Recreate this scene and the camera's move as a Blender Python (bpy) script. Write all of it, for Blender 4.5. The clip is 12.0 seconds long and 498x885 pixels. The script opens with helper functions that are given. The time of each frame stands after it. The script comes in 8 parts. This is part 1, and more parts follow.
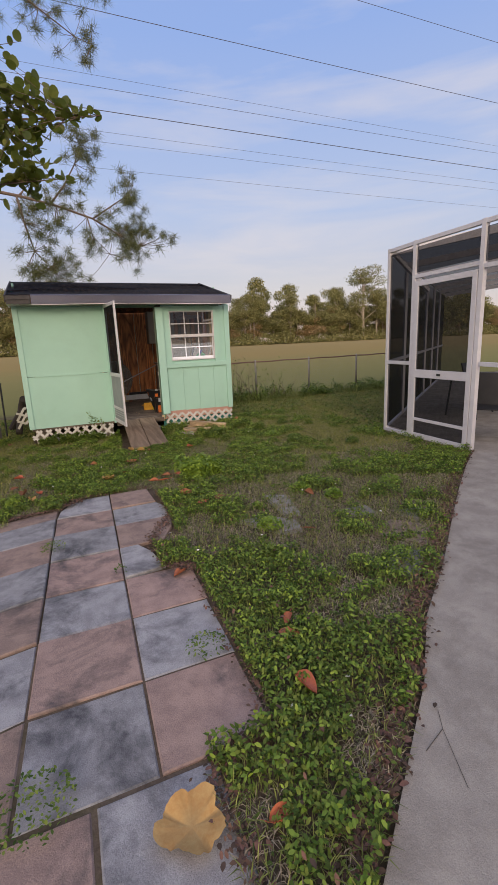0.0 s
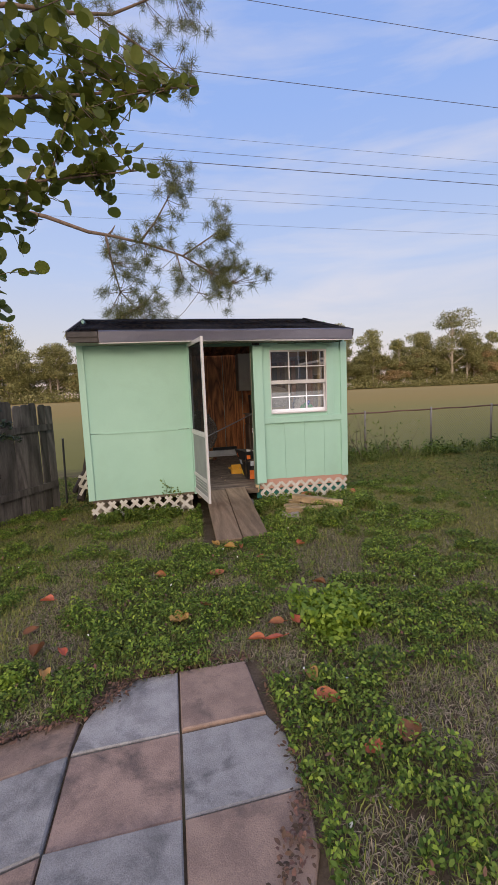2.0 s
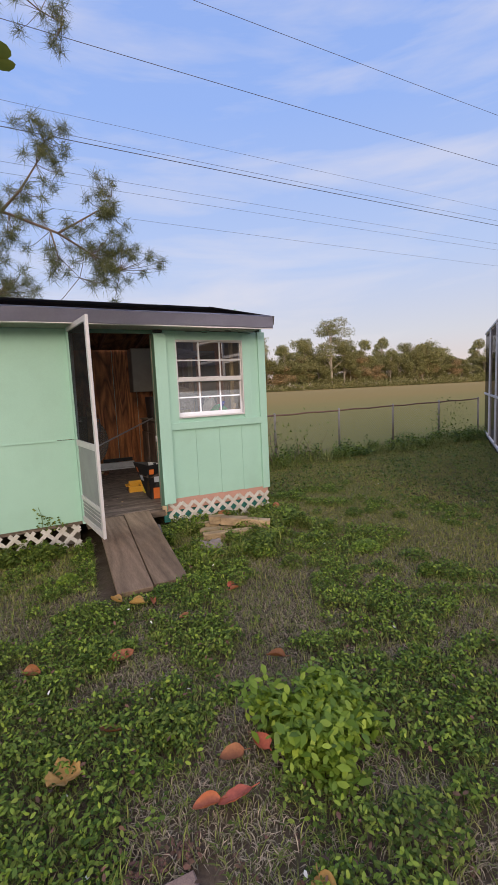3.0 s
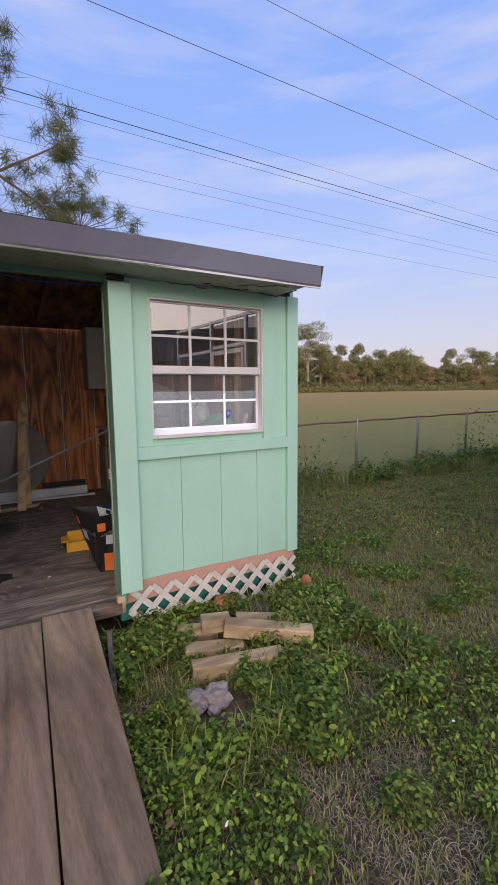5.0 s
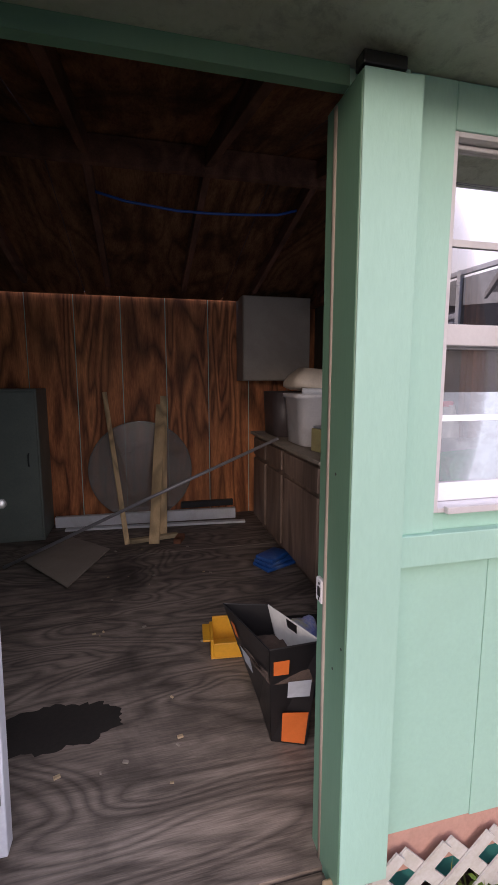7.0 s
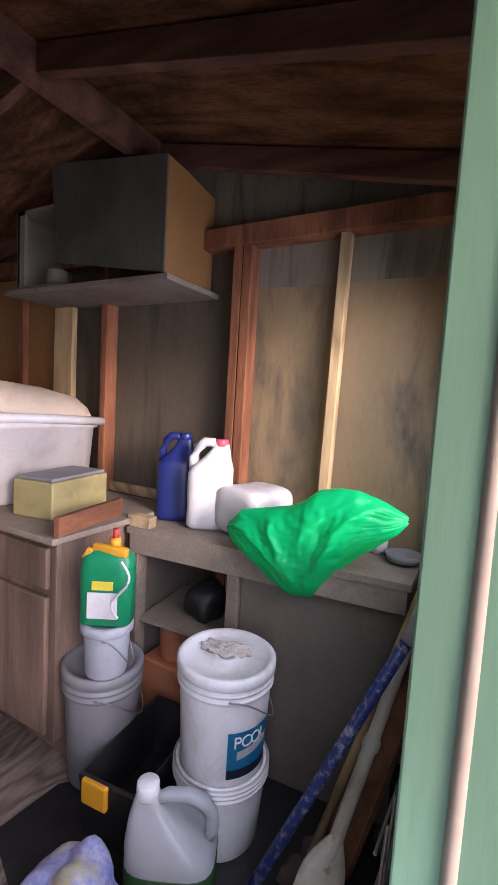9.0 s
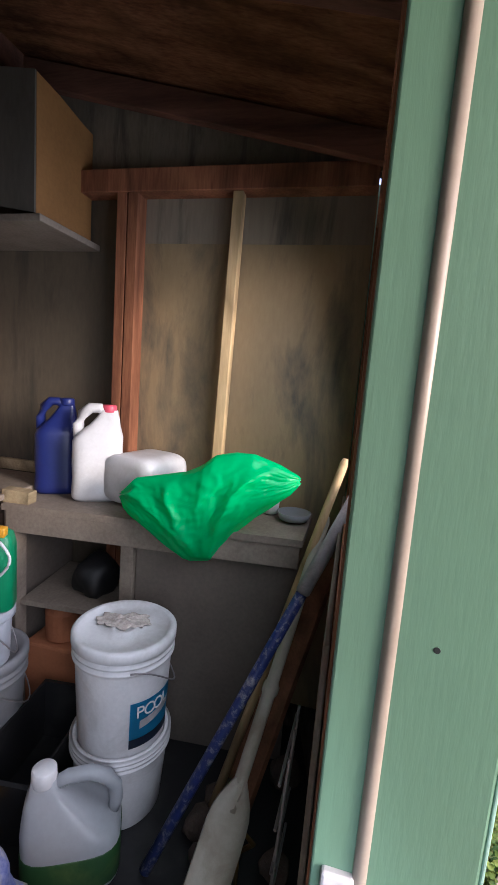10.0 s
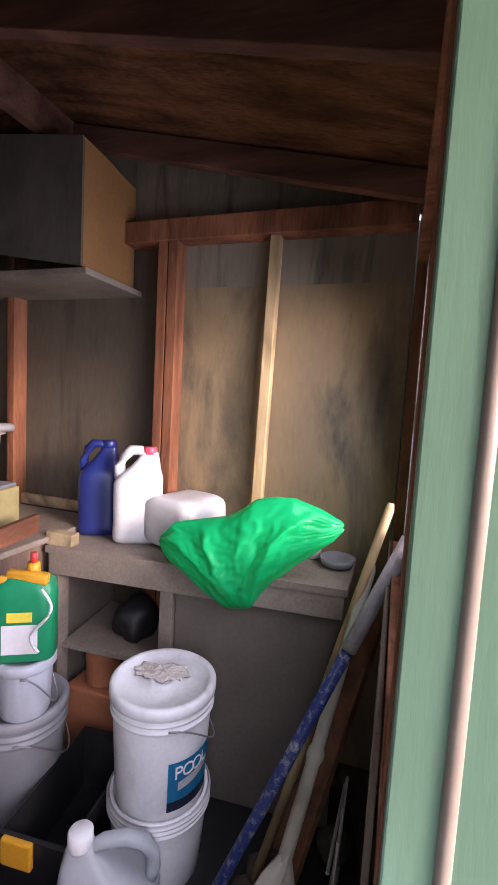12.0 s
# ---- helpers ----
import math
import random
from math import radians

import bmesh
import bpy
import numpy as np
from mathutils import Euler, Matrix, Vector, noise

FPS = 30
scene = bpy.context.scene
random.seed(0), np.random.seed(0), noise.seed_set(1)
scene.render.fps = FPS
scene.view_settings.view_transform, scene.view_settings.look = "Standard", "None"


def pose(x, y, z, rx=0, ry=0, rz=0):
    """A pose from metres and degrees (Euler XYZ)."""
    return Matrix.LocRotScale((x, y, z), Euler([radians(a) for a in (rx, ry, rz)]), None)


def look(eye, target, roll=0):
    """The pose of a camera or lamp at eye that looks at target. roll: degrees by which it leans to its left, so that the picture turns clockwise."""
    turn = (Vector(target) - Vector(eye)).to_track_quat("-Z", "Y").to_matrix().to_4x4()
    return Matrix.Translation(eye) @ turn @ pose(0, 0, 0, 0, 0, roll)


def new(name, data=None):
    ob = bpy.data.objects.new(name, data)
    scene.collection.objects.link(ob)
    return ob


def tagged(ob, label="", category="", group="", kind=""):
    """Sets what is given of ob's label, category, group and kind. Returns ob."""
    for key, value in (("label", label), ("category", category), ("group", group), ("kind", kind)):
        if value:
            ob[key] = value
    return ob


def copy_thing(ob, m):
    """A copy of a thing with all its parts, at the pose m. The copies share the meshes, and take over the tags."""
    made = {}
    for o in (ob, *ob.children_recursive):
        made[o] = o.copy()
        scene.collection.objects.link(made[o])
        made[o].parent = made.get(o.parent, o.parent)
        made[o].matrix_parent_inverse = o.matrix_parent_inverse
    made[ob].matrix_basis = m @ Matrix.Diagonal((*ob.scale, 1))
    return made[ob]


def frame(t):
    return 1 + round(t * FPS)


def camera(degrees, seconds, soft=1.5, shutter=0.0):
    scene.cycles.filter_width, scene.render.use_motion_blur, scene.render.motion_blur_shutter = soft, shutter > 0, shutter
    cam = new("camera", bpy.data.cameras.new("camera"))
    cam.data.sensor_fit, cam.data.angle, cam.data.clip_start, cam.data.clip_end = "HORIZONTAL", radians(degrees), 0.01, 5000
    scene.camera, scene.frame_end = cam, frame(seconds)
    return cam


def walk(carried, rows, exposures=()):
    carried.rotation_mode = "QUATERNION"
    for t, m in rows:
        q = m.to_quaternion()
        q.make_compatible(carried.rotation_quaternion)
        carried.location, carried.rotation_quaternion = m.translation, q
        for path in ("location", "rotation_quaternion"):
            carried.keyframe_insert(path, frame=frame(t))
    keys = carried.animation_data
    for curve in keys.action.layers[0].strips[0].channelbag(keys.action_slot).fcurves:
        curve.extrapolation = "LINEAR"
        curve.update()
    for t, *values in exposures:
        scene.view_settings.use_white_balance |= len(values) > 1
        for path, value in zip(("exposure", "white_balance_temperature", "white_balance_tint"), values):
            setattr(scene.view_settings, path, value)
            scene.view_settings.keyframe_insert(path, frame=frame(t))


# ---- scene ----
cam = camera(58.7, 12.0, soft=1.1)

PATH = [
    (0, (-1.76, -8.217, 1.605), (-0.998, -6.422, 1.159), -2.5),
    (0.5, (-1.629, -7.67, 1.621), (-1.035, -5.791, 1.278), -2.4),
    (1, (-1.529, -7.077, 1.669), (-1.109, -5.137, 1.421), 1.8),
    (1.5, (-1.521, -6.556, 1.661), (-1.106, -4.614, 1.422), -2.2),
    (2, (-1.504, -6.021, 1.672), (-1.049, -4.088, 1.434), -2.4),
    (2.5, (-1.497, -5.453, 1.681), (-0.894, -3.561, 1.438), -3.6),
    (3, (-1.385, -4.894, 1.612), (-0.474, -3.13, 1.372), -2.6),
    (3.2, (-1.313, -4.641, 1.604), (-0.363, -2.896, 1.373), -2.9),
    (4.8, (-0.716, -2.972, 1.642), (0.325, -1.281, 1.404), -0.5),
    (5, (-0.666, -2.766, 1.621), (0.35, -1.06, 1.383), -0.6),
    (5.5, (-0.554, -2.255, 1.577), (0.167, -0.406, 1.331), 0.6),
    (6, (-0.505, -1.771, 1.595), (-0.011, 0.147, 1.321), -0.7),
    (6.5, (-0.494, -1.323, 1.617), (-0.006, 0.597, 1.339), -0.8),
    (6.7, (-0.478, -1.168, 1.624), (-0.029, 0.761, 1.348), -0.5),
    (8.3, (-0.397, -0.162, 1.721), (0.767, 1.455, 1.545), 4.4),
    (8.5, (-0.402, -0.054, 1.683), (0.958, 1.404, 1.529), 4.2),
    (9, (-0.467, 0.059, 1.701), (1.277, 1.021, 1.519), 3.4),
    (9.5, (-0.465, 0.033, 1.701), (1.408, 0.704, 1.495), 1.2),
    (10, (-0.465, 0.119, 1.683), (1.463, 0.566, 1.397), 4.4),
    (10.5, (-0.521, 0.151, 1.651), (1.352, 0.674, 1.183), 6.1),
    (11, (-0.482, 0.115, 1.724), (1.427, 0.615, 1.4), 2.3),
    (11.5, (-0.424, 0.125, 1.738), (1.469, 0.697, 1.439), 2.9),
    (12, (-0.43, 0.131, 1.739), (1.459, 0.762, 1.555), 3.2),
]
walk(cam, [(t, look(e, g, r)) for t, e, g, r in PATH], exposures=[(0, -0.05, 6700, 5), (2.5, 0.05, 6450, 5), (5.0, 0.05, 5950, 10), (6.5, 0.3, 5800, 12), (8.3, 1.1, 6300, 26), (8.6, 2.0, 6100, 22), (9.0, 2.4, 5800, 22), (9.5, 2.25, 5400, 18), (10.5, 1.82, 6000, 10), (11.0, 2.05, 5980, 10), (11.5, 2.12, 5980, 14), (12, 2.5, 5900, 24)])

# ---- world and sun ----
def node(nt, kind, **kw):
    n = nt.nodes.new(kind)
    for k, v in kw.items():
        n.inputs[k].default_value = v
    return n


GLOW = (2.0, 1.40, 0.85, 1)
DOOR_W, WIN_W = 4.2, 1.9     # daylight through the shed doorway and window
world = bpy.data.worlds.new("sky")
scene.world = world
world.use_nodes = True
wt = world.node_tree
wt.nodes.clear()
sky = wt.nodes.new("ShaderNodeTexSky")
sky.sky_type = "NISHITA"
sky.sun_disc = False
sky.sun_elevation = radians(14)
sky.sun_rotation = radians(200)
sky.air_density, sky.dust_density, sky.ozone_density = 1.0, 0.6, 2.5
wco = wt.nodes.new("ShaderNodeTexCoord")
sep = wt.nodes.new("ShaderNodeSeparateXYZ")
wt.links.new(wco.outputs["Generated"], sep.inputs[0])
# long flat cloud banks: noise stretched along the horizon
wmap = node(wt, "ShaderNodeMapping", Scale=(1.2, 1.2, 7.0), Location=(0.3, 0.1, 0.25))
wt.links.new(wco.outputs["Generated"], wmap.inputs["Vector"])
wn = node(wt, "ShaderNodeTexNoise", Scale=2.1, Detail=6.0, Roughness=0.55, Distortion=0.3)
wt.links.new(wmap.outputs[0], wn.inputs["Vector"])
wr = node(wt, "ShaderNodeMapRange")
wr.inputs[1].default_value, wr.inputs[2].default_value = 0.47, 0.72
wt.links.new(wn.outputs[0], wr.inputs[0])
hz = wt.nodes.new("ShaderNodeValToRGB")
hz.color_ramp.elements[0].position, hz.color_ramp.elements[0].color = 0.0, (0.80, 0.60, 0.56, 1)
hz.color_ramp.elements[1].position, hz.color_ramp.elements[1].color = 0.85, (0.27, 0.40, 0.86, 1)
for p, c in ((0.10, (0.70, 0.655, 0.72, 1)), (0.25, (0.52, 0.60, 0.88, 1)), (0.50, (0.34, 0.48, 0.92, 1))):
    e = hz.color_ramp.elements.new(p)
    e.color = c
wt.links.new(sep.outputs["Z"], hz.inputs[0])
skymix = wt.nodes.new("ShaderNodeMix")
skymix.data_type = "RGBA"
skymix.inputs[0].default_value = 0.90
skm = wt.nodes.new("ShaderNodeVectorMath")
skm.operation = "SCALE"
skm.inputs[3].default_value = 0.12
wt.links.new(sky.outputs[0], skm.inputs[0])
wt.links.new(skm.outputs[0], skymix.inputs[6])
wt.links.new(hz.outputs[0], skymix.inputs[7])
cl = wt.nodes.new("ShaderNodeMix")
cl.data_type = "RGBA"
cl.inputs[7].default_value = (0.84, 0.76, 0.79, 1)
wm = node(wt, "ShaderNodeMath")
wm.operation = "MULTIPLY"
wm.inputs[1].default_value = 0.42
wt.links.new(wr.outputs[0], wm.inputs[0])
wt.links.new(wm.outputs[0], cl.inputs[0])
wt.links.new(skymix.outputs[2], cl.inputs[6])
# sunset glow low in the sky behind the walk's start
gdot = wt.nodes.new("ShaderNodeVectorMath")
gdot.operation = "DOT_PRODUCT"
gdot.inputs[1].default_value = (-0.33, -0.92, 0.2)
wt.links.new(wco.outputs["Generated"], gdot.inputs[0])
gpow = node(wt, "ShaderNodeMapRange")
gpow.inputs[1].default_value, gpow.inputs[2].default_value = 0.25, 1.0
gpow.inputs[4].default_value = 1.0
wt.links.new(gdot.outputs["Value"], gpow.inputs[0])
gadd = wt.nodes.new("ShaderNodeMix")
gadd.data_type, gadd.blend_type = "RGBA", "ADD"
gadd.inputs[7].default_value = GLOW
wt.links.new(gpow.outputs[0], gadd.inputs[0])
wt.links.new(cl.outputs[2], gadd.inputs[6])
bg = wt.nodes.new("ShaderNodeBackground")
bg.inputs[1].default_value = 1.0
wt.links.new(gadd.outputs[2], bg.inputs[0])
wo = wt.nodes.new("ShaderNodeOutputWorld")
wt.links.new(bg.outputs[0], wo.inputs[0])

sun_data = bpy.data.lights.new("sun", "SUN")
sun_data.energy, sun_data.angle, sun_data.color = 0.9, radians(14), (1.0, 0.80, 0.60)
sun_ob = new("sun", sun_data)
sun_ob.matrix_world = look((0, 0, 0), (-math.sin(radians(200)), -math.cos(radians(200)), -math.tan(radians(14))))


# ---- materials ----
def mat(name, c1, c2=None, rough=0.7, scale=6.0, fine=60.0, bump=0.15, metal=0.0, stretch=(1, 1, 1), stain=None, amount=0.5,
        island=0.0, random=0.0, lo=0.35, hi=0.65, spec=0.5, stain_scale=1.3, streak=None, grit=0.65):
    """A surface of two mixed colours, broad mottling and fine grain, with optional stains of a third colour."""
    m = bpy.data.materials.new(name)
    m.use_nodes = True
    nt = m.node_tree
    b = nt.nodes["Principled BSDF"]
    c2 = c2 or tuple(v * 0.72 for v in c1)
    co = nt.nodes.new("ShaderNodeTexCoord")
    mp = node(nt, "ShaderNodeMapping", Scale=stretch)
    nt.links.new(co.outputs["Object"], mp.inputs["Vector"])
    n1 = node(nt, "ShaderNodeTexNoise", Scale=scale, Detail=5.0, Roughness=0.6)
    n2 = node(nt, "ShaderNodeTexNoise", Scale=fine, Detail=3.0, Roughness=0.6)
    nt.links.new(mp.outputs[0], n1.inputs["Vector"])
    nt.links.new(mp.outputs[0], n2.inputs["Vector"])
    add = node(nt, "ShaderNodeMath")
    add.operation = "MULTIPLY_ADD"
    add.inputs[1].default_value = 0.4
    nt.links.new(n2.outputs[0], add.inputs[0])
    sc = node(nt, "ShaderNodeMath")
    sc.operation = "MULTIPLY"
    sc.inputs[1].default_value = 0.6
    nt.links.new(n1.outputs[0], sc.inputs[0])
    nt.links.new(sc.outputs[0], add.inputs[2])
    mr = node(nt, "ShaderNodeMapRange")
    mr.inputs[1].default_value, mr.inputs[2].default_value = lo, hi
    nt.links.new(add.outputs[0], mr.inputs[0])
    mix = nt.nodes.new("ShaderNodeMix")
    mix.data_type = "RGBA"
    mix.inputs[6].default_value, mix.inputs[7].default_value = (*c1, 1), (*c2, 1)
    nt.links.new(mr.outputs[0], mix.inputs[0])
    out = mix.outputs[2]
    if stain:
        n3 = node(nt, "ShaderNodeTexNoise", Scale=stain_scale, Detail=8.0, Roughness=grit, Distortion=0.4)
        if streak:
            m3 = node(nt, "ShaderNodeMapping", Scale=streak)
            nt.links.new(co.outputs["Object"], m3.inputs["Vector"])
            nt.links.new(m3.outputs[0], n3.inputs["Vector"])
        else:
            nt.links.new(co.outputs["Object"], n3.inputs["Vector"])
        r3 = node(nt, "ShaderNodeMapRange")
        r3.inputs[1].default_value, r3.inputs[2].default_value, r3.inputs[4].default_value = 0.5, 0.68, amount
        nt.links.new(n3.outputs[0], r3.inputs[0])
        mx = nt.nodes.new("ShaderNodeMix")
        mx.data_type = "RGBA"
        mx.inputs[7].default_value = (*stain, 1)
        nt.links.new(r3.outputs[0], mx.inputs[0])
        nt.links.new(out, mx.inputs[6])
        out = mx.outputs[2]
    if island or random:
        hs = nt.nodes.new("ShaderNodeHueSaturation")
        if island:
            g = nt.nodes.new("ShaderNodeNewGeometry")
            src = g.outputs["Random Per Island"]
        else:
            g = nt.nodes.new("ShaderNodeObjectInfo")
            src = g.outputs["Random"]
        vr = node(nt, "ShaderNodeMapRange")
        k = island or random
        vr.inputs[3].default_value, vr.inputs[4].default_value = 1 - k, 1 + k
        nt.links.new(src, vr.inputs[0])
        nt.links.new(vr.outputs[0], hs.inputs["Value"])
        hr = node(nt, "ShaderNodeMapRange")
        hr.inputs[3].default_value, hr.inputs[4].default_value = 0.5 + 0.03 * k, 0.5 - 0.05 * k
        nt.links.new(src, hr.inputs[0])
        nt.links.new(hr.outputs[0], hs.inputs["Hue"])
        nt.links.new(out, hs.inputs["Color"])
        out = hs.outputs[0]
    nt.links.new(out, b.inputs["Base Color"])
    rr = node(nt, "ShaderNodeMapRange")
    rr.inputs[3].default_value, rr.inputs[4].default_value = max(rough - 0.08, 0.02), min(rough + 0.1, 1)
    nt.links.new(n1.outputs[0], rr.inputs[0])
    nt.links.new(rr.outputs[0], b.inputs["Roughness"])
    b.inputs["Metallic"].default_value = metal
    b.inputs["Specular IOR Level"].default_value = spec
    if bump:
        bp = node(nt, "ShaderNodeBump", Strength=bump, Distance=0.01)
        nt.links.new(add.outputs[0], bp.inputs["Height"])
        nt.links.new(bp.outputs[0], b.inputs["Normal"])
    return m


def wood(name, c1, c2, axis="z", rough=0.65, bump=0.25, rings=9.0, stain=None, amount=0.5, random=0.0, dark=0.62, swirl=0.22):
    """Wood with streaks and cathedral rings drawn out along one axis."""
    st = {"x": (0.10, 1, 1), "y": (1, 0.10, 1), "z": (1, 1, 0.10)}[axis]
    m = mat(name, c1, c2, rough, 14.0, 120.0, bump, stretch=st, stain=stain, amount=amount, random=random, lo=0.38, hi=0.62, spec=0.3)
    nt = m.node_tree
    b = nt.nodes["Principled BSDF"]
    co = nt.nodes.new("ShaderNodeTexCoord")
    mp = node(nt, "ShaderNodeMapping", Scale=tuple(swirl if v < 1 else 1 for v in st))
    nt.links.new(co.outputs["Object"], mp.inputs["Vector"])
    n = node(nt, "ShaderNodeTexNoise", Scale=2.2, Detail=2.0, Distortion=0.6)
    nt.links.new(mp.outputs[0], n.inputs["Vector"])
    mu = node(nt, "ShaderNodeMath")
    mu.operation = "MULTIPLY"
    mu.inputs[1].default_value = rings
    nt.links.new(n.outputs[0], mu.inputs[0])
    pp = node(nt, "ShaderNodeMath")
    pp.operation = "PINGPONG"
    pp.inputs[1].default_value = 0.5
    nt.links.new(mu.outputs[0], pp.inputs[0])
    mr = node(nt, "ShaderNodeMapRange")
    mr.inputs[1].default_value, mr.inputs[2].default_value = 0.1, 0.5
    mr.inputs[3].default_value, mr.inputs[4].default_value = 1.12, dark
    nt.links.new(pp.outputs[0], mr.inputs[0])
    hs = nt.nodes.new("ShaderNodeHueSaturation")
    nt.links.new(mr.outputs[0], hs.inputs["Value"])
    src = b.inputs["Base Color"].links[0].from_socket
    nt.links.new(src, hs.inputs["Color"])
    nt.links.new(hs.outputs[0], b.inputs["Base Color"])
    return m


def glassy(name, tint=(1, 1, 1), rough=0.02, alpha=0.25, film=(0.3, 0.3, 0.3), film_amount=0.0, sheen=1.0):
    """Thin pane: clear with a mirror sheen, and a diffuse film on it: dust, mesh or painted glints."""
    m = bpy.data.materials.new(name)
    m.use_nodes = True
    nt = m.node_tree
    nt.nodes.remove(nt.nodes["Principled BSDF"])
    outn = nt.nodes["Material Output"]
    tr = nt.nodes.new("ShaderNodeBsdfTransparent")
    tr.inputs[0].default_value = (*tint, 1)
    gl = node(nt, "ShaderNodeBsdfGlossy", Roughness=rough)
    fr = node(nt, "ShaderNodeFresnel", IOR=1.5)
    fm = node(nt, "ShaderNodeMath")
    fm.operation = "MULTIPLY_ADD"
    fm.inputs[1].default_value, fm.inputs[2].default_value = sheen, alpha
    nt.links.new(fr.outputs[0], fm.inputs[0])
    mx = nt.nodes.new("ShaderNodeMixShader")
    nt.links.new(fm.outputs[0], mx.inputs[0])
    nt.links.new(tr.outputs[0], mx.inputs[1])
    nt.links.new(gl.outputs[0], mx.inputs[2])
    df = nt.nodes.new("ShaderNodeBsdfDiffuse")
    df.inputs[0].default_value = (*film, 1)
    n = node(nt, "ShaderNodeTexNoise", Scale=18.0, Detail=8.0, Roughness=0.75)
    co = nt.nodes.new("ShaderNodeTexCoord")
    nt.links.new(co.outputs["Object"], n.inputs["Vector"])
    mr = node(nt, "ShaderNodeMapRange")
    mr.inputs[1].default_value, mr.inputs[2].default_value = 0.3, 0.75
    mr.inputs[3].default_value, mr.inputs[4].default_value = film_amount * 0.5, min(film_amount * 1.5, 1)
    nt.links.new(n.outputs[0], mr.inputs[0])
    m2 = nt.nodes.new("ShaderNodeMixShader")
    nt.links.new(mr.outputs[0], m2.inputs[0])
    nt.links.new(mx.outputs[0], m2.inputs[1])
    nt.links.new(df.outputs[0], m2.inputs[2])
    nt.links.new(m2.outputs[0], outn.inputs[0])
    return m


def translucent(m, amount, col):
    """Lets some light pass through a leaf or a thin plastic skin."""
    nt = m.node_tree
    b = nt.nodes["Principled BSDF"]
    t = nt.nodes.new("ShaderNodeBsdfTranslucent")
    t.inputs[0].default_value = (*col, 1)
    mx = nt.nodes.new("ShaderNodeMixShader")
    mx.inputs[0].default_value = amount
    nt.links.new(b.outputs[0], mx.inputs[1])
    nt.links.new(t.outputs[0], mx.inputs[2])
    nt.links.new(mx.outputs[0], nt.nodes["Material Output"].inputs[0])
    return m


MINT = mat("mint_paint", (0.40, 0.655, 0.56), (0.36, 0.60, 0.515), 0.6, 1.5, 90, 0.12, stain=(0.30, 0.48, 0.40), amount=0.25)
MINT_TRIM = mat("mint_trim_paint", (0.41, 0.66, 0.57), (0.37, 0.61, 0.525), 0.5, 3, 120, 0.15, stretch=(1, 1, 0.3))
# darker than the mint casing front, to offset the raised exposure indoors
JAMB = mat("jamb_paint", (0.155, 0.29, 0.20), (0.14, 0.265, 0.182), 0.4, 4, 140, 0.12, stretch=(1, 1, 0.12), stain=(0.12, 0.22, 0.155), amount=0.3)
WHITE = mat("white_paint", (0.72, 0.70, 0.72), (0.62, 0.60, 0.62), 0.45, 5, 80, 0.08, stain=(0.45, 0.42, 0.40), amount=0.3)
ALU = mat("white_aluminium", (0.66, 0.65, 0.68), (0.58, 0.57, 0.60), 0.4, 8, 90, 0.05, stain=(0.4, 0.38, 0.36), amount=0.35)
LATTICE = mat("lattice_vinyl", (0.66, 0.66, 0.66), (0.52, 0.50, 0.46), 0.5, 9, 70, 0.1, stain=(0.30, 0.28, 0.2), amount=0.5, stain_scale=5)
PINKBOARD = mat("faded_pink_board", (0.55, 0.33, 0.27), (0.45, 0.27, 0.22), 0.8, 8, 90, 0.2)
FASCIA = mat("painted_metal_fascia", (0.30, 0.30, 0.40), (0.26, 0.26, 0.35), 0.38, 3, 60, 0.05, stain=(0.30, 0.30, 0.36), amount=0.4)
SOFFIT = mat("mildewed_soffit", (0.82, 0.84, 0.72), (0.70, 0.72, 0.60), 0.8, 7, 60, 0.2, stain=(0.14, 0.14, 0.10), amount=0.45, stain_scale=11, grit=0.75)
SHINGLE = mat("dark_shingle", (0.10, 0.092, 0.095), (0.06, 0.056, 0.058), 0.9, 12, 150, 0.6, random=0.3)
PLY_RED = wood("red_plywood", (0.66, 0.25, 0.085), (0.28, 0.092, 0.035), "z", 0.6, 0.2, 12, stain=(0.13, 0.05, 0.025), amount=0.4, dark=0.36, swirl=0.16)
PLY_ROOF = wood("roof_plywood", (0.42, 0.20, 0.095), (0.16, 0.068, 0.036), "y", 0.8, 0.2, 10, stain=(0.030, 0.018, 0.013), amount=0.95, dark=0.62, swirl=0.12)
RAFTER = wood("stained_rafter", (0.19, 0.085, 0.055), (0.10, 0.046, 0.032), "y", 0.75, 0.2, 7)
STUD = wood("red_brown_stud", (0.38, 0.155, 0.075), (0.20, 0.075, 0.04), "z", 0.7, 0.2, 8)
PINEWOOD = wood("new_pine", (0.62, 0.45, 0.24), (0.50, 0.34, 0.17), "z", 0.6, 0.15, 9)
PINE_X = wood("pale_lumber", (0.52, 0.41, 0.25), (0.36, 0.26, 0.15), "x", 0.75, 0.3, 8, stain=(0.2, 0.16, 0.1), amount=0.4, random=0.2)
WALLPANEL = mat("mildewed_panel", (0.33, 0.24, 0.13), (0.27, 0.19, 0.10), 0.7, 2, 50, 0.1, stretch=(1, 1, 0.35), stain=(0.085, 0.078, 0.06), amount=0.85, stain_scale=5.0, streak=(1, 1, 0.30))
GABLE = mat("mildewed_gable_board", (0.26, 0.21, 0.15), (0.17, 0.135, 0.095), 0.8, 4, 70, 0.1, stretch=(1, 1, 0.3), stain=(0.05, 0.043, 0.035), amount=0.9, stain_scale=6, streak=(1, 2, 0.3))
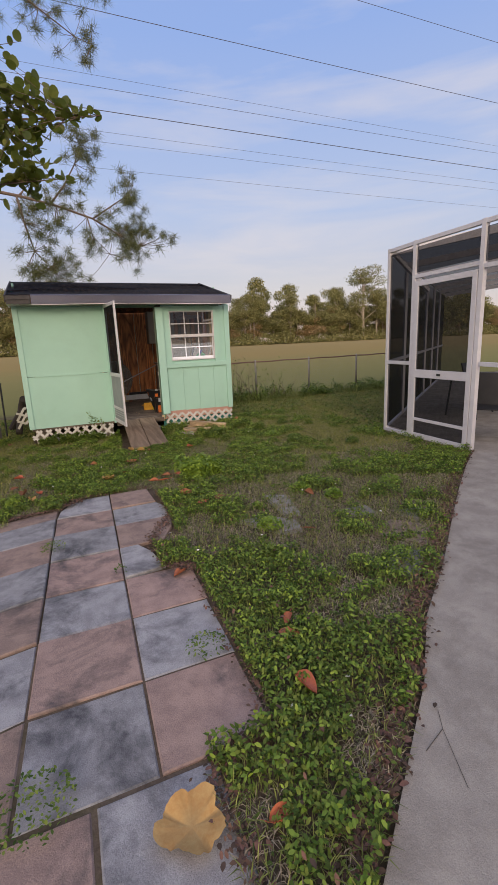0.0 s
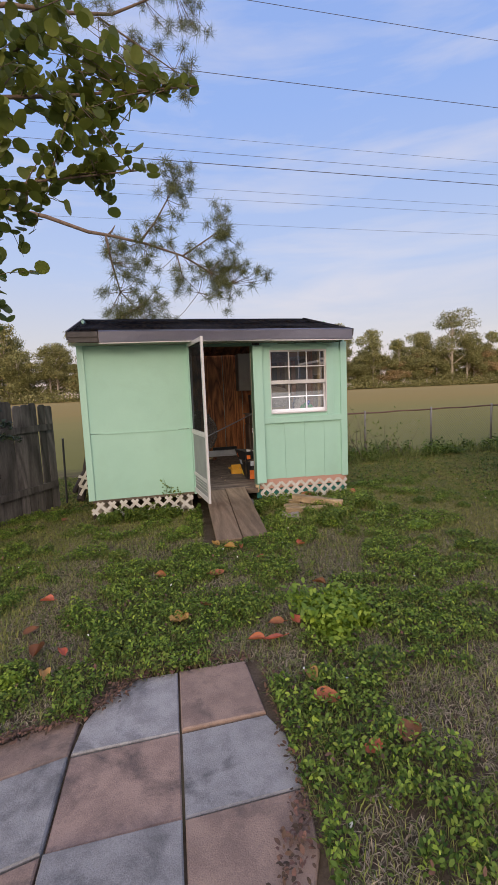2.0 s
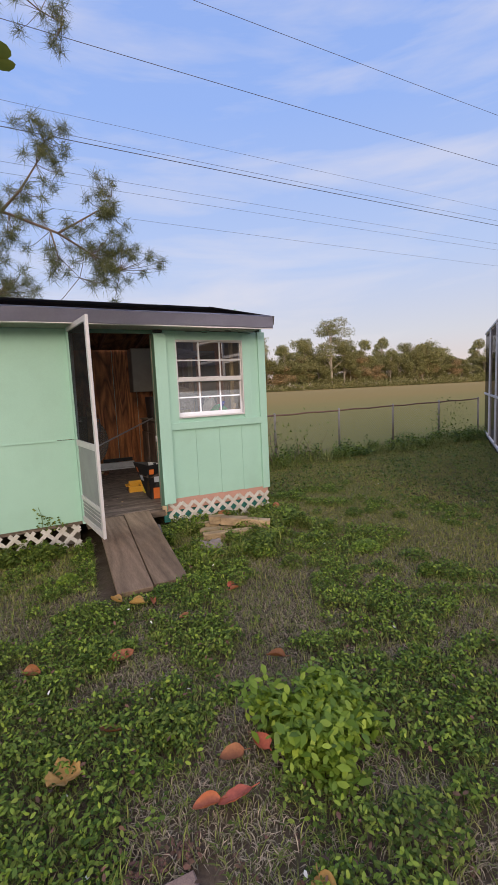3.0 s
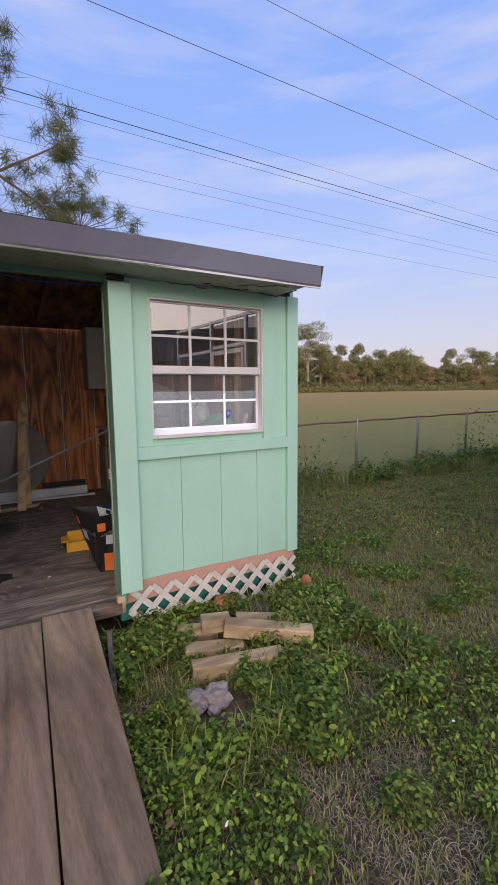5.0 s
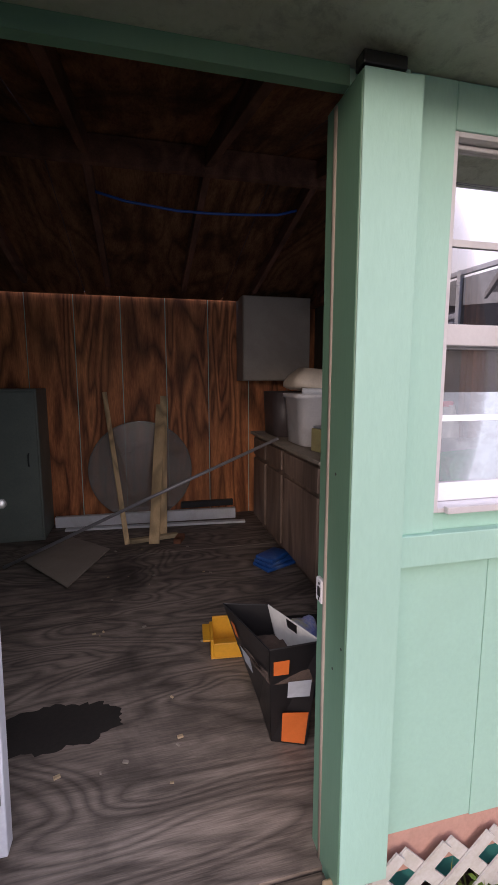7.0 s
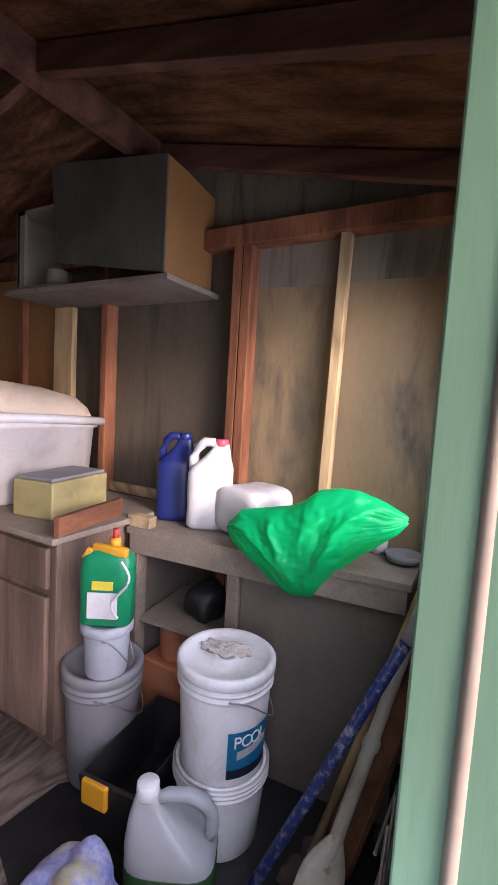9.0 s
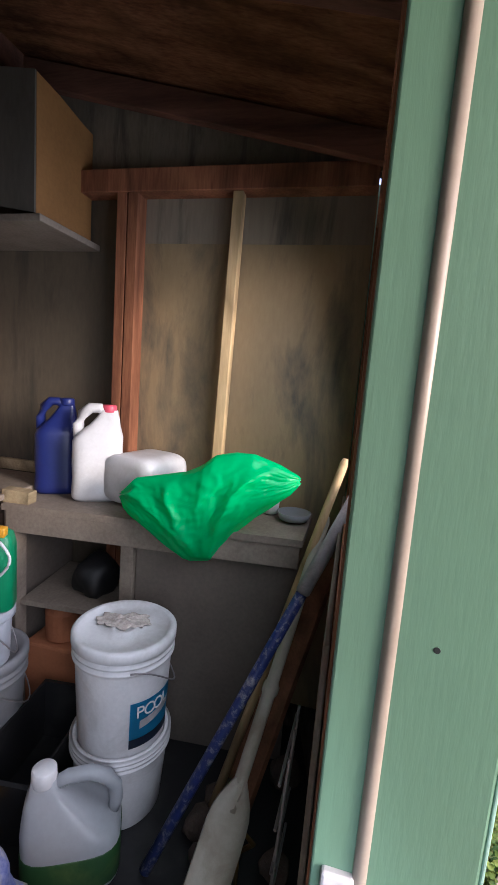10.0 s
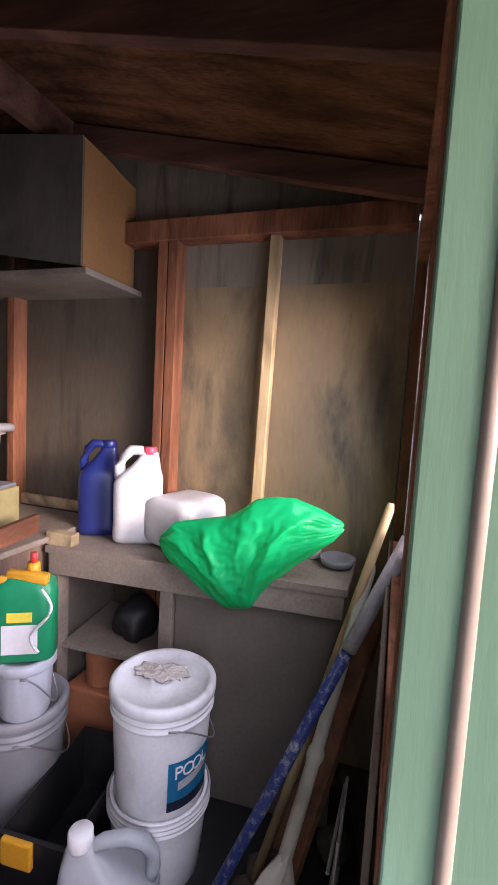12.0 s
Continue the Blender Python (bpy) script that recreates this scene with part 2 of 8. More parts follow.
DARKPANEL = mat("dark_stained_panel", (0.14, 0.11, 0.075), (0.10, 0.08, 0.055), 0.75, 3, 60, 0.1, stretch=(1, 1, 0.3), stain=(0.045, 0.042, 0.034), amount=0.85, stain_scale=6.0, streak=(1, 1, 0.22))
PLYFLOOR = wood("weathered_floor_plywood", (0.27, 0.215, 0.175), (0.12, 0.094, 0.076), "x", 0.65, 0.4, 19, stain=(0.05, 0.04, 0.034), amount=0.85, dark=0.55, swirl=0.36)
DECK = wood("weathered_deck_board", (0.235, 0.175, 0.118), (0.145, 0.106, 0.072), "y", 0.75, 0.5, 12, stain=(0.21, 0.18, 0.145), amount=0.4, random=0.12, dark=0.84, swirl=0.05)
SILLWOOD = wood("rotten_sill", (0.19, 0.145, 0.11), (0.085, 0.065, 0.05), "x", 0.9, 0.6, 14, stain=(0.045, 0.036, 0.03), amount=0.8, dark=0.5)
FENCE = wood("grey_fence_board", (0.17, 0.15, 0.14), (0.085, 0.075, 0.07), "z", 0.9, 0.5, 6, random=0.3)
CABINET = wood("dark_cabinet_wood", (0.23, 0.155, 0.12), (0.14, 0.095, 0.072), "z", 0.5, 0.1, 6, stain=(0.2, 0.15, 0.12), amount=0.3)
BENCHWOOD = mat("dusty_bench_wood", (0.30, 0.25, 0.20), (0.20, 0.16, 0.125), 0.75, 5, 80, 0.15, stain=(0.12, 0.095, 0.075), amount=0.6, stain_scale=3)
BENCHGREY = mat("dusty_grey_panel", (0.17, 0.14, 0.115), (0.12, 0.10, 0.082), 0.8, 4, 70, 0.1, stain=(0.08, 0.07, 0.065), amount=0.6)
GREYBOARD = mat("grey_board", (0.32, 0.27, 0.22), (0.26, 0.215, 0.17), 0.7, 4, 80, 0.1, stain=(0.2, 0.16, 0.13), amount=0.4)
BROWNPANEL = mat("orange_brown_board", (0.34, 0.17, 0.055), (0.26, 0.125, 0.04), 0.65, 4, 60, 0.1, stain=(0.15, 0.08, 0.03), amount=0.5)
CONCRETE = mat("concrete", (0.42, 0.38, 0.315), (0.30, 0.27, 0.225), 0.9, 5, 210, 0.8, spec=0.2, stain=(0.20, 0.175, 0.145), amount=0.6, stain_scale=2.4, lo=0.40, hi=0.60, grit=0.78)
PAV_GREY = mat("grey_paver", (0.385, 0.38, 0.375), (0.25, 0.245, 0.245), 0.85, 9, 190, 0.7, stain=(0.07, 0.07, 0.075), amount=0.95, random=0.18, stain_scale=2.9, lo=0.42, hi=0.60, grit=0.70)
PAV_PINK = mat("pink_paver", (0.37, 0.265, 0.21), (0.25, 0.178, 0.147), 0.85, 9, 190, 0.7, stain=(0.08, 0.066, 0.063), amount=0.9, random=0.18, stain_scale=2.9, lo=0.42, hi=0.60, grit=0.72)
STONE = mat("flat_stone", (0.33, 0.32, 0.33), (0.24, 0.23, 0.23), 0.85, 6, 120, 0.3, stain=(0.15, 0.14, 0.12), amount=0.5, random=0.2)
SOIL = mat("lawn_soil", (0.165, 0.128, 0.092), (0.075, 0.057, 0.042), 0.95, 4, 70, 0.8, spec=0.03, stain=(0.075, 0.075, 0.035), amount=0.8, stain_scale=1.4, grit=0.75)
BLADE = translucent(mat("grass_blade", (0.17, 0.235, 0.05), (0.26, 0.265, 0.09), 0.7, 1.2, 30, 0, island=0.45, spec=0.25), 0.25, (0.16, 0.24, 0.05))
# paler copy of grass_blade: the far lawn's brighter light is put into the colour
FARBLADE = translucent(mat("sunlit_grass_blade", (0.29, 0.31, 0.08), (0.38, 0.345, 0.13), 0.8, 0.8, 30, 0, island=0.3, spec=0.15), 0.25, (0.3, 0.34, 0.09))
STRAW = mat("dry_grass_blade", (0.42, 0.365, 0.235), (0.22, 0.185, 0.115), 0.8, 2, 30, 0, island=0.45, spec=0.2)
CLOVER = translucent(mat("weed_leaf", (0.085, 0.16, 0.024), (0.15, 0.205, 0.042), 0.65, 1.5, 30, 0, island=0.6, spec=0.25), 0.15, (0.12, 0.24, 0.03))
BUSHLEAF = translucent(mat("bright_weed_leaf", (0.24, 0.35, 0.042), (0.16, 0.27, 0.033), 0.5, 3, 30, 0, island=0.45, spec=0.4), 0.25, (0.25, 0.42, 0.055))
DEADLEAF = mat("fallen_leaf", (0.44, 0.155, 0.06), (0.26, 0.09, 0.04), 0.6, 14, 90, 0.2, random=0.4)
TANLEAF = mat("tan_fallen_leaf", (0.55, 0.36, 0.13), (0.45, 0.24, 0.07), 0.7, 12, 90, 0.2, random=0.2)
GRAPE = translucent(mat("round_tree_leaf", (0.075, 0.115, 0.022), (0.13, 0.15, 0.03), 0.45, 2, 40, 0.05, island=0.45, spec=0.4), 0.3, (0.26, 0.30, 0.05))
NEEDLE = translucent(mat("pine_needle", (0.12, 0.14, 0.055), (0.16, 0.165, 0.08), 0.7, 2, 30, 0, island=0.3, spec=0.2), 0.3, (0.22, 0.25, 0.12))
BARK = mat("bark", (0.20, 0.145, 0.115), (0.11, 0.08, 0.065), 0.9, 9, 60, 0.8, stretch=(1, 1, 0.4))
FARLEAF = translucent(mat("far_tree_leaf", (0.235, 0.25, 0.095), (0.30, 0.275, 0.125), 0.8, 0.2, 1.5, 0, island=0.45, random=0.0, spec=0.1), 0.2, (0.24, 0.26, 0.1))
FARLEAF_W = translucent(mat("autumn_far_leaf", (0.40, 0.285, 0.14), (0.31, 0.245, 0.125), 0.8, 0.2, 1.5, 0, island=0.4, spec=0.1), 0.2, (0.3, 0.24, 0.12))
FARBARK = mat("far_bark", (0.46, 0.40, 0.33), (0.32, 0.27, 0.22), 0.9, 1, 8, 0)
GALV = mat("galvanised_steel", (0.34, 0.33, 0.33), (0.24, 0.23, 0.22), 0.5, 10, 90, 0.05, metal=0.5, stain=(0.2, 0.13, 0.09), amount=0.5)
RUSTRAIL = mat("rusty_rail", (0.20, 0.12, 0.085), (0.13, 0.08, 0.06), 0.8, 10, 90, 0.2)
BLACKMETAL = mat("black_metal", (0.02, 0.02, 0.022), (0.03, 0.03, 0.03), 0.4, 10, 90, 0)
SCREEN = glassy("insect_screen", (0.30, 0.30, 0.31), 0.6, 0.0, (0.02, 0.02, 0.022), 0.30, 0.02)
DOORPANEL = mat("grey_door_panel", (0.30, 0.31, 0.33), (0.24, 0.25, 0.27), 0.5, 5, 90, 0.05, stain=(0.25, 0.24, 0.24), amount=0.4)
SCREEN_DOOR = glassy("door_screen", (0.25, 0.25, 0.26), 0.6, 0.0, (0.04, 0.04, 0.043), 0.45, 0.03)
GLASS = glassy("window_glass", (0.85, 0.87, 0.88), 0.01, 0.32, (0.3, 0.3, 0.3), 0.03)
GLASS_DUSTY = glassy("dusty_window_glass", (0.75, 0.75, 0.75), 0.15, 0.10, (0.20, 0.19, 0.19), 0.36)


# ---- helpers for building ----
def thing(name, loc=(0, 0, 0), label="", category="", group="", kind=""):
    ob = new(name)
    ob.empty_display_size = 0.1
    ob.location = loc
    return tagged(ob, label, category, group, kind)


def mesh_of(name, bm, material, smooth=False):
    me = bpy.data.meshes.new(name)
    bmesh.ops.recalc_face_normals(bm, faces=bm.faces)
    bm.to_mesh(me)
    bm.free()
    if material:
        me.materials.append(material)
    if smooth:
        me.shade_smooth()
    return me


def world_of(ob):
    m = ob.matrix_parent_inverse @ ob.matrix_basis if ob.parent else ob.matrix_basis.copy()
    if not ob.parent:
        m = Matrix.LocRotScale(ob.location, ob.rotation_euler, ob.scale)
    return world_of(ob.parent) @ m if ob.parent else m


def child(ob, parent):
    ob.parent = parent
    ob.matrix_parent_inverse = world_of(parent).inverted()
    return ob


def part(name, bm, material, parent, label="", smooth=False):
    ob = new(name, mesh_of(name, bm, material, smooth))
    child(ob, parent)
    return tagged(ob, label)


def solo(name, bm, material, label="", category="", group="", kind="", smooth=False):
    return tagged(new(name, mesh_of(name, bm, material, smooth)), label, category, group, kind)


def B():
    return bmesh.new()


def box(bm, x0, x1, y0, y1, z0, z1, bevel=0.0, m=None):
    g = bmesh.ops.create_cube(bm, size=1.0)["verts"]
    t = Matrix.Translation(((x0 + x1) / 2, (y0 + y1) / 2, (z0 + z1) / 2)) @ Matrix.Diagonal((abs(x1 - x0), abs(y1 - y0), abs(z1 - z0), 1))
    bmesh.ops.transform(bm, matrix=(m @ t) if m else t, verts=g)
    if bevel:
        es = list({e for v in g for e in v.link_edges})
        bmesh.ops.bevel(bm, geom=es, offset=bevel, segments=2, affect="EDGES", profile=0.5)
    return bm


def beam(bm, p, q, w, h, bevel=0.0, up=(0, 0, 1)):
    """A bar from p to q, w wide and h deep."""
    p, q = Vector(p), Vector(q)
    d = (q - p)
    L = d.length
    z = d.normalized()
    u = Vector(up)
    if abs(u.dot(z)) > 0.98:
        u = Vector((0, 1, 0))
    x = u.cross(z).normalized()
    y = z.cross(x)
    m = Matrix((x, y, z)).transposed().to_4x4()
    m.translation = (p + q) / 2
    return box(bm, -w / 2, w / 2, -h / 2, h / 2, -L / 2, L / 2, bevel, m)


def tube(bm, pts, radii, seg=8, caps=True):
    """A round limb along pts."""
    pts = [Vector(p) for p in pts]
    rings = []
    for i, p in enumerate(pts):
        d = (pts[min(i + 1, len(pts) - 1)] - pts[max(i - 1, 0)]).normalized()
        a = Vector((0, 0, 1)) if abs(d.z) < 0.9 else Vector((1, 0, 0))
        x = a.cross(d).normalized()
        y = d.cross(x)
        r = radii[i] if hasattr(radii, "__len__") else radii
        rings.append([bm.verts.new(p + r * (math.cos(2 * math.pi * k / seg) * x + math.sin(2 * math.pi * k / seg) * y)) for k in range(seg)])
    for a, b in zip(rings, rings[1:]):
        for k in range(seg):
            bm.faces.new((a[k], a[(k + 1) % seg], b[(k + 1) % seg], b[k]))
    if caps:
        bm.faces.new(rings[0][::-1])
        bm.faces.new(rings[-1])
    return bm


def lathe(bm, profile, seg=32, m=None, sx=1.0, sy=1.0, power=2.0):
    """Turned shape from (radius, height) pairs; power over 2 squares the section."""
    rings = []
    for r, z in profile:
        ring = []
        for k in range(seg):
            a = 2 * math.pi * k / seg
            c, s = math.cos(a), math.sin(a)
            f = (abs(c) ** power + abs(s) ** power) ** (-1 / power)
            v = Vector((r * c * f * sx, r * s * f * sy, z))
            ring.append(bm.verts.new(m @ v if m else v))
        rings.append(ring)
    for a, b in zip(rings, rings[1:]):
        for k in range(seg):
            bm.faces.new((a[k], a[(k + 1) % seg], b[(k + 1) % seg], b[k]))
    bm.faces.new(rings[0][::-1])
    bm.faces.new(rings[-1])
    return bm


def plate(bm, outline, z0, z1, m=None):
    """A flat slab with a free outline."""
    lo = [bm.verts.new((m @ Vector((x, y, z0))) if m else (x, y, z0)) for x, y in outline]
    hi = [bm.verts.new((m @ Vector((x, y, z1))) if m else (x, y, z1)) for x, y in outline]
    n = len(lo)
    bm.faces.new(lo[::-1])
    bm.faces.new(hi)
    for i in range(n):
        bm.faces.new((lo[i], lo[(i + 1) % n], hi[(i + 1) % n], hi[i]))
    return bm


def prism(bm, pts, d):
    """A flat outline of points in space, thickened by the vector d."""
    d = Vector(d)
    lo = [bm.verts.new(p) for p in pts]
    hi = [bm.verts.new(Vector(p) + d) for p in pts]
    n = len(lo)
    bm.faces.new(lo[::-1])
    bm.faces.new(hi)
    for i in range(n):
        bm.faces.new((lo[i], lo[(i + 1) % n], hi[(i + 1) % n], hi[i]))
    return bm


def raw(name, verts, faces, material, **tags):
    me = bpy.data.meshes.new(name)
    me.from_pydata([tuple(v) for v in verts], [], [tuple(f) for f in faces])
    me.materials.append(material)
    return tagged(new(name, me), **tags)


def quick(name, verts, loops, sides, material):
    """A mesh from flat numpy arrays, all faces with the same number of sides."""
    me = bpy.data.meshes.new(name)
    verts = np.asarray(verts, np.float32).reshape(-1, 3)
    loops = np.asarray(loops, np.int32).ravel()
    n = len(loops) // sides
    me.vertices.add(len(verts))
    me.vertices.foreach_set("co", verts.ravel())
    me.loops.add(len(loops))
    me.loops.foreach_set("vertex_index", loops)
    me.polygons.add(n)
    me.polygons.foreach_set("loop_start", np.arange(n, dtype=np.int32) * sides)
    me.update(calc_edges=True)
    me.materials.append(material)
    return me


# ---- ground ----
G = 0.12


def gz(x, y):
    """Height of the lawn: it falls towards the shed."""
    return 0.03 + 0.10 * min(max((-y - 0.3) / 3.5, 0), 1.1)


FX = [-400, -250, -150, -90, -55, -35, -22, -14] + [-10 + 0.5 * i for i in range(45)] + [14, 18, 25, 40, 70, 120, 220, 400]
FY = [-60, -35, -22, -15] + [-11 + 0.5 * i for i in range(33)] + [6.5, 9, 13, 20, 30, 45, 70, 110, 160, 240, 400]
gv = [(x, y, gz(x, y) + (0.02 * noise.noise((x * 0.7, y * 0.7, 0)) - 0.012 if -10 <= x <= 12 and -11 <= y <= 5 else -0.012)) for y in FY for x in FX]
nx = len(FX)
gf = [(j * nx + i, j * nx + i + 1, (j + 1) * nx + i + 1, (j + 1) * nx + i) for j in range(len(FY) - 1) for i in range(nx - 1)]
ground = raw("ground", gv, gf, SOIL, label="patchy lawn soil running out into a dry mown field", category="ground", kind="structure")
nt = SOIL.node_tree
b = nt.nodes["Principled BSDF"]
gco = nt.nodes.new("ShaderNodeTexCoord")
gsep = nt.nodes.new("ShaderNodeSeparateXYZ")
nt.links.new(gco.outputs["Object"], gsep.inputs[0])
gmap = node(nt, "ShaderNodeMapping", Scale=(0.03, 0.12, 1))
nt.links.new(gco.outputs["Object"], gmap.inputs["Vector"])
gn = node(nt, "ShaderNodeTexNoise", Scale=1.5, Detail=8.0, Roughness=0.65)
nt.links.new(gmap.outputs[0], gn.inputs["Vector"])
gm = node(nt, "ShaderNodeMath")
gm.operation = "MULTIPLY_ADD"
gm.inputs[1].default_value = 14.0
nt.links.new(gn.outputs[0], gm.inputs[0])
nt.links.new(gsep.outputs["Y"], gm.inputs[2])
gr = node(nt, "ShaderNodeMapRange")
gr.inputs[1].default_value, gr.inputs[2].default_value = 9.0, 110.0
nt.links.new(gm.outputs[0], gr.inputs[0])
ramp = nt.nodes.new("ShaderNodeValToRGB")
ramp.color_ramp.elements[0].position, ramp.color_ramp.elements[0].color = 0.0, (0.21, 0.205, 0.07, 1)
ramp.color_ramp.elements[1].position, ramp.color_ramp.elements[1].color = 1.0, (0.35, 0.265, 0.11, 1)
e = ramp.color_ramp.elements.new(0.16)
e.color = (0.26, 0.23, 0.085, 1)
e = ramp.color_ramp.elements.new(0.35)
e.color = (0.32, 0.24, 0.09, 1)
nt.links.new(gr.outputs[0], ramp.inputs[0])
gd = node(nt, "ShaderNodeMapRange")
gd.inputs[1].default_value, gd.inputs[2].default_value = 10.0, 11.5
nt.links.new(gm.outputs[0], gd.inputs[0])
gmix = nt.nodes.new("ShaderNodeMix")
gmix.data_type = "RGBA"
nt.links.new(gd.outputs[0], gmix.inputs[0])
nt.links.new(b.inputs["Base Color"].links[0].from_socket, gmix.inputs[6])
nt.links.new(ramp.outputs[0], gmix.inputs[7])
nt.links.new(gmix.outputs[2], b.inputs["Base Color"])

# concrete walk along the screen porch
walk_edge = [(2.86, -4.42), (2.26, -4.80), (1.6, -5.32), (0.96, -5.84), (0.4, -6.27), (-0.11, -6.68), (-0.5, -6.99), (-1.12, -7.50), (-2.2, -8.35), (-4.2, -9.9)]
walk_edge = [(x + 0.02 * math.sin(9 * x), y + 0.02 * math.cos(7 * x)) for x, y in walk_edge]
bm = B()
plate(bm, walk_edge + [(-4.2, -13), (14, -13), (14, 3.0), (10.15, 3.0), (2.99, -2.66)], G - 0.06, G + 0.035)
solo("walkway", bm, CONCRETE, "pale grey concrete walk with a crumbling edge beside the lawn", "walkway", kind="structure")

# ---- shed shell ----
XL, XR, DEPTH = -2.26, 1.40, 3.40
ZF, ZT = 0.30, 2.30
DX0 = -0.82                      # door opening from DX0 to 0
WX0, WX1, WZ0, WZ1 = 0.254, 1.10, 1.31, 2.20


def frame_wall(bm, x0, x1, z0, z1, y0, y1, hx0, hx1, hz0, hz1):
    """A wall slab with one rectangular hole."""
    box(bm, x0, hx0, y0, y1, z0, z1)
    box(bm, hx1, x1, y0, y1, z0, z1)
    box(bm, hx0, hx1, y0, y1, z0, hz0)
    box(bm, hx0, hx1, y0, y1, hz1, z1)
    return bm


wf = thing("wall_front", (0, 0.05, ZF), "mint green plywood front wall of the shed", "wall", kind="structure")
bm = B()
box(bm, XL, DX0 - 0.066, 0.012, 0.03, ZF, 1.172)
part("lower_panel", bm, MINT, wf)
bm = B()
box(bm, XL, DX0 - 0.066, 0.006, 0.026, 1.178, ZT)
part("upper_panel", bm, MINT, wf)
bm = B()
box(bm, -2.06, -1.06, -0.002, 0.006, 1.168, 1.18)
part("joint_strip", bm, MINT_TRIM, wf)
bm = B()
box(bm, XL - 0.012, XL + 0.07, -0.012, 0.006, ZF, ZT, 0.003)
part("corner_board", bm, MINT_TRIM, wf)
bm = B()
frame_wall(bm, 0.0, XR, 1.18, ZT, 0.006, 0.026, WX0, WX1, WZ0, WZ1)
part("upper_panel", bm, MINT, wf)
# grooved lower siding right of the door
gx = [0.004, 0.152, 0.447, 0.748, 1.049, 1.31, XR]
for a, c in zip(gx, gx[1:]):
    bm = B()
    box(bm, a + 0.0012, c - 0.0012, 0.004, 0.026, 0.385 - 0.02 * (a + c) / 2, 1.18, 0.002)
    part("siding_board", bm, MINT, wf)
bm = B()
box(bm, 0.0, XR, 0.0225, 0.032, ZF, 1.18)
part("siding_backing", bm, MINT_TRIM, wf)
for x0, x1, z0, z1, y0 in ((0.031, 0.132, 0.35, ZT, -0.022), (0.137, WX0, 1.262, ZT, -0.016), (WX1, 1.20, 1.262, ZT, -0.016), (WX0, WX1, WZ1, ZT, -0.016),
                           (0.075, 1.312, 1.18, 1.262, -0.03), (1.315, XR + 0.012, 0.345, ZT, -0.018)):
    bm = B()
    box(bm, x0, x1, y0, 0.004, z0, z1, 0.003)
    part("trim_board", bm, MINT_TRIM, wf)
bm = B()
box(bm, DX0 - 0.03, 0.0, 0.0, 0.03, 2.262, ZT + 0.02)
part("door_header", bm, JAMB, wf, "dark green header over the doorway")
# inside framing of the front wall
for x in (XL + 0.05, -1.66, -1.25, 0.045, 1.265):
    bm = B()
    box(bm, x - 0.02, x + 0.02, 0.03, 0.115, ZF, 2.42, 0.002)
    part("stud", bm, STUD, wf)
for x0, x1, z in ((0.05, 1.11, 1.22), (0.05, 1.235, 2.24), (XL + 0.1, DX0 - 0.05, 2.30)):
    bm = B()
    box(bm, x0, x1, 0.03, 0.115, z, z + 0.08, 0.002)
    part("nailer", bm, STUD, wf)
bm = B()
box(bm, 0.20, 1.20, 0.117, 0.128, 0.80, 1.275, 0.003)
part("inner_sheet", bm, BENCHWOOD, wf, "dusty pale sheet under the window")

# door frame: right jamb with its weather strip, left jamb with hinges
dj = thing("door_frame", (DX0 / 2, 0.05, ZF), "sage green wooden door frame, paint worn and wavy", "door frame", kind="structure")
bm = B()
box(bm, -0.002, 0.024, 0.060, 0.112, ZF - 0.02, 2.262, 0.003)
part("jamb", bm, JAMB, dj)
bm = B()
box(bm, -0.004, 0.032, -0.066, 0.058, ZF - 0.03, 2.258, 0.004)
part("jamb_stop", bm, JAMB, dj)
bm = B()
tube(bm, [(0.002, 0.056, ZF), (-0.001, 0.056, 1.0), (0.002, 0.056, 1.6), (0.0, 0.056, 2.25)], 0.009, 10)
part("weather_strip", bm, mat("aged_rubber", (0.40, 0.345, 0.29), (0.33, 0.28, 0.235), 0.35, 6, 60, 0.05), dj, "dull white rubber weather strip", smooth=True)
bm = B()
beam(bm, (-0.860, 0.212, 0.385), (-0.822, 0.212, 2.30), 0.046, 0.050, 0.004, up=(0, 1, 0))
beam(bm, (-0.890, 0.175, 0.385), (-0.860, 0.175, 2.30), 0.030, 0.120, 0.004, up=(0, 1, 0))
part("jamb", bm, WHITE, dj, "dull white inner stile, worn, with steel hinges")
bm = B()
box(bm, DX0 - 0.066, DX0 - 0.036, -0.02, 0.112, ZF - 0.03, 2.262, 0.004)
part("jamb", bm, MINT_TRIM, dj, "mint painted outer jamb")
bm = B()
box(bm, -0.002, 0.132, -0.071, -0.0665, 0.345, 2.258, 0.0015)
box(bm, 0.033, 0.132, -0.0665, -0.0225, 0.345, 2.258, 0.002)
part("casing", bm, MINT_TRIM, dj, "mint painted casing board")
CHROME = mat("dull_hinge_steel", (0.42, 0.40, 0.37), (0.30, 0.28, 0.25), 0.4, 20, 120, 0.05, metal=0.8)
for z in (0.59, 1.335, 2.10):
    x = -0.860 + 0.038 * (z - 0.385) / 1.915
    bm = B()
    box(bm, x - 0.024, x + 0.014, 0.183, 0.1865, z - 0.045, z + 0.045, 0.001)
    tube(bm, [(x - 0.026, 0.182, z - 0.045), (x - 0.026, 0.182, z + 0.045)], 0.006, 8)
    part("hinge", bm, CHROME, dj, "dull steel butt hinge")
bm = B()
lathe(bm, [(0.007, 0), (0.007, 0.02), (0.011, 0.024), (0.012, 0.034), (0.006, 0.040)], 14, pose(-0.822, 0.21, 1.345, 0, 90, 0))
part("latch_knob", bm, CHROME, dj, "small steel latch knob", True)
bm = B()
box(bm, -0.012, 0.004, 0.062, 0.100, 1.06, 1.125, 0.004)
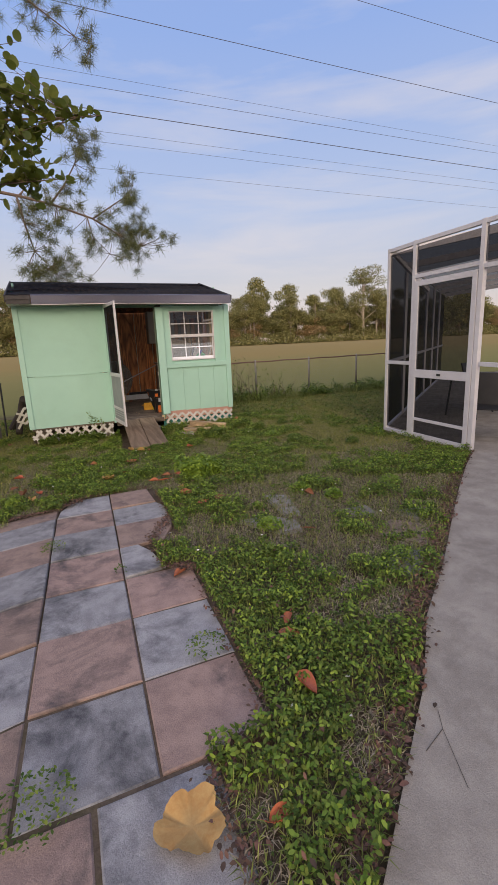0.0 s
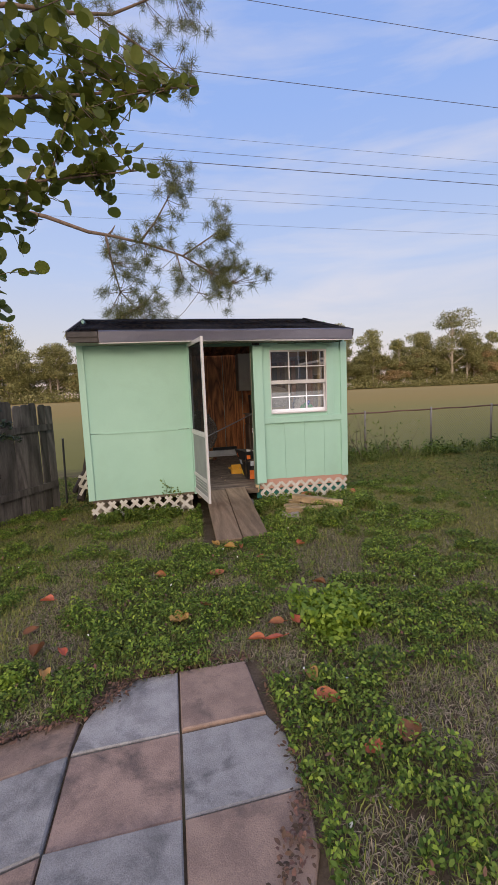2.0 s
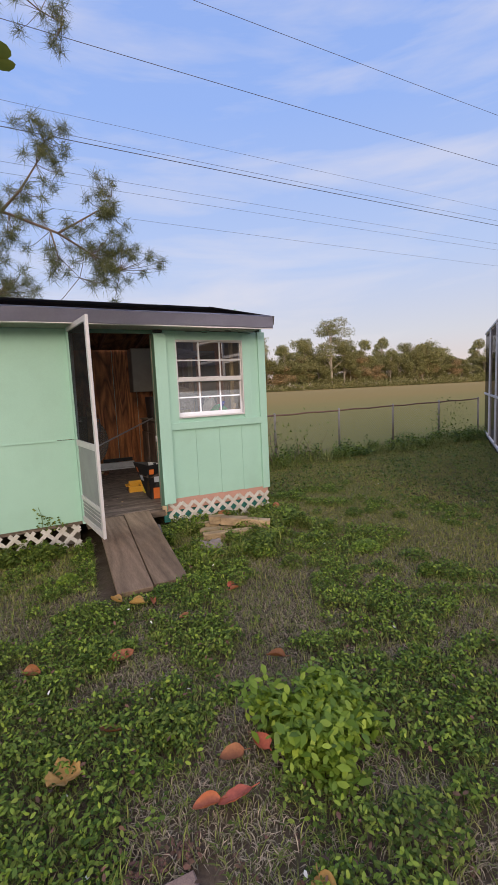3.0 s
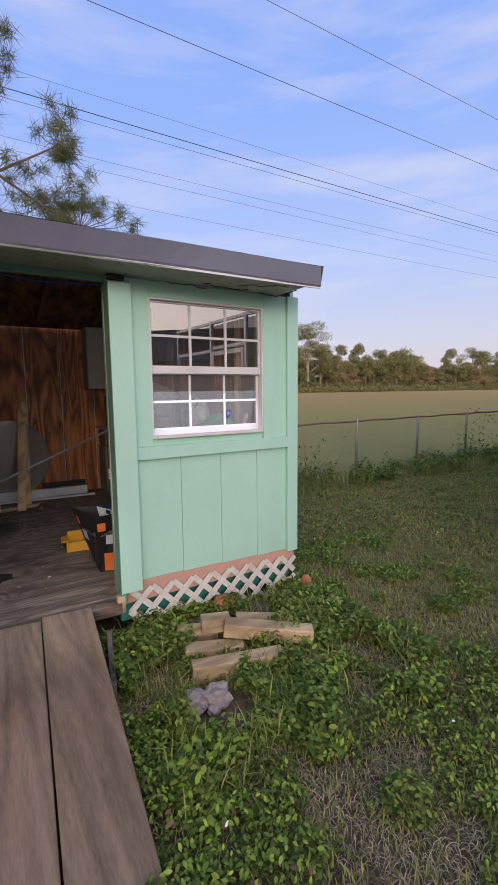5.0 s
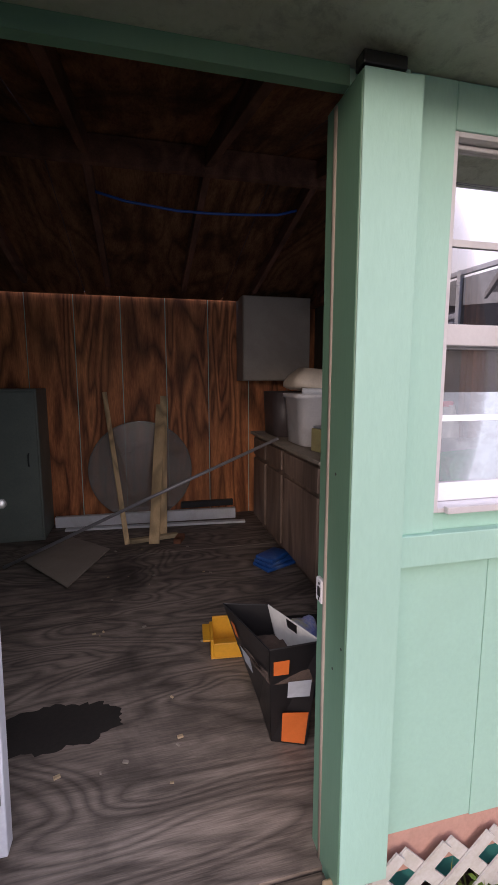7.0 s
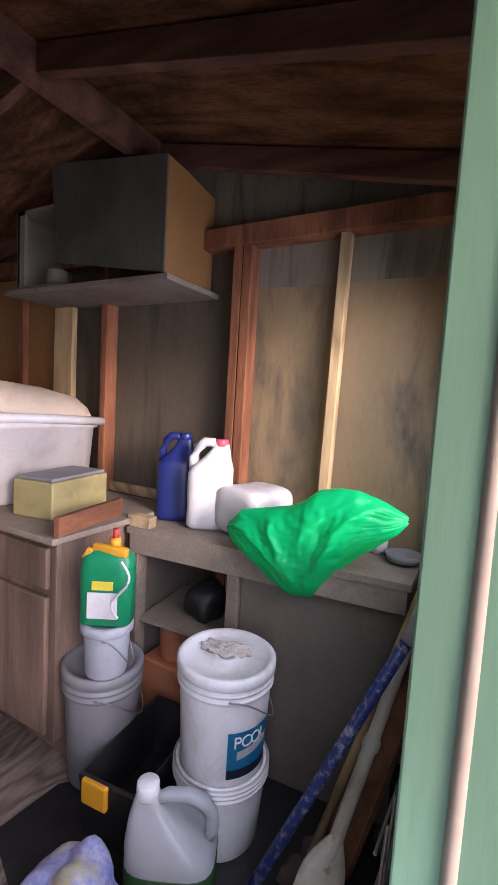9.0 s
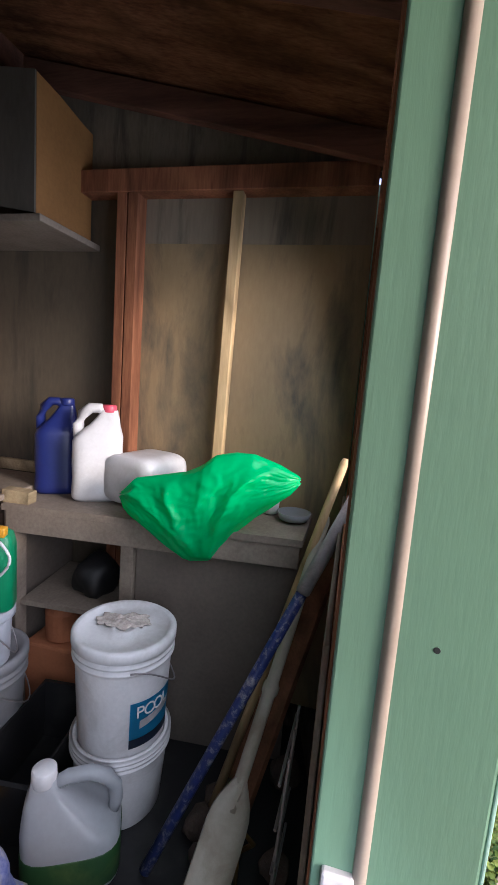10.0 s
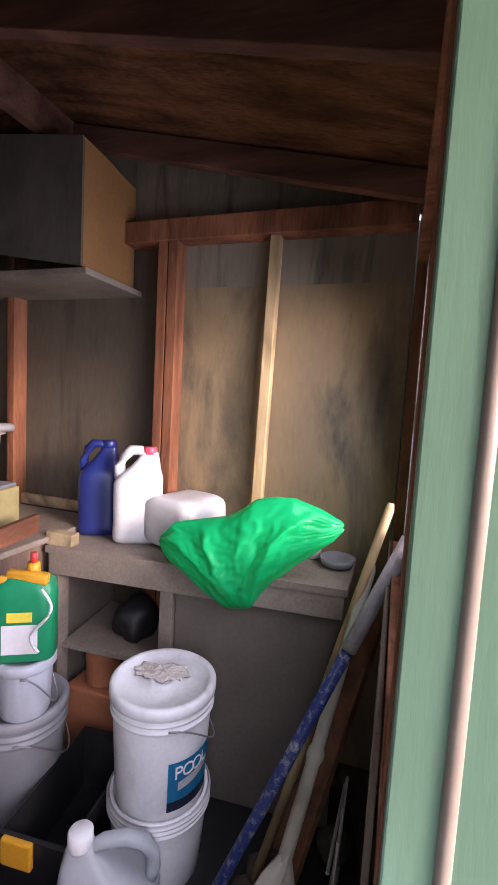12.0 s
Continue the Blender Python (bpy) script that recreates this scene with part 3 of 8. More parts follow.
part("strike_plate", bm, WHITE, dj, "white plastic strike with a dark slot")
bm = B()
box(bm, -0.0145, -0.0115, 0.068, 0.084, 1.078, 1.104, 0.0008)
part("strike_slot", bm, BLACKMETAL, dj, "dark slot in the strike")
for zz in (1.070, 1.113):
    bm = B()
    lathe(bm, [(0.004, -0.001), (0.004, 0.001), (0.002, 0.0018)], 10, pose(-0.0122, 0.077, zz, 0, -90, 0))
    part("screw", bm, BLACKMETAL, dj, "rusty screw head")
for yy, zz in ((0.0, 0.92), (-0.045, 1.0), (0.01, 1.42)):
    bm = B()
    lathe(bm, [(0.004, -0.001), (0.0035, 0.0005), (0.001, 0.0006)], 10, pose(-0.0042, yy, zz, 0, -90, 0))
    part("nail_hole", bm, BLACKMETAL, dj, "dark nail hole")
bm = B()
box(bm, -0.0015, 0.004, -0.036, -0.015, 1.66, 1.74, 0.0005)
part("strike_plate", bm, CHROME, dj, "small steel strike on the jamb edge")

# sill and floor
fl = thing("floor", (0, 1.7, ZF), "weathered grey plywood shed floor with dark damp stains", "floor", kind="structure")
bm = B()
box(bm, XL + 0.03, XR - 0.03, 0.03, 1.24, ZF - 0.04, ZF)
part("plywood_sheet", bm, PLYFLOOR, fl)
bm = B()
box(bm, XL + 0.03, XR - 0.03, 1.244, 2.46, ZF - 0.04, ZF - 0.002)
part("plywood_sheet", bm, PLYFLOOR, fl)
bm = B()
box(bm, XL + 0.03, XR - 0.03, 2.464, DEPTH, ZF - 0.04, ZF)
part("plywood_sheet", bm, PLYFLOOR, fl)
bm = B()
box(bm, DX0 - 0.03, 0.0, -0.075, 0.028, ZF - 0.085, ZF - 0.006, 0.012)
part("sill_board", bm, SILLWOOD, fl, "frayed weathered sill board")
bm = B()
hub = bm.verts.new((-0.82, 0.745, ZF + 0.0022))
rim = []
for i in range(72):
    a = 2 * math.pi * i / 72
    k = 1 + 0.22 * noise.noise((2.2 * math.cos(a), 2.2 * math.sin(a), 4.0)) + 0.16 * noise.noise((9 * math.cos(a), 9 * math.sin(a), 1.0))
    rim.append(bm.verts.new((-0.82 + 0.25 * k * math.cos(a), 0.745 + 0.125 * k * math.sin(a), ZF + 0.0012)))
for i in range(72):
    bm.faces.new((hub, rim[i], rim[(i + 1) % 72]))
DAMP = mat("damp_stain", (0.022, 0.019, 0.017), (0.034, 0.028, 0.024), 0.7, 6, 60, 0.05, spec=0.2)
part("damp_patch", bm, DAMP, fl, "dark damp stain")

# side and back walls
wr_ = thing("wall_right", (XR, 1.7, ZF), "shed end wall, mint outside, mildewed tan panels and bare studs inside", "wall", kind="structure")
bm = B()
box(bm, 1.375, XR, 0.03, DEPTH + 0.1, ZF, 2.44)
box(bm, 1.375, XR, 0.2, DEPTH - 0.2, 2.44, 2.56)
box(bm, 1.375, XR, 0.7, DEPTH - 0.7, 2.56, 2.70)
part("outer_sheet", bm, MINT, wr_)
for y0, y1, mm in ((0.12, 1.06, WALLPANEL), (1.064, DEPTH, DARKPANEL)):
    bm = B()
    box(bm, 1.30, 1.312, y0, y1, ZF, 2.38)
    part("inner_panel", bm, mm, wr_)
bm = B()
box(bm, 1.296, 1.3005, 0.125, 1.03, 2.20, 2.375)
part("panel_head", bm, mat("pale_streaked_board", (0.30, 0.245, 0.175), (0.22, 0.18, 0.13), 0.75, 3, 60, 0.1, stretch=(1, 1, 0.15), stain=(0.09, 0.078, 0.06), amount=0.9, stain_scale=9, streak=(1, 1, 0.12)), wr_, "paler head strip with dark drips")
bm = B()
prism(bm, ((1.30, 0.03, 2.455), (1.30, DEPTH, 2.455), (1.30, 1.5, 2.84)), (0.012, 0, 0))
part("gable_panel", bm, GABLE, wr_)
for y in (1.10, 1.052, 1.9, 2.6):
    bm = B()
    box(bm, 1.222, 1.30, y - 0.021, y + 0.021, ZF, 2.37, 0.002)
    part("stud", bm, STUD, wr_)
bm = B()
box(bm, 1.215, 1.30, 0.12, DEPTH, 2.37, 2.455, 0.003)
part("top_plate", bm, STUD, wr_)
bm = B()
beam(bm, (1.25, 0.625, 2.37), (1.25, 0.645, 1.17), 0.045, 0.04, 0.003)
part("pale_stud", bm, PINEWOOD, wr_, "pale new pine batten nailed to the panel")

wl = thing("wall_left", (XL, 1.7, ZF), "mint green end wall of the shed", "wall", kind="structure")
bm = B()
box(bm, XL, XL + 0.03, 0.03, DEPTH + 0.1, ZF, 2.44)
box(bm, XL, XL + 0.03, 0.2, DEPTH - 0.2, 2.44, 2.56)
box(bm, XL, XL + 0.03, 0.7, DEPTH - 0.7, 2.56, 2.74)
part("sheet", bm, MINT, wl)
wb = thing("wall_back", (-0.4, DEPTH, ZF), "red-brown grooved plywood back wall inside the shed", "wall", kind="structure")
xs = [XL + 0.03 + 0.405 * i for i in range(9)] + [XR - 0.025]
for a, c in zip(xs, xs[1:]):
    bm = B()
    box(bm, a + 0.004, c - 0.004, DEPTH, DEPTH + 0.02, ZF, 2.44)
    part("plywood_strip", bm, PLY_RED, wb)
bm = B()
box(bm, XL, XR, DEPTH + 0.012, DEPTH + 0.1, ZF, 2.44)
part("outer_sheet", bm, MINT, wb)

# roof: sheathing, rafters, shingle courses, eave
EY, RY, EZ, RZ = -0.37, 1.50, 2.415, 2.86
BY = 2 * RY - EY
RX0, RX1 = XL - 0.05, 1.335


def roof_z(y):
    return EZ + (RZ - EZ) * (1 - abs(y - RY) / (RY - EY))


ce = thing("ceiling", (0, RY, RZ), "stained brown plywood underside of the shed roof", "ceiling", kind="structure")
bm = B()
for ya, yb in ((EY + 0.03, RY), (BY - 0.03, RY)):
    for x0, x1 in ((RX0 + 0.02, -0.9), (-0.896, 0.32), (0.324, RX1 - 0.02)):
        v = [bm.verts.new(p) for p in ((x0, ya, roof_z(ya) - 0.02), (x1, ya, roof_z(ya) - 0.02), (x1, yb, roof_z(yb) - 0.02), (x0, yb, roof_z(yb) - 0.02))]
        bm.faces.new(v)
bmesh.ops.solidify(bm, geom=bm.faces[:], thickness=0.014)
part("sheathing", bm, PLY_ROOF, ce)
for x in (-1.9, -1.3, -0.68, -0.07, 0.54, 1.15):
    for s in (1, -1):
        ya = RY - s * (RY - 0.05)
        bm = B()
        beam(bm, (x, ya, roof_z(ya) - 0.075), (x, RY, RZ - 0.075), 0.04, 0.09, 0.003)
        ob = solo("rafter", bm, RAFTER, "red-brown roof rafter under the plywood", "rafter", "roof rafters", "structure")
bm = B()
box(bm, RX0 + 0.1, RX1 - 0.12, RY - 0.02, RY + 0.02, RZ - 0.16, RZ - 0.03)
solo("ridge_board", bm, RAFTER, "dark wooden ridge board", "ridge board", kind="structure")

rf = thing("roof", (0, RY, RZ), "low gable roof of dark weathered shingles", "roof", kind="structure")
for s, side in ((1, EY), (-1, BY)):
    n = 13
    for i in range(n):
        a, c = i / n, (i + 1.25) / n
        y0, y1 = side + (RY - side) * a, side + (RY - side) * min(c, 1)
        bm = B()
        v = []
        for x in [RX0 + (RX1 - RX0) * k / 12 for k in range(13)]:
            w = 0.006 * noise.noise((x * 1.7, y0 * 3, 2))
            v.append((bm.verts.new((x, y0, roof_z(y0) + 0.020 + w)), bm.verts.new((x, y1, roof_z(y1) + 0.008 + w))))
        for p, q in zip(v, v[1:]):
            bm.faces.new((p[0], q[0], q[1], p[1]))
        bmesh.ops.solidify(bm, geom=bm.faces[:], thickness=0.006)
        part("shingle_course", bm, SHINGLE, rf)
bm = B()
for s in (1, -1):
    beam(bm, (RX0 - 0.005, RY - s * (RY - EY), EZ - 0.03), (RX0 - 0.005, RY, RZ - 0.03), 0.02, 0.10)
    beam(bm, (RX1 + 0.005, RY - s * (RY - EY), EZ - 0.03), (RX1 + 0.005, RY, RZ - 0.03), 0.02, 0.10)
part("rake_board", bm, SHINGLE, rf, "dark rake board")
bm = B()
fx = [-1.96 + (1.325 + 1.96) * k / 24 for k in range(25)]
rows = []
for x in fx:
    w = 0.008 * noise.noise((x * 1.3, 0, 0))
    sag = max(0, 1 - ((x + 0.6) / 1.1) ** 2)
    rows.append([bm.verts.new(p) for p in ((x, EY - 0.002 + w * 0.3 + 0.05 * sag, 2.29 + w + 0.012 * sag), (x, EY - 0.012 + w + 0.045 * sag, 2.31 + w + 0.010 * sag), (x, EY - 0.008 + w, 2.43 + w * 0.6), (x, EY + 0.05, 2.452 + w * 0.5))])
for p, q in zip(rows, rows[1:]):
    for k in range(3):
        bm.faces.new((p[k], q[k], q[k + 1], p[k + 1]))
bmesh.ops.solidify(bm, geom=bm.faces[:], thickness=0.004)
part("fascia", bm, FASCIA, rf, "dented grey-violet metal fascia")
bm = B()
for x0, x1 in zip(fx, fx[1:]):
    g0, g1 = max(0, 1 - ((x0 + 0.6) / 1.1) ** 2), max(0, 1 - ((x1 + 0.6) / 1.1) ** 2)
    beam(bm, (x0, EY - 0.006 + 0.05 * g0, 2.293 + 0.012 * g0), (x1, EY - 0.006 + 0.05 * g1, 2.293 + 0.012 * g1), 0.006, 0.012)
part("drip_edge", bm, ALU, rf, "pale drip edge")
bm = B()
box(bm, RX0, -1.97, EY + 0.02, EY + 0.06, 2.31, 2.42)
box(bm, RX0, -1.97, EY + 0.0, EY + 0.03, 2.37, 2.43)
part("bare_eave_end", bm, SHINGLE, rf, "dark rotten eave end without fascia")
bm = B()
vs = [bm.verts.new(p) for p in ((RX0, EY + 0.002, 2.298), (RX1 - 0.1, EY + 0.002, 2.298), (RX1 - 0.1, 0.02, 2.302), (RX0, 0.02, 2.302))]
bm.faces.new(vs)
bmesh.ops.solidify(bm, geom=bm.faces[:], thickness=0.012)
part("soffit", bm, SOFFIT, rf, "mildewed grey-green soffit board")
VINE = mat("dry_vine", (0.07, 0.055, 0.04), (0.05, 0.04, 0.03), 0.9, 20, 90, 0.1)
for k in range(5):
    random.seed(40 + k)
    x, y = 0.35 + 0.22 * k, -0.10 - 0.05 * (k % 3)
    pts = []
    for i in range(9):
        pts.append((x, y, 2.283))
        x = min(x + random.uniform(0.02, 0.06), 1.2)
        y = min(max(y + random.uniform(-0.05, 0.05), -0.33), -0.03)
    bm = B()
    tube(bm, pts, 0.003, 5)
    part("dead_vine", bm, VINE, rf, "dry brown vine stem")

bm = B()
box(bm, 0.0, 0.10, -0.06, -0.022, 2.27, 2.297, 0.004)
solo("bracket_block", bm, BLACKMETAL, "small dark block under the soffit beside the doorway", "block", kind="structure")
# window
w1 = thing("window_1", ((WX0 + WX1) / 2, 0.03, WZ0), "white aluminium single-hung window with twelve panes, lower sash dusty", "window", kind="structure")


def bars(bm, x0, x1, z0, z1, y0, y1, t):
    box(bm, x0, x0 + t, y0, y1, z0, z1, 0.002)
    box(bm, x1 - t, x1, y0, y1, z0, z1, 0.002)
    box(bm, x0 + t, x1 - t, y0, y1, z0, z0 + t, 0.002)
    box(bm, x0 + t, x1 - t, y0, y1, z1 - t, z1, 0.002)


bm = B()
bars(bm, WX0, WX1, WZ0, WZ1, -0.012, 0.085, 0.012)
part("window_frame", bm, ALU, w1)
for iz0, iz1, zz, y, dusty in ((1.780, WZ1 - 0.024, 1.970, 0.012, False), (1.372, 1.722, 1.545, 0.042, True)):
    t = 0.016 if dusty else 0.011
    ix0, ix1 = WX0 + 0.012 + t, WX1 - 0.012 - t
    z0, z1 = (WZ0 + 0.013, 1.760) if dusty else (1.728, WZ1 - 0.013)
    bm = B()
    box(bm, ix0 - t, ix0, y, y + 0.026, z0, z1, 0.002)
    box(bm, ix1, ix1 + t, y, y + 0.026, z0, z1, 0.002)
    box(bm, ix0, ix1, y, y + 0.026, z0, iz0, 0.003)
    box(bm, ix0, ix1, y, y + 0.026, iz1, z1, 0.003)
    sash = part("sash", bm, ALU, w1)
    for i in (1, 2):
        bm = B()
        xx = ix0 + (ix1 - ix0) * i / 3
        box(bm, xx - 0.008, xx + 0.008, y + 0.004, y + 0.018, iz0, iz1)
        part("muntin", bm, ALU, sash)
    for i in range(3):
        xx0 = ix0 + (ix1 - ix0) * i / 3 + (0.008 if i else 0)
        xx1 = ix0 + (ix1 - ix0) * (i + 1) / 3 - (0.008 if i < 2 else 0)
        bm = B()
        box(bm, xx0, xx1, y + 0.004, y + 0.018, zz - 0.008, zz + 0.008)
        part("muntin", bm, ALU, sash)
        for a, c in ((iz0, zz - 0.008), (zz + 0.008, iz1)):
            bm = B()
            vs = [bm.verts.new(p) for p in ((xx0, y + 0.010, a), (xx1, y + 0.010, a), (xx1, y + 0.0105, c), (xx0, y + 0.0105, c))]
            bm.faces.new(vs)
            pane = part("pane", bm, GLASS_DUSTY if dusty else GLASS, sash)
            pane.visible_shadow = False
bm = B()
box(bm, WX0 + 0.03, WX1 - 0.03, -0.03, -0.012, WZ0, WZ0 + 0.018, 0.002)
part("window_sill", bm, ALU, w1)

# screen door, standing open outwards
sd = thing("screen_door", (DX0, -0.03, ZF), "grey screen door with a mint edge standing open outwards", "screen door")
SD = Matrix.Translation((DX0 - 0.07, -0.04, ZF + 0.02)) @ Matrix.Rotation(radians(-84.0), 4, "Z")
DW, DH = 0.80, 1.985
for x0, x1, z0, z1 in ((0, 0.05, 0, DH), (DW - 0.05, DW, 0, DH), (0.05, DW - 0.05, 0, 0.06), (0.05, DW - 0.05, DH - 0.05, DH), (0.05, DW - 0.05, 0.80, 0.86), (0.05, DW - 0.05, 0.24, 0.28)):
    bm = B()
    box(bm, x0, x1, 0.0, 0.028, z0, z1, 0.003, SD)
    part("rail" if x1 - x0 > 0.1 else "stile", bm, MINT_TRIM if x0 == 0 else ALU, sd)
for z0, z1 in ((0.86, DH - 0.05), (0.28, 0.80), (0.06, 0.24)):
    bm = B()
    vs = [bm.verts.new(SD @ Vector(p)) for p in ((0.05, 0.014, z0), (DW - 0.05, 0.014, z0), (DW - 0.05, 0.0145, z1), (0.05, 0.0145, z1))]
    bm.faces.new(vs)
    part("screen" if z1 > 1 else "lower_panel", bm, SCREEN_DOOR if z1 > 1 else DOORPANEL, sd)
bm = B()
box(bm, 0.05, DW - 0.05, 0.0235, 0.0255, 0.06, 0.80, 0, SD)
part("inner_mesh", bm, mat("dusty_black_mesh", (0.022, 0.024, 0.028), (0.05, 0.052, 0.056), 0.8, 60, 300, 0.3, stain=(0.10, 0.10, 0.10), amount=0.5, stain_scale=40), sd, "dusty black mesh")
for z in (0.12, 0.16, 0.20):
    bm = B()
    box(bm, 0.05, DW - 0.05, 0.010, 0.018, z, z + 0.004, 0, SD)
    part("guard_bar", bm, ALU, sd)
bm = B()
tube(bm, [SD @ Vector(p) for p in ((DW - 0.03, 0.03, 0.98), (DW - 0.03, 0.06, 0.985), (DW - 0.03, 0.06, 1.08), (DW - 0.03, 0.03, 1.085))], 0.006, 8)
part("handle", bm, BLACKMETAL, sd, "small black pull handle", True)


# ---- shed surroundings ----
# lattice skirts
def lattice(name, x0, x1, z0, z1, y, tilt, label):
    t = thing(name, ((x0 + x1) / 2, y, z0), label, "lattice panel", "shed skirts")
    for s in (1, -1):
        n = int((x1 - x0 + (z1 - z0)) / 0.148) + 1
        for i in range(n):
            a = x0 - (z1 - z0) * (1 if s > 0 else 0) + 0.148 * i
            p, q = [a, z0], [a + s * (z1 - z0), z1]
            # clip to the panel
            pts = []
            for k in (p, q):
                pts.append(list(k))
            for k, o in ((0, 1), (1, 0)):
                for lim in (x0, x1):
                    X, Z = pts[k]
                    if (lim == x0 and X < x0) or (lim == x1 and X > x1):
                        f = (lim - X) / (pts[o][0] - X) if pts[o][0] != X else 0
                        pts[k] = [lim, Z + f * (pts[o][1] - Z)]
            if abs(pts[0][0] - pts[1][0]) < 0.03 or not (x0 - 0.01 <= pts[0][0] <= x1 + 0.01):
                continue
            bm = B()
            off = -0.004 * s
            drop = lambda X: tilt * (X - x0)
            beam(bm, (pts[0][0], y + off, pts[0][1] + drop(pts[0][0])), (pts[1][0], y + off, pts[1][1] + drop(pts[1][0])), 0.040, 0.006, up=(0, 1, 0))
            part("slat", bm, LATTICE, t)
    return t


lattice("lattice_skirt", 0.06, 1.38, 0.045, 0.335, -0.018, -0.018, "white vinyl lattice skirt under the window wall, partly overgrown")
lattice("lattice_skirt", -2.24, -0.92, 0.04, 0.27, -0.012, 0.0, "white vinyl lattice skirt under the shed wall, partly overgrown")
bm = B()
box(bm, 0.04, XR - 0.004, 0.008, 0.022, 0.24, 0.395, 0.003)
solo("skirt_board", bm, PINKBOARD, "faded pink skirt board behind the white lattice", "board", kind="structure")
TEAL = mat("teal_board", (0.05, 0.26, 0.24), (0.04, 0.20, 0.19), 0.7, 6, 60, 0.1)
bm = B()
box(bm, 0.02, XR - 0.02, 0.06, 0.10, 0.10, 0.22)
solo("skirt_beam", bm, TEAL, "teal painted floor beam behind the lattice", "beam", kind="structure")
for x in (-2.1, -1.0, 0.3, 1.3):
    for y in (0.3, 1.7, 3.2):
        bm = B()
        box(bm, x - 0.1, x + 0.1, y - 0.1, y + 0.1, -0.05, ZF - 0.04, 0.008)
        solo("foundation_block", bm, CONCRETE, "grey concrete block under the shed floor", "block", "foundation blocks")

# ramp of two planks
for k, (xa, xb, w) in enumerate(((-0.608, -0.715, 0.276), (-0.326, -0.430, 0.276))):
    bm = B()
    beam(bm, (xa, -0.05, 0.285 + 0.01 * k), (xb, -1.60, 0.105 + 0.008 * k), w, 0.04, 0.006)
    ob = solo("ramp_plank", bm, DECK, "weathered brown deck plank sloping up to the doorway", "plank", "ramp planks")
bm = B()
beam(bm, (-0.10, -0.10, 0.10), (-0.20, -0.62, 0.09), 0.03, 0.10, 0.004)
solo("edge_board", bm, FENCE, "rotten grey board on edge beside the ramp", "board")
bm = B()
box(bm, -0.03, 0.02, -0.07, -0.02, 0.22, 0.33, 0.008)
solo("wood_offcut", bm, PINE_X, "orange wood offcut wedged at the door post", "offcut")

# lumber by the lattice
PALE = PINE_X
def timber(p, q, w, h, label, mm=PALE):
    bm = B()
    beam(bm, p, q, w, h, 0.005)
    return solo("timber", bm, mm, label, "timber", "lumber by the skirt")


z = gz(0.5, -0.4)
timber((0.21, -0.66, z + 0.05), (0.72, -0.80, z + 0.05), 0.095, 0.10, "pale cut landscape timber lying in weeds")
timber((0.25, -0.47, z + 0.045), (0.57, -0.60, z + 0.045), 0.10, 0.09, "pale cut landscape timber lying in weeds")
timber((0.28, -0.27, z + 0.05), (0.52, -0.36, z + 0.05), 0.09, 0.10, "pale weathered timber end lying in weeds")
timber((0.40, -0.37, z + 0.14), (0.57, -0.43, z + 0.14), 0.10, 0.085, "short pale timber block on the lumber pile")
timber((0.50, -0.49, z + 0.15), (0.96, -0.77, z + 0.10), 0.10, 0.085, "long pale timber resting across the lumber pile")
timber((0.64, -0.38, z + 0.10), (0.92, -0.53, z + 0.08), 0.09, 0.08, "pale timber offcut on the lumber pile")
timber((0.88, -0.16, z + 0.03), (1.18, -0.66, z + 0.02), 0.12, 0.035, "grey weathered board lying beside the lumber", FENCE)
timber((0.36, -0.19, z + 0.03), (0.64, -0.20, z + 0.03), 0.08, 0.06, "grey log half buried in weeds", FENCE)
bm = B()
plate(bm, [(0.97, -0.42), (1.05, -0.40), (1.07, -0.47), (1.00, -0.51)], z + 0.049, z + 0.053)
solo("plastic_scrap", bm, mat("pale_blue_plastic", (0.40, 0.58, 0.66), (0.32, 0.48, 0.56), 0.45, 9, 80, 0.05), "pale blue plastic scrap on the grey board", "scrap")


def rubble(x, y, r, stretch, label, seed):
    bm = B()
    bmesh.ops.create_icosphere(bm, subdivisions=3, radius=r)
    for v in bm.verts:
        v.co = Vector((v.co.x * stretch, v.co.y, v.co.z * 0.7)) * (1 + 0.45 * noise.noise(v.co * (1.6 / r) + Vector((seed, 0, 0))))
    bmesh.ops.transform(bm, matrix=Matrix.Translation((x, y, gz(x, y) + r * 0.35)) @ Matrix.Rotation(seed * 0.7, 4, "Z"), verts=bm.verts)
    return solo("rubble", bm, RUBBLE, label, "stone", "rubble by the lumber")


RUBBLE = mat("pale_rubble", (0.42, 0.37, 0.34), (0.28, 0.24, 0.22), 0.95, 14, 120, 0.5, stain=(0.16, 0.12, 0.09), amount=0.5, stain_scale=9)
rubble(0.12, -0.86, 0.075, 1.2, "pale crumbling concrete lump in the weeds", 1)
rubble(0.25, -0.88, 0.075, 1.0, "pale crumbling concrete lump in the weeds", 2)
rubble(0.20, -0.95, 0.035, 1.0, "small pinkish stone in the weeds", 3)
rubble(0.86, -0.92, 0.045, 2.6, "long pale stone lying in the weeds", 0.3)
TERRA = mat("terracotta", (0.45, 0.17, 0.075), (0.36, 0.13, 0.06), 0.75, 8, 80, 0.15)
bm = B()
lathe(bm, [(0.02, 0.0), (0.07, 0.01), (0.085, 0.05), (0.075, 0.09), (0.03, 0.11), (0.012, 0.112)], 20, Matrix.Translation((0.70, -0.12, z + 0.03)))
for v in bm.verts:
    dx, dy = v.co.x - 0.70, v.co.y + 0.12
    k = 1 + 0.06 * math.cos(9 * math.atan2(dy, dx))
    v.co.x, v.co.y = 0.70 + dx * k, -0.12 + dy * k
solo("pumpkin", bm, TERRA, "small orange pumpkin by the lattice", "pumpkin", smooth=True)
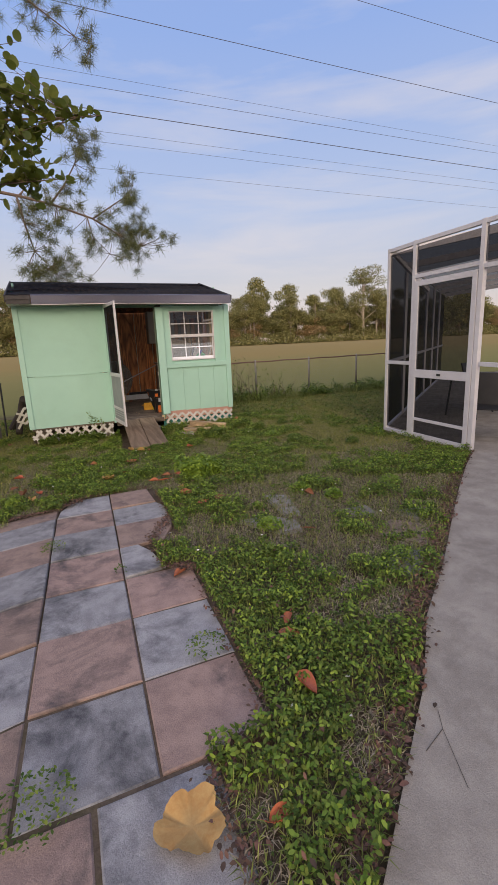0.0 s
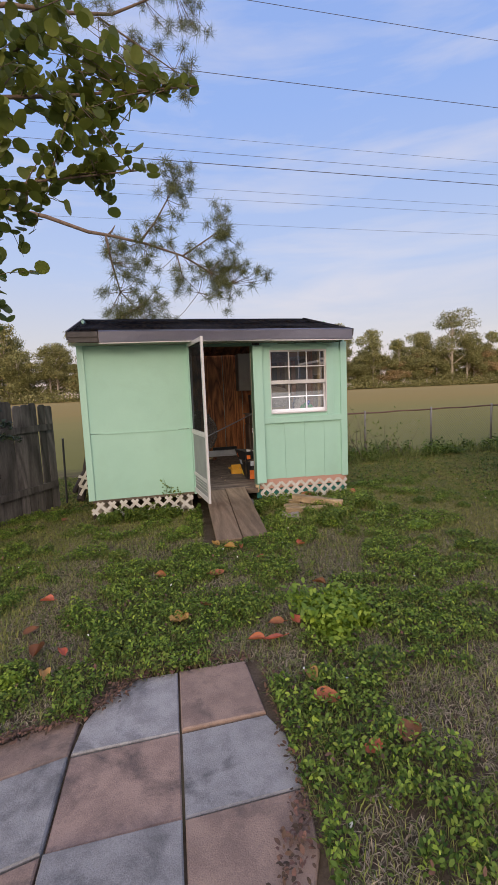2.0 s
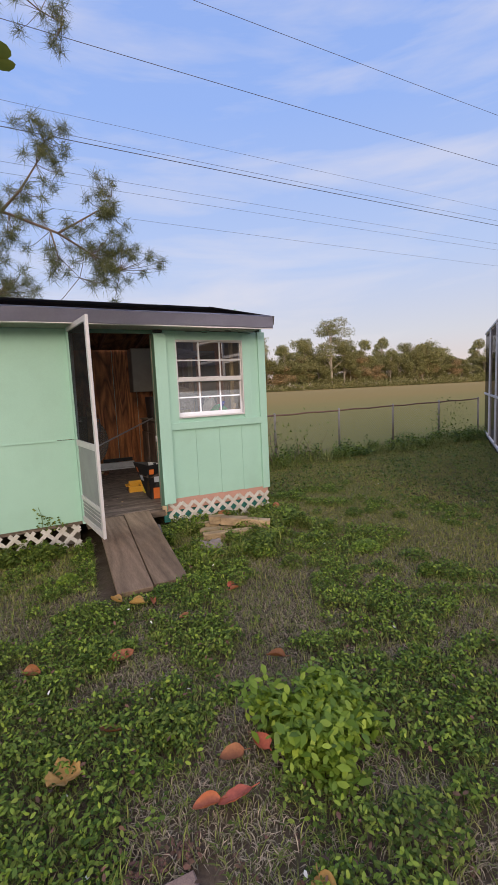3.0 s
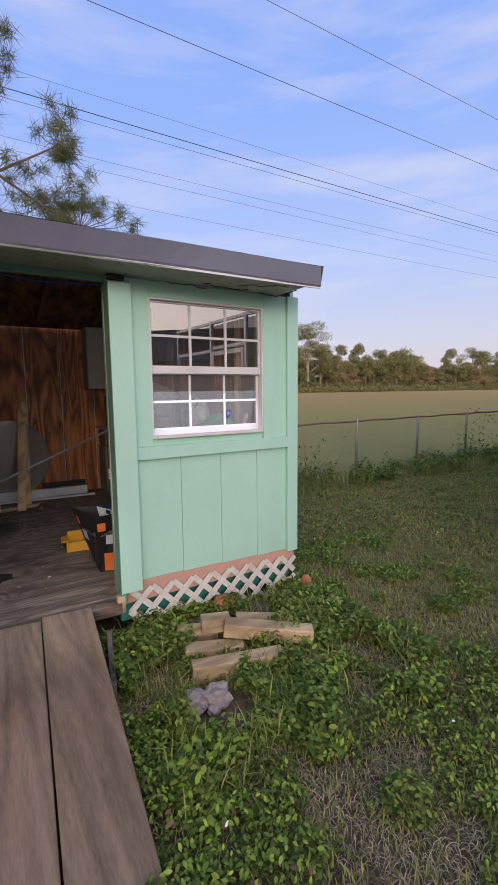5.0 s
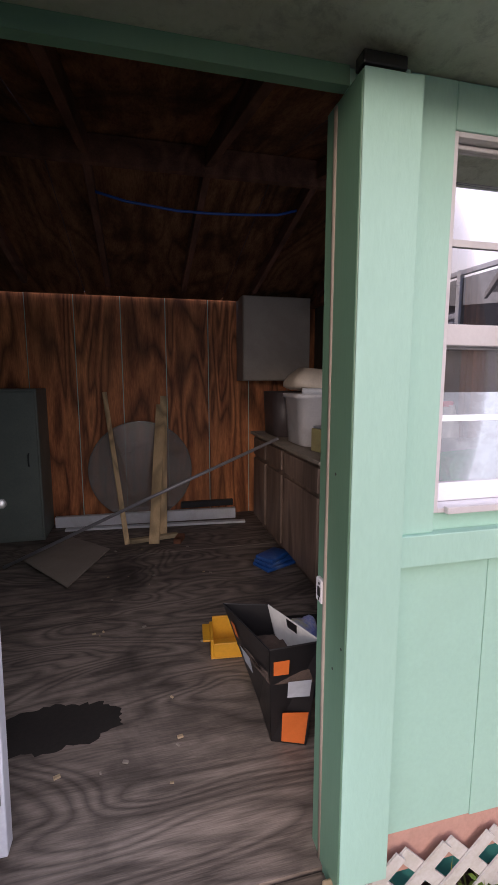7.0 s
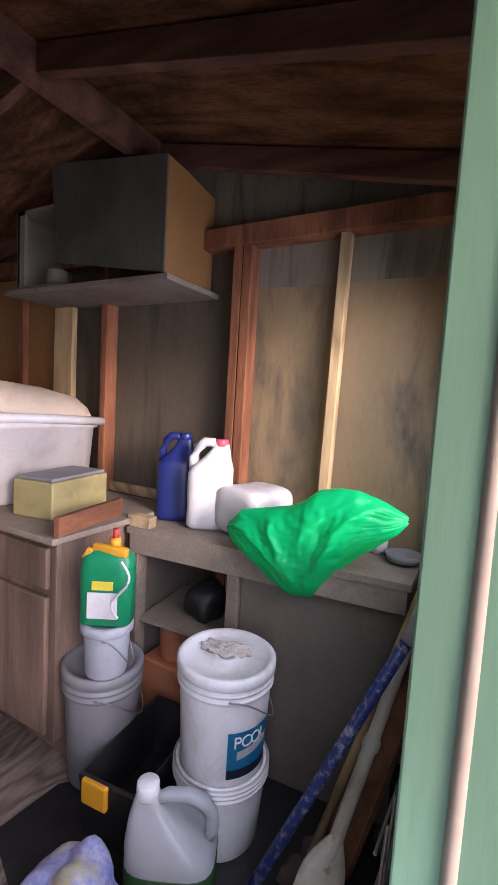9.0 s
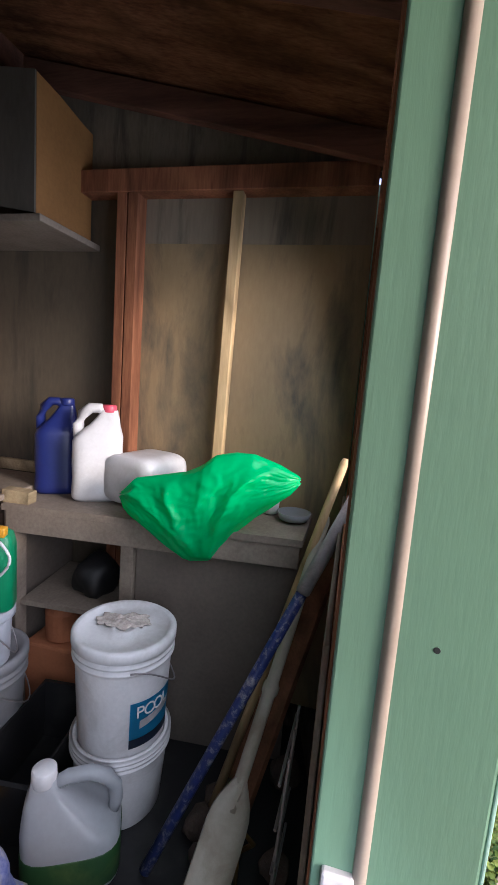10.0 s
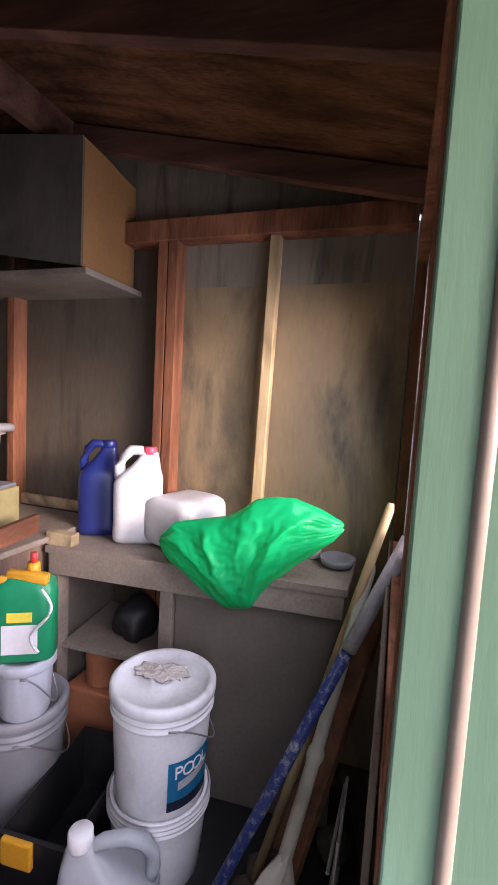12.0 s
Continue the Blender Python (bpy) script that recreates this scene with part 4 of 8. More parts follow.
bm = B()
lathe(bm, [(0.035, 0), (0.045, 0.02), (0.04, 0.10), (0.02, 0.12)], 14, Matrix.Translation((1.44, -0.10, 0.03)))
solo("clay_pot", bm, TERRA, "small upturned clay pot at the shed corner", "pot", smooth=True)

# creeper on the shed front
for k, (x, h) in enumerate(((-1.30, 0.30), (-1.22, 0.20), (-1.08, 0.14))):
    bm = B()
    pts = [(x + 0.03 * math.sin(3 * t + k), -0.006, 0.22 + h * t) for t in (0, 0.25, 0.5, 0.75, 1.0)]
    tube(bm, pts, [0.004, 0.003, 0.003, 0.002, 0.002], 5)
    for i in range(14):
        a = random.uniform(0, 6.28)
        t = random.uniform(0.3, 1)
        c = Vector((x + 0.03 * math.sin(3 * t + k) + 0.05 * math.cos(a), -0.014, 0.22 + h * t + 0.03 * math.sin(a)))
        bm.faces.new([bm.verts.new(c + Vector(v)) for v in ((-0.014, 0, 0), (0, -0.004, -0.010), (0.014, 0, 0), (0, -0.004, 0.010))])
    solo("creeper", bm, CLOVER, "thin creeper climbing the shed's front wall", "creeper", "creepers")

# wooden fence
FD = Vector((-0.53, -0.86, 0)).normalized()
fe = thing("board_fence", (-2.86, 1.0, 0), "weathered grey wooden board fence with uneven tops", "fence")
random.seed(5)
for i in range(34):
    c = Vector((-2.86, 1.0, 0)) + FD * (0.145 * i)
    g = gz(c.x, c.y)
    h = 1.52 + 0.015 * min(i, 12) + random.uniform(-0.03, 0.03)
    bm = B()
    m = Matrix.Translation((c.x, c.y, g)) @ Matrix.Rotation(math.atan2(FD.y, FD.x) + random.uniform(-0.04, 0.04), 4, "Z") @ Matrix.Rotation(random.uniform(-0.012, 0.012), 4, "Y")
    w = 0.069 + random.uniform(-0.004, 0.002)
    plate(bm, [(-w, 0), (w, 0), (w, h - 0.03), (w - 0.03, h), (-w + 0.03, h), (-w, h - 0.03)], -0.009, 0.009, m @ Matrix.Rotation(radians(90), 4, "X"))
    part("picket", bm, FENCE, fe)
for zz in (0.4, 1.25):
    bm = B()
    o = Vector((FD.y, -FD.x, 0)) * 0.035
    beam(bm, Vector((-2.86, 1.0, zz)) - o, Vector((-2.86, 1.0, zz)) + FD * 4.9 - o, 0.04, 0.09)
    part("fence_rail", bm, FENCE, fe)

# dark log heap between fence and shed
for k, (p, q, r) in enumerate((((-2.62, 2.2, 0.06), (-2.36, 1.3, 0.72), 0.09), ((-2.72, 1.9, 0.05), (-2.40, 1.5, 0.55), 0.07), ((-2.55, 1.1, 0.06), (-2.38, 1.5, 0.60), 0.06))):
    bm = B()
    P, Q = Vector(p), Vector(q)
    tube(bm, [P.lerp(Q, t) + Vector((0.02 * math.sin(5 * t + k), 0, 0.02 * math.cos(4 * t))) for t in (0, 0.25, 0.5, 0.75, 1)], [r, r * 1.05, r * 0.95, r * 0.9, r * 0.8], 10)
    DARKLOG = bpy.data.materials.get("dark_log") or mat("dark_log", (0.035, 0.028, 0.024), (0.055, 0.045, 0.036), 0.9, 10, 60, 0.6)
    solo("log", bm, DARKLOG, "dark rotting log leaning behind the shed corner", "log", "log heap")
lt = lattice("lattice_scrap", -2.52, -2.34, 0.18, 0.48, 1.0, 0.6, "broken scrap of white lattice leaning on the logs")
bm = B()
tube(bm, [(-2.74, 1.15, 0.03), (-2.72, 1.15, 1.05)], 0.016, 8)
solo("steel_post", bm, BLACKMETAL, "dark thin steel post behind the board fence", "post")

# chain-link fence
CA, CB = Vector((1.5, 2.75, 0.03)), Vector((10.1, 3.2, 0.03))
cf = thing("chain_link_fence", CA, "low galvanised chain-link fence with a rusty top rail, vines on it", "fence")
CH = 1.02
dirv = (CB - CA).normalized()
L = (CB - CA).length
npost = 6
for i in range(npost):
    p = CA + dirv * L * i / (npost - 1)
    bm = B()
    tube(bm, [p + Vector((0, 0, -0.1)), p + Vector((0, 0, CH + 0.03)), p + Vector((0, 0, CH + 0.05))], [0.025, 0.025, 0.012], 10)
    part("post", bm, GALV, cf, smooth=True)
bm = B()
tube(bm, [CA + dirv * L * k / 20 + Vector((0, 0, CH + 0.008 * math.sin(2.3 * k))) for k in range(21)], 0.017, 8)
part("top_rail", bm, RUSTRAIL, cf, "rusty brown top rail", True)
# mesh of crossed wires
verts, loops = [], []
step = 0.062
nrm = Vector((-dirv.y, dirv.x, 0)) * 0.0012
k = 0
for s in (1, -1):
    for i in range(-int(CH / step), int(L / step)):
        a0, a1 = i * step, i * step + CH
        lo, hi = max(a0, 0), min(a1, L)
        if hi - lo < 0.02:
            continue
        za, zb = (lo - a0), (hi - a0)
        if s < 0:
            za, zb = CH - za, CH - zb
        p, q = CA + dirv * lo + Vector((0, 0, za)), CA + dirv * hi + Vector((0, 0, zb))
        d = (q - p).normalized()
        u = d.cross(nrm).normalized() * 0.0012
        for v in (p + u, p - u, q - u, q + u):
            verts.append(tuple(v + nrm * s))
        loops += [k, k + 1, k + 2, k + 3]
        k += 4
me = quick("chain_mesh", verts, loops, 4, GALV)
ob = child(new("chain_mesh", me), cf)
tagged(ob, "galvanised wire mesh", kind="stuff")

# screen porch
PA, PB, PC = Vector((2.98, -2.68, 0.13)), Vector((10.1, 3.0, 0.13)), Vector((2.87, -4.37, 0.13))
PH = 2.83
sp = thing("screen_porch", PA, "white aluminium screen porch with dark insect mesh", "porch")


def bay(parent, p, q, z0, z1, rails=(), post=True):
    p, q = Vector((p[0], p[1], 0)), Vector((q[0], q[1], 0))
    d = (q - p).normalized()
    for zz in (z0 + 0.025, z1 - 0.03, *rails):
        bm = B()
        beam(bm, p + d * 0.025 + Vector((0, 0, zz)), q - d * 0.025 + Vector((0, 0, zz)), 0.05, 0.05, 0.003)
        part("rail", bm, ALU, parent)
    if post:
        bm = B()
        beam(bm, p + Vector((0, 0, z0)), p + Vector((0, 0, z1)), 0.05, 0.05, 0.003)
        part("post", bm, ALU, parent)
    zs = [z0 + 0.05] + sorted(rails) + [z1 - 0.06]
    for a, c in zip(zs, zs[1:]):
        bm = B()
        u, v = p + d * 0.025, q - d * 0.025
        bm.faces.new([bm.verts.new(w) for w in ((u.x, u.y, a + 0.025), (v.x, v.y, a + 0.025), (v.x, v.y, c - 0.025), (u.x, u.y, c - 0.025))])
        part("screen", bm, SCREEN, parent, "dark insect mesh")


D1 = Vector((2.92, -3.26, 0))
n = 6
for i in range(n):
    bay(sp, PA.lerp(PB, i / n), PA.lerp(PB, (i + 1) / n), 0.13, PH, (1.2,))
bay(sp, PA, D1, 0.13, PH, (1.2,), False)
bay(sp, D1, PC, 2.34, PH, (), False)
bm = B()
beam(bm, D1 + Vector((0, 0, 0.13)), D1 + Vector((0, 0, PH)), 0.05, 0.06, 0.003)
beam(bm, (PC.x, PC.y, 0.13), (PC.x, PC.y, PH), 0.06, 0.06, 0.003)
part("door_post", bm, ALU, sp)
PE = Vector((2.80, -5.75, 0))
bay(sp, PC, PE, 2.30, PH, (), False)
bm = B()
beam(bm, PC.lerp(PE, 0.04) + Vector((0, 0, 1.1)), PE + Vector((0, 0, 1.2)), 0.04, 0.05, 0.003)
beam(bm, PE + Vector((0, 0, 0.1)), PE + Vector((0, 0, PH)), 0.05, 0.05, 0.003)
part("rail", bm, ALU, sp)
for i in range(n + 1):
    p = PA.lerp(PB, i / n)
    bm = B()
    beam(bm, (p.x, p.y, PH - 0.05), (p.x + 2.6, p.y - 3.25, PH + 0.35), 0.05, 0.10, 0.003)
    part("roof_beam", bm, ALU, sp)
bm = B()
beam(bm, (PA.x + 0.05, PA.y - 0.06, PH - 0.1), (PA.x + 0.75, PA.y - 0.02, 2.25), 0.05, 0.05, 0.003)
part("corner_brace", bm, ALU, sp)
bm = B()
bm.faces.new([bm.verts.new(v) for v in ((PA.x, PA.y, PH), (PB.x, PB.y, PH), (PB.x + 2.6, PB.y - 3.25, PH + 0.4), (PA.x + 2.6, PA.y - 3.25, PH + 0.4))])
part("roof_screen", bm, SCREEN, sp, "dark insect mesh")
# its door, closed
pd = thing("screen_porch_door", D1, "white aluminium screen door of the porch, closed", "screen door")
dd = (Vector((PC.x, PC.y, 0)) - D1).normalized()
dl = (Vector((PC.x, PC.y, 0)) - D1).length - 0.08
ang = math.atan2(dd.y, dd.x)
DM = Matrix.Translation(D1 + dd * 0.04 + Vector((-0.02, 0, 0.15))) @ Matrix.Rotation(ang, 4, "Z")
for x0, x1, z0, z1 in ((0, 0.07, 0, 2.15), (dl - 0.07, dl, 0, 2.15), (0.07, dl - 0.07, 0, 0.07), (0.07, dl - 0.07, 2.08, 2.15), (0.07, dl - 0.07, 0.86, 0.97), (0.07, dl - 0.07, 0.25, 0.29)):
    bm = B()
    box(bm, x0, x1, -0.016, 0.016, z0, z1, 0.003, DM)
    part("stile" if x1 - x0 < 0.1 else "rail", bm, ALU, pd)
for a, c in ((0.97, 2.08), (0.29, 0.86), (0.07, 0.25)):
    bm = B()
    bm.faces.new([bm.verts.new(DM @ Vector(v)) for v in ((0.07, 0, a), (dl - 0.07, 0, a), (dl - 0.07, 0, c), (0.07, 0, c))])
    part("screen", bm, SCREEN, pd, "dark insect mesh")
bm = B()
box(bm, dl / 2 - 0.03, dl / 2 + 0.03, -0.03, -0.016, 0.90, 0.93, 0.003, DM)
part("handle", bm, BLACKMETAL, pd, "small black latch")


def patio_chair(x, y, a):
    c = thing("patio_chair", (x, y, 0.155), "black metal patio chair on the porch slab", "chair", "patio chairs")
    m = Matrix.Translation((x, y, 0.155)) @ Matrix.Rotation(a, 4, "Z")
    for sx in (-0.24, 0.24):
        bm = B()
        tube(bm, [m @ Vector(p) for p in ((sx, 0.27, 0), (sx, 0.10, 0.30), (sx, 0.22, 0.45), (sx, -0.22, 0.42), (sx, -0.34, 0.88))], 0.014, 8)
        part("side_frame", bm, BLACKMETAL, c, smooth=True)
        bm = B()
        tube(bm, [m @ Vector(p) for p in ((sx, -0.27, 0), (sx, 0.10, 0.30))], 0.014, 8)
        part("leg", bm, BLACKMETAL, c, smooth=True)
        bm = B()
        tube(bm, [m @ Vector(p) for p in ((sx, 0.24, 0.46), (sx, 0.20, 0.64), (sx, -0.28, 0.66))], 0.014, 8)
        part("arm", bm, BLACKMETAL, c, smooth=True)
    bm = B()
    box(bm, -0.24, 0.24, -0.22, 0.24, 0.425, 0.44, 0.004, m)
    part("seat", bm, BLACKMETAL, c)
    bm = B()
    box(bm, -0.24, 0.24, -0.006, 0.006, 0.0, 0.46, 0.003, m @ pose(0, -0.22, 0.43, 14, 0, 0))
    part("backrest", bm, BLACKMETAL, c)
    return c


patio_chair(3.62, -4.05, radians(120))
patio_chair(5.6, -2.3, radians(200))
tb = thing("patio_table", (4.9, -2.7, 0.155), "dark metal patio table inside the screen porch", "table")
bm = B()
lathe(bm, [(0.55, 0.70), (0.56, 0.71), (0.55, 0.725)], 32, Matrix.Translation((4.9, -2.7, 0.155)))
part("tabletop", bm, BLACKMETAL, tb)
for k in range(4):
    a = radians(45 + 90 * k)
    bm = B()
    tube(bm, [(4.9 + 0.45 * math.cos(a), -2.7 + 0.45 * math.sin(a), 0.155), (4.9 + 0.38 * math.cos(a), -2.7 + 0.38 * math.sin(a), 0.86)], 0.016, 8)
    part("leg", bm, BLACKMETAL, tb)

# house behind the walk's start
hs_ = thing("house", (3, -14, 0), "pale single-storey house with a low dark gable roof", "house")
HM = Matrix.Translation((2.0, -11.6, 0)) @ Matrix.Rotation(radians(38.5), 4, "Z")
STUCCO = mat("pale_stucco", (0.58, 0.55, 0.50), (0.52, 0.49, 0.44), 0.9, 3, 90, 0.3)
bm = B()
box(bm, -7, 7, -8, 0, 0.1, 2.6, 0, HM)
part("wall", bm, STUCCO, hs_)
bm = B()
for s in (1, -1):
    f = [bm.verts.new(HM @ Vector(v)) for v in ((-7.5, -4 + 4.5 * s, 2.5), (7.5, -4 + 4.5 * s, 2.5), (7.5, -4, 4.0), (-7.5, -4, 4.0))]
    bm.faces.new(f)
bmesh.ops.solidify(bm, geom=bm.faces[:], thickness=0.1)
part("roof", bm, SHINGLE, hs_)
for x in (-4.5, 0.5, 4.0):
    bm = B()
    box(bm, x - 0.6, x + 0.6, 0.0, 0.04, 1.0, 2.2, 0.01, HM)
    wnd = part("window", bm, ALU, hs_)
    bm = B()
    box(bm, x - 0.54, x + 0.54, 0.03, 0.046, 1.06, 2.14, 0, HM)
    part("pane", bm, BLACKMETAL, wnd)

# overhead wires
WIRE = mat("wire", (0.045, 0.035, 0.045), (0.06, 0.05, 0.06), 0.6, 5, 50, 0)
for y, za, zb, r in ((18.6, 22.1, 22.5, 0.013), (17.6, 17.7, 18.2, 0.014), (17.8, 13.6, 14.0, 0.017), (26, 19.2, 19.7, 0.009), (40, 25.3, 25.8, 0.018), (30, 17.6, 18.1, 0.010), (30, 16.9, 17.4, 0.010), (32, 15.8, 16.3, 0.010)):
    bm = B()
    pts = [(x, y, za + (zb - za) * (x + 60) / 160 - 0.6 + 0.6 * ((x - 20) / 80) ** 2 * 1.0) for x in range(-60, 101, 8)]
    tube(bm, pts, r, 5)
    solo("overhead_wire", bm, WIRE, "thin dark overhead power line", "wire", "overhead wires")


# ---- pavers, stones and fallen leaves ----
patio = thing("paver_patio", (-1.9, -5.0, 0.1), "checkered patio of grey and pink square concrete pavers", "patio", kind="structure")
PT = 0.142


def col_x(k, y):
    """x of the joint k columns right of the main joint."""
    return -1.405 + 0.058 * (y + 3.59) + 0.478 * k


ROWS = [-3.69, -4.14, -4.56, -5.02, -5.485, -5.94, -6.45, -6.93]
random.seed(11)


def paver(pts, pink, j=0.0):
    c = sum((Vector((x, y, 0)) for x, y in pts), Vector()) / len(pts)
    pts = [(c.x + (x - c.x) * 0.978, c.y + (y - c.y) * 0.978) for x, y in pts]
    dz = random.uniform(-0.006, 0.006)
    bm = B()
    plate(bm, pts, PT - 0.05, PT + dz)
    top = [e for e in bm.edges if all(v.co.z > PT - 0.02 for v in e.verts)]
    bmesh.ops.bevel(bm, geom=top, offset=0.006, segments=1, affect="EDGES")
    m = Matrix.Translation((c.x, c.y, PT)) @ Matrix.Rotation(random.uniform(-0.012, 0.012), 4, "X") @ Matrix.Rotation(random.uniform(-0.012, 0.012), 4, "Y") @ Matrix.Translation((-c.x, -c.y, -PT))
    bmesh.ops.transform(bm, matrix=m, verts=bm.verts)
    return part("paver", bm, PAV_PINK if pink else PAV_GREY, patio)


def shift(k):
    """The columns to the left fan away from the walk."""
    return {0: 0, -1: 0, -2: -0.10, -3: -0.26, -4: -0.45}.get(k, -0.45)


for r in range(7):
    ya, yb = ROWS[r], ROWS[r + 1]
    for k in (-4, -3, -2, -1, 0):
        x0a, x1a, x0b, x1b = col_x(k, ya), col_x(k + 1, ya), col_x(k, yb), col_x(k + 1, yb)
        sl, sr = shift(k - 0) if k < -1 else 0, shift(k + 1) if k + 1 < -1 else 0
        q = [(x0b, yb + sl), (x1b, yb + sr), (x1a, ya + sr), (x0a, ya + sl)]
        if k == -4 and r == 0:
            continue
        if r == 0 and k == -1:      # clipped corner at the curve
            q = [q[0], q[1], q[2], (q[3][0] + 0.26, q[3][1]), (q[3][0] + 0.10, q[3][1] - 0.10), (q[3][0] + 0.01, q[3][1] - 0.26)]
        if r == 0 and k == 0:
            q = [q[0], (q[1][0] - 0.07, q[1][1]), (q[2][0] - 0.10, q[2][1] - 0.02), q[3]]
        if r == 0 and k <= -2:
            q = [q[0], q[1], (q[2][0], q[2][1] - 0.20), (q[3][0], q[3][1] - 0.24)]
        if r == 1 and k == 0:
            q = [q[0], q[1], (q[2][0] - 0.02, q[2][1] - 0.14), (q[2][0] - 0.07, q[2][1]), q[3]]
        if r == 2 and k == 0:
            q = [q[0], (q[1][0] - 0.14, q[1][1]), (q[1][0] - 0.02, q[1][1] + 0.22), q[2], q[3]]
        if r == 3 and k == 0:
            q = [q[0], (q[1][0] - 0.20, q[1][1] + 0.03), (q[1][0] - 0.24, q[1][1] + 0.30), (q[2][0] - 0.34, q[2][1]), q[3]]
        if r in (4, 5, 6) and k == 0:
            q = [q[0], (q[1][0] - 0.03, q[1][1]), (q[2][0] - 0.04, q[2][1]), q[3]]
        paver(q, (r + k) % 2 == 0)
for r in range(5):
    ya, yb = -6.94 - 0.475 * r, -7.41 - 0.475 * r
    for k in range(-4, 1):
        x = -1.82 + 0.43 * k - 0.02 * r
        if r > 1 and k > -1:
            continue
        paver([(x - 0.01, yb), (x + 0.41, yb), (x + 0.42, ya), (x, ya)], (r + k) % 2 == 1)

for pts in ([(-0.08, -4.50), (0.14, -4.62), (0.10, -4.84), (-0.10, -4.86)], [(-0.50, -4.98), (-0.28, -4.98), (-0.08, -5.20), (-0.14, -5.40), (-0.30, -5.36)],
            [(-0.12, -4.90), (0.06, -4.93), (0.02, -5.10), (-0.12, -5.08)], [(0.34, -5.18), (0.62, -5.20), (0.60, -5.42), (0.36, -5.42)],
            [(0.28, -5.70), (0.60, -5.55), (0.80, -5.85), (0.48, -6.05)], [(0.76, -5.42), (1.04, -5.50), (0.98, -5.70), (0.76, -5.64)],
            [(-0.02, -6.12), (0.30, -5.98), (0.50, -6.18), (0.16, -6.42)]):
    bm = B()
    g = gz(0, pts[0][1])
    rr = [(x + 0.012 * math.sin(40 * x), y + 0.012 * math.cos(37 * y)) for x, y in pts]
    plate(bm, rr, g - 0.04, g + 0.012)
    bmesh.ops.bevel(bm, geom=[e for e in bm.edges if all(v.co.z > g for v in e.verts)], offset=0.012, segments=2, affect="EDGES")
    solo("stepping_stone", bm, STONE if pts[0][0] < 0.2 or pts[0][1] > -5.5 else PAV_PINK, "worn flat stepping stone sunk in the lawn", "stone", "stepping stones")


def fallen_leaf(x, y, size, material, label, seed, lobes=0.0):
    """A dry leaf: lobed and crumpled, or an oval curled along its midrib."""
    random.seed(seed)
    bm = B()
    if lobes:
        n = 60
        c = bm.verts.new((0, 0, 0.006))
        rings = [[], [], []]
        ph = random.uniform(0, 6)
        for i in range(n):
            a = 2 * math.pi * i / n
            r = size * (0.5 + 0.05 * math.sin(3 * a + ph)) * (1 - lobes + lobes * 1.5 * abs(math.sin(2.5 * a + ph)) ** 0.6) * (1 + 0.07 * noise.noise((i * 0.9, seed, 0)))
            for k, f in enumerate((0.35, 0.7, 1.0)):
                fold = 0.022 * f * abs(math.sin(2.5 * a + ph + 0.4)) + 0.010 * f * noise.noise((math.cos(a) * 5 * f, math.sin(a) * 5 * f, seed)) + 0.02 * f * f
                rings[k].append(bm.verts.new((r * f * math.cos(a), r * f * math.sin(a), 0.004 + max(fold, 0))))
        for i in range(n):
            j = (i + 1) % n
            bm.faces.new((c, rings[0][i], rings[0][j]))
            for k in (0, 1):
                bm.faces.new((rings[k][i], rings[k + 1][i], rings[k + 1][j], rings[k][j]))
    else:
        curl, bend, twist = random.uniform(0.5, 1.6), random.uniform(0.0, 0.5), random.uniform(-0.5, 0.5)
        wd = random.uniform(0.30, 0.42)
        rows = []
        for i in range(11):
            u = i / 10 - 0.5
            hw = wd * math.sqrt(max(1 - (2 * u) ** 2, 0.003)) * (1 - 0.35 * u)
            row = []
            for j in range(7):
                v = (j - 3) / 3
                zz = curl * (hw * v) ** 2 * 1.6 + bend * u * u + twist * u * v * 0.3 + 0.035 * noise.noise((u * 6, v * 3, seed))
                row.append(bm.verts.new((size * u, size * hw * v * (1 - 0.22 * curl * abs(v)), size * zz)))
            rows.append(row)
        for p, q in zip(rows, rows[1:]):
            for j in range(6):
                bm.faces.new((p[j], p[j + 1], q[j + 1], q[j]))
        tube(bm, [(-size * 0.48, 0, size * bend * 0.24), (-size * 0.72, 0.01, size * bend * 0.3 + 0.006)], 0.002, 5)
    low = min(v.co.z for v in bm.verts)
    z = (PT + 0.006) if (x < col_x(0, y) + 0.45 and y < -3.7 and x > -3.2) else gz(x, y) + 0.045
    bmesh.ops.transform(bm, matrix=Matrix.Translation((x, y, z)) @ Matrix.Rotation(random.uniform(0, 6.28), 4, "Z") @ Matrix.Rotation(0 if lobes else random.uniform(-0.35, 0.35), 4, "X") @ Matrix.Translation((0, 0, -low)), verts=bm.verts)
    return solo("fallen_leaf", bm, material, label, "leaf", "fallen leaves", smooth=True)


LEAVES = [(-2.6, 0.04), (-2.31, -2.54), (-2.32, -3.0), (-2.21, -3.28), (-2.07, -3.35), (-2.13, -3.56), (-0.88, -1.69), (-0.76, -3.41), (-0.62, -3.41), (-0.83, -3.59), (-0.93, -3.56), (-0.26, -2.92), (-0.74, -4.19),
          (-0.68, -4.51), (-0.06, -1.91), (0.29, -4.79), (-0.81, -6.4), (-0.86, -6.5), (-0.96, -6.83), (-1.28, -7.24), (-1.18, -5.61), (-0.49, -4.48), (-0.74, -4.0), (-0.12, -5.47),
          (-0.76, -1.82), (-0.65, -1.85), (-0.53, -2.21), (-0.99, -2.44), (-0.06, -1.99), (-1.45, -2.34), (-0.36, -3.58), (-1.16, -3.01)]
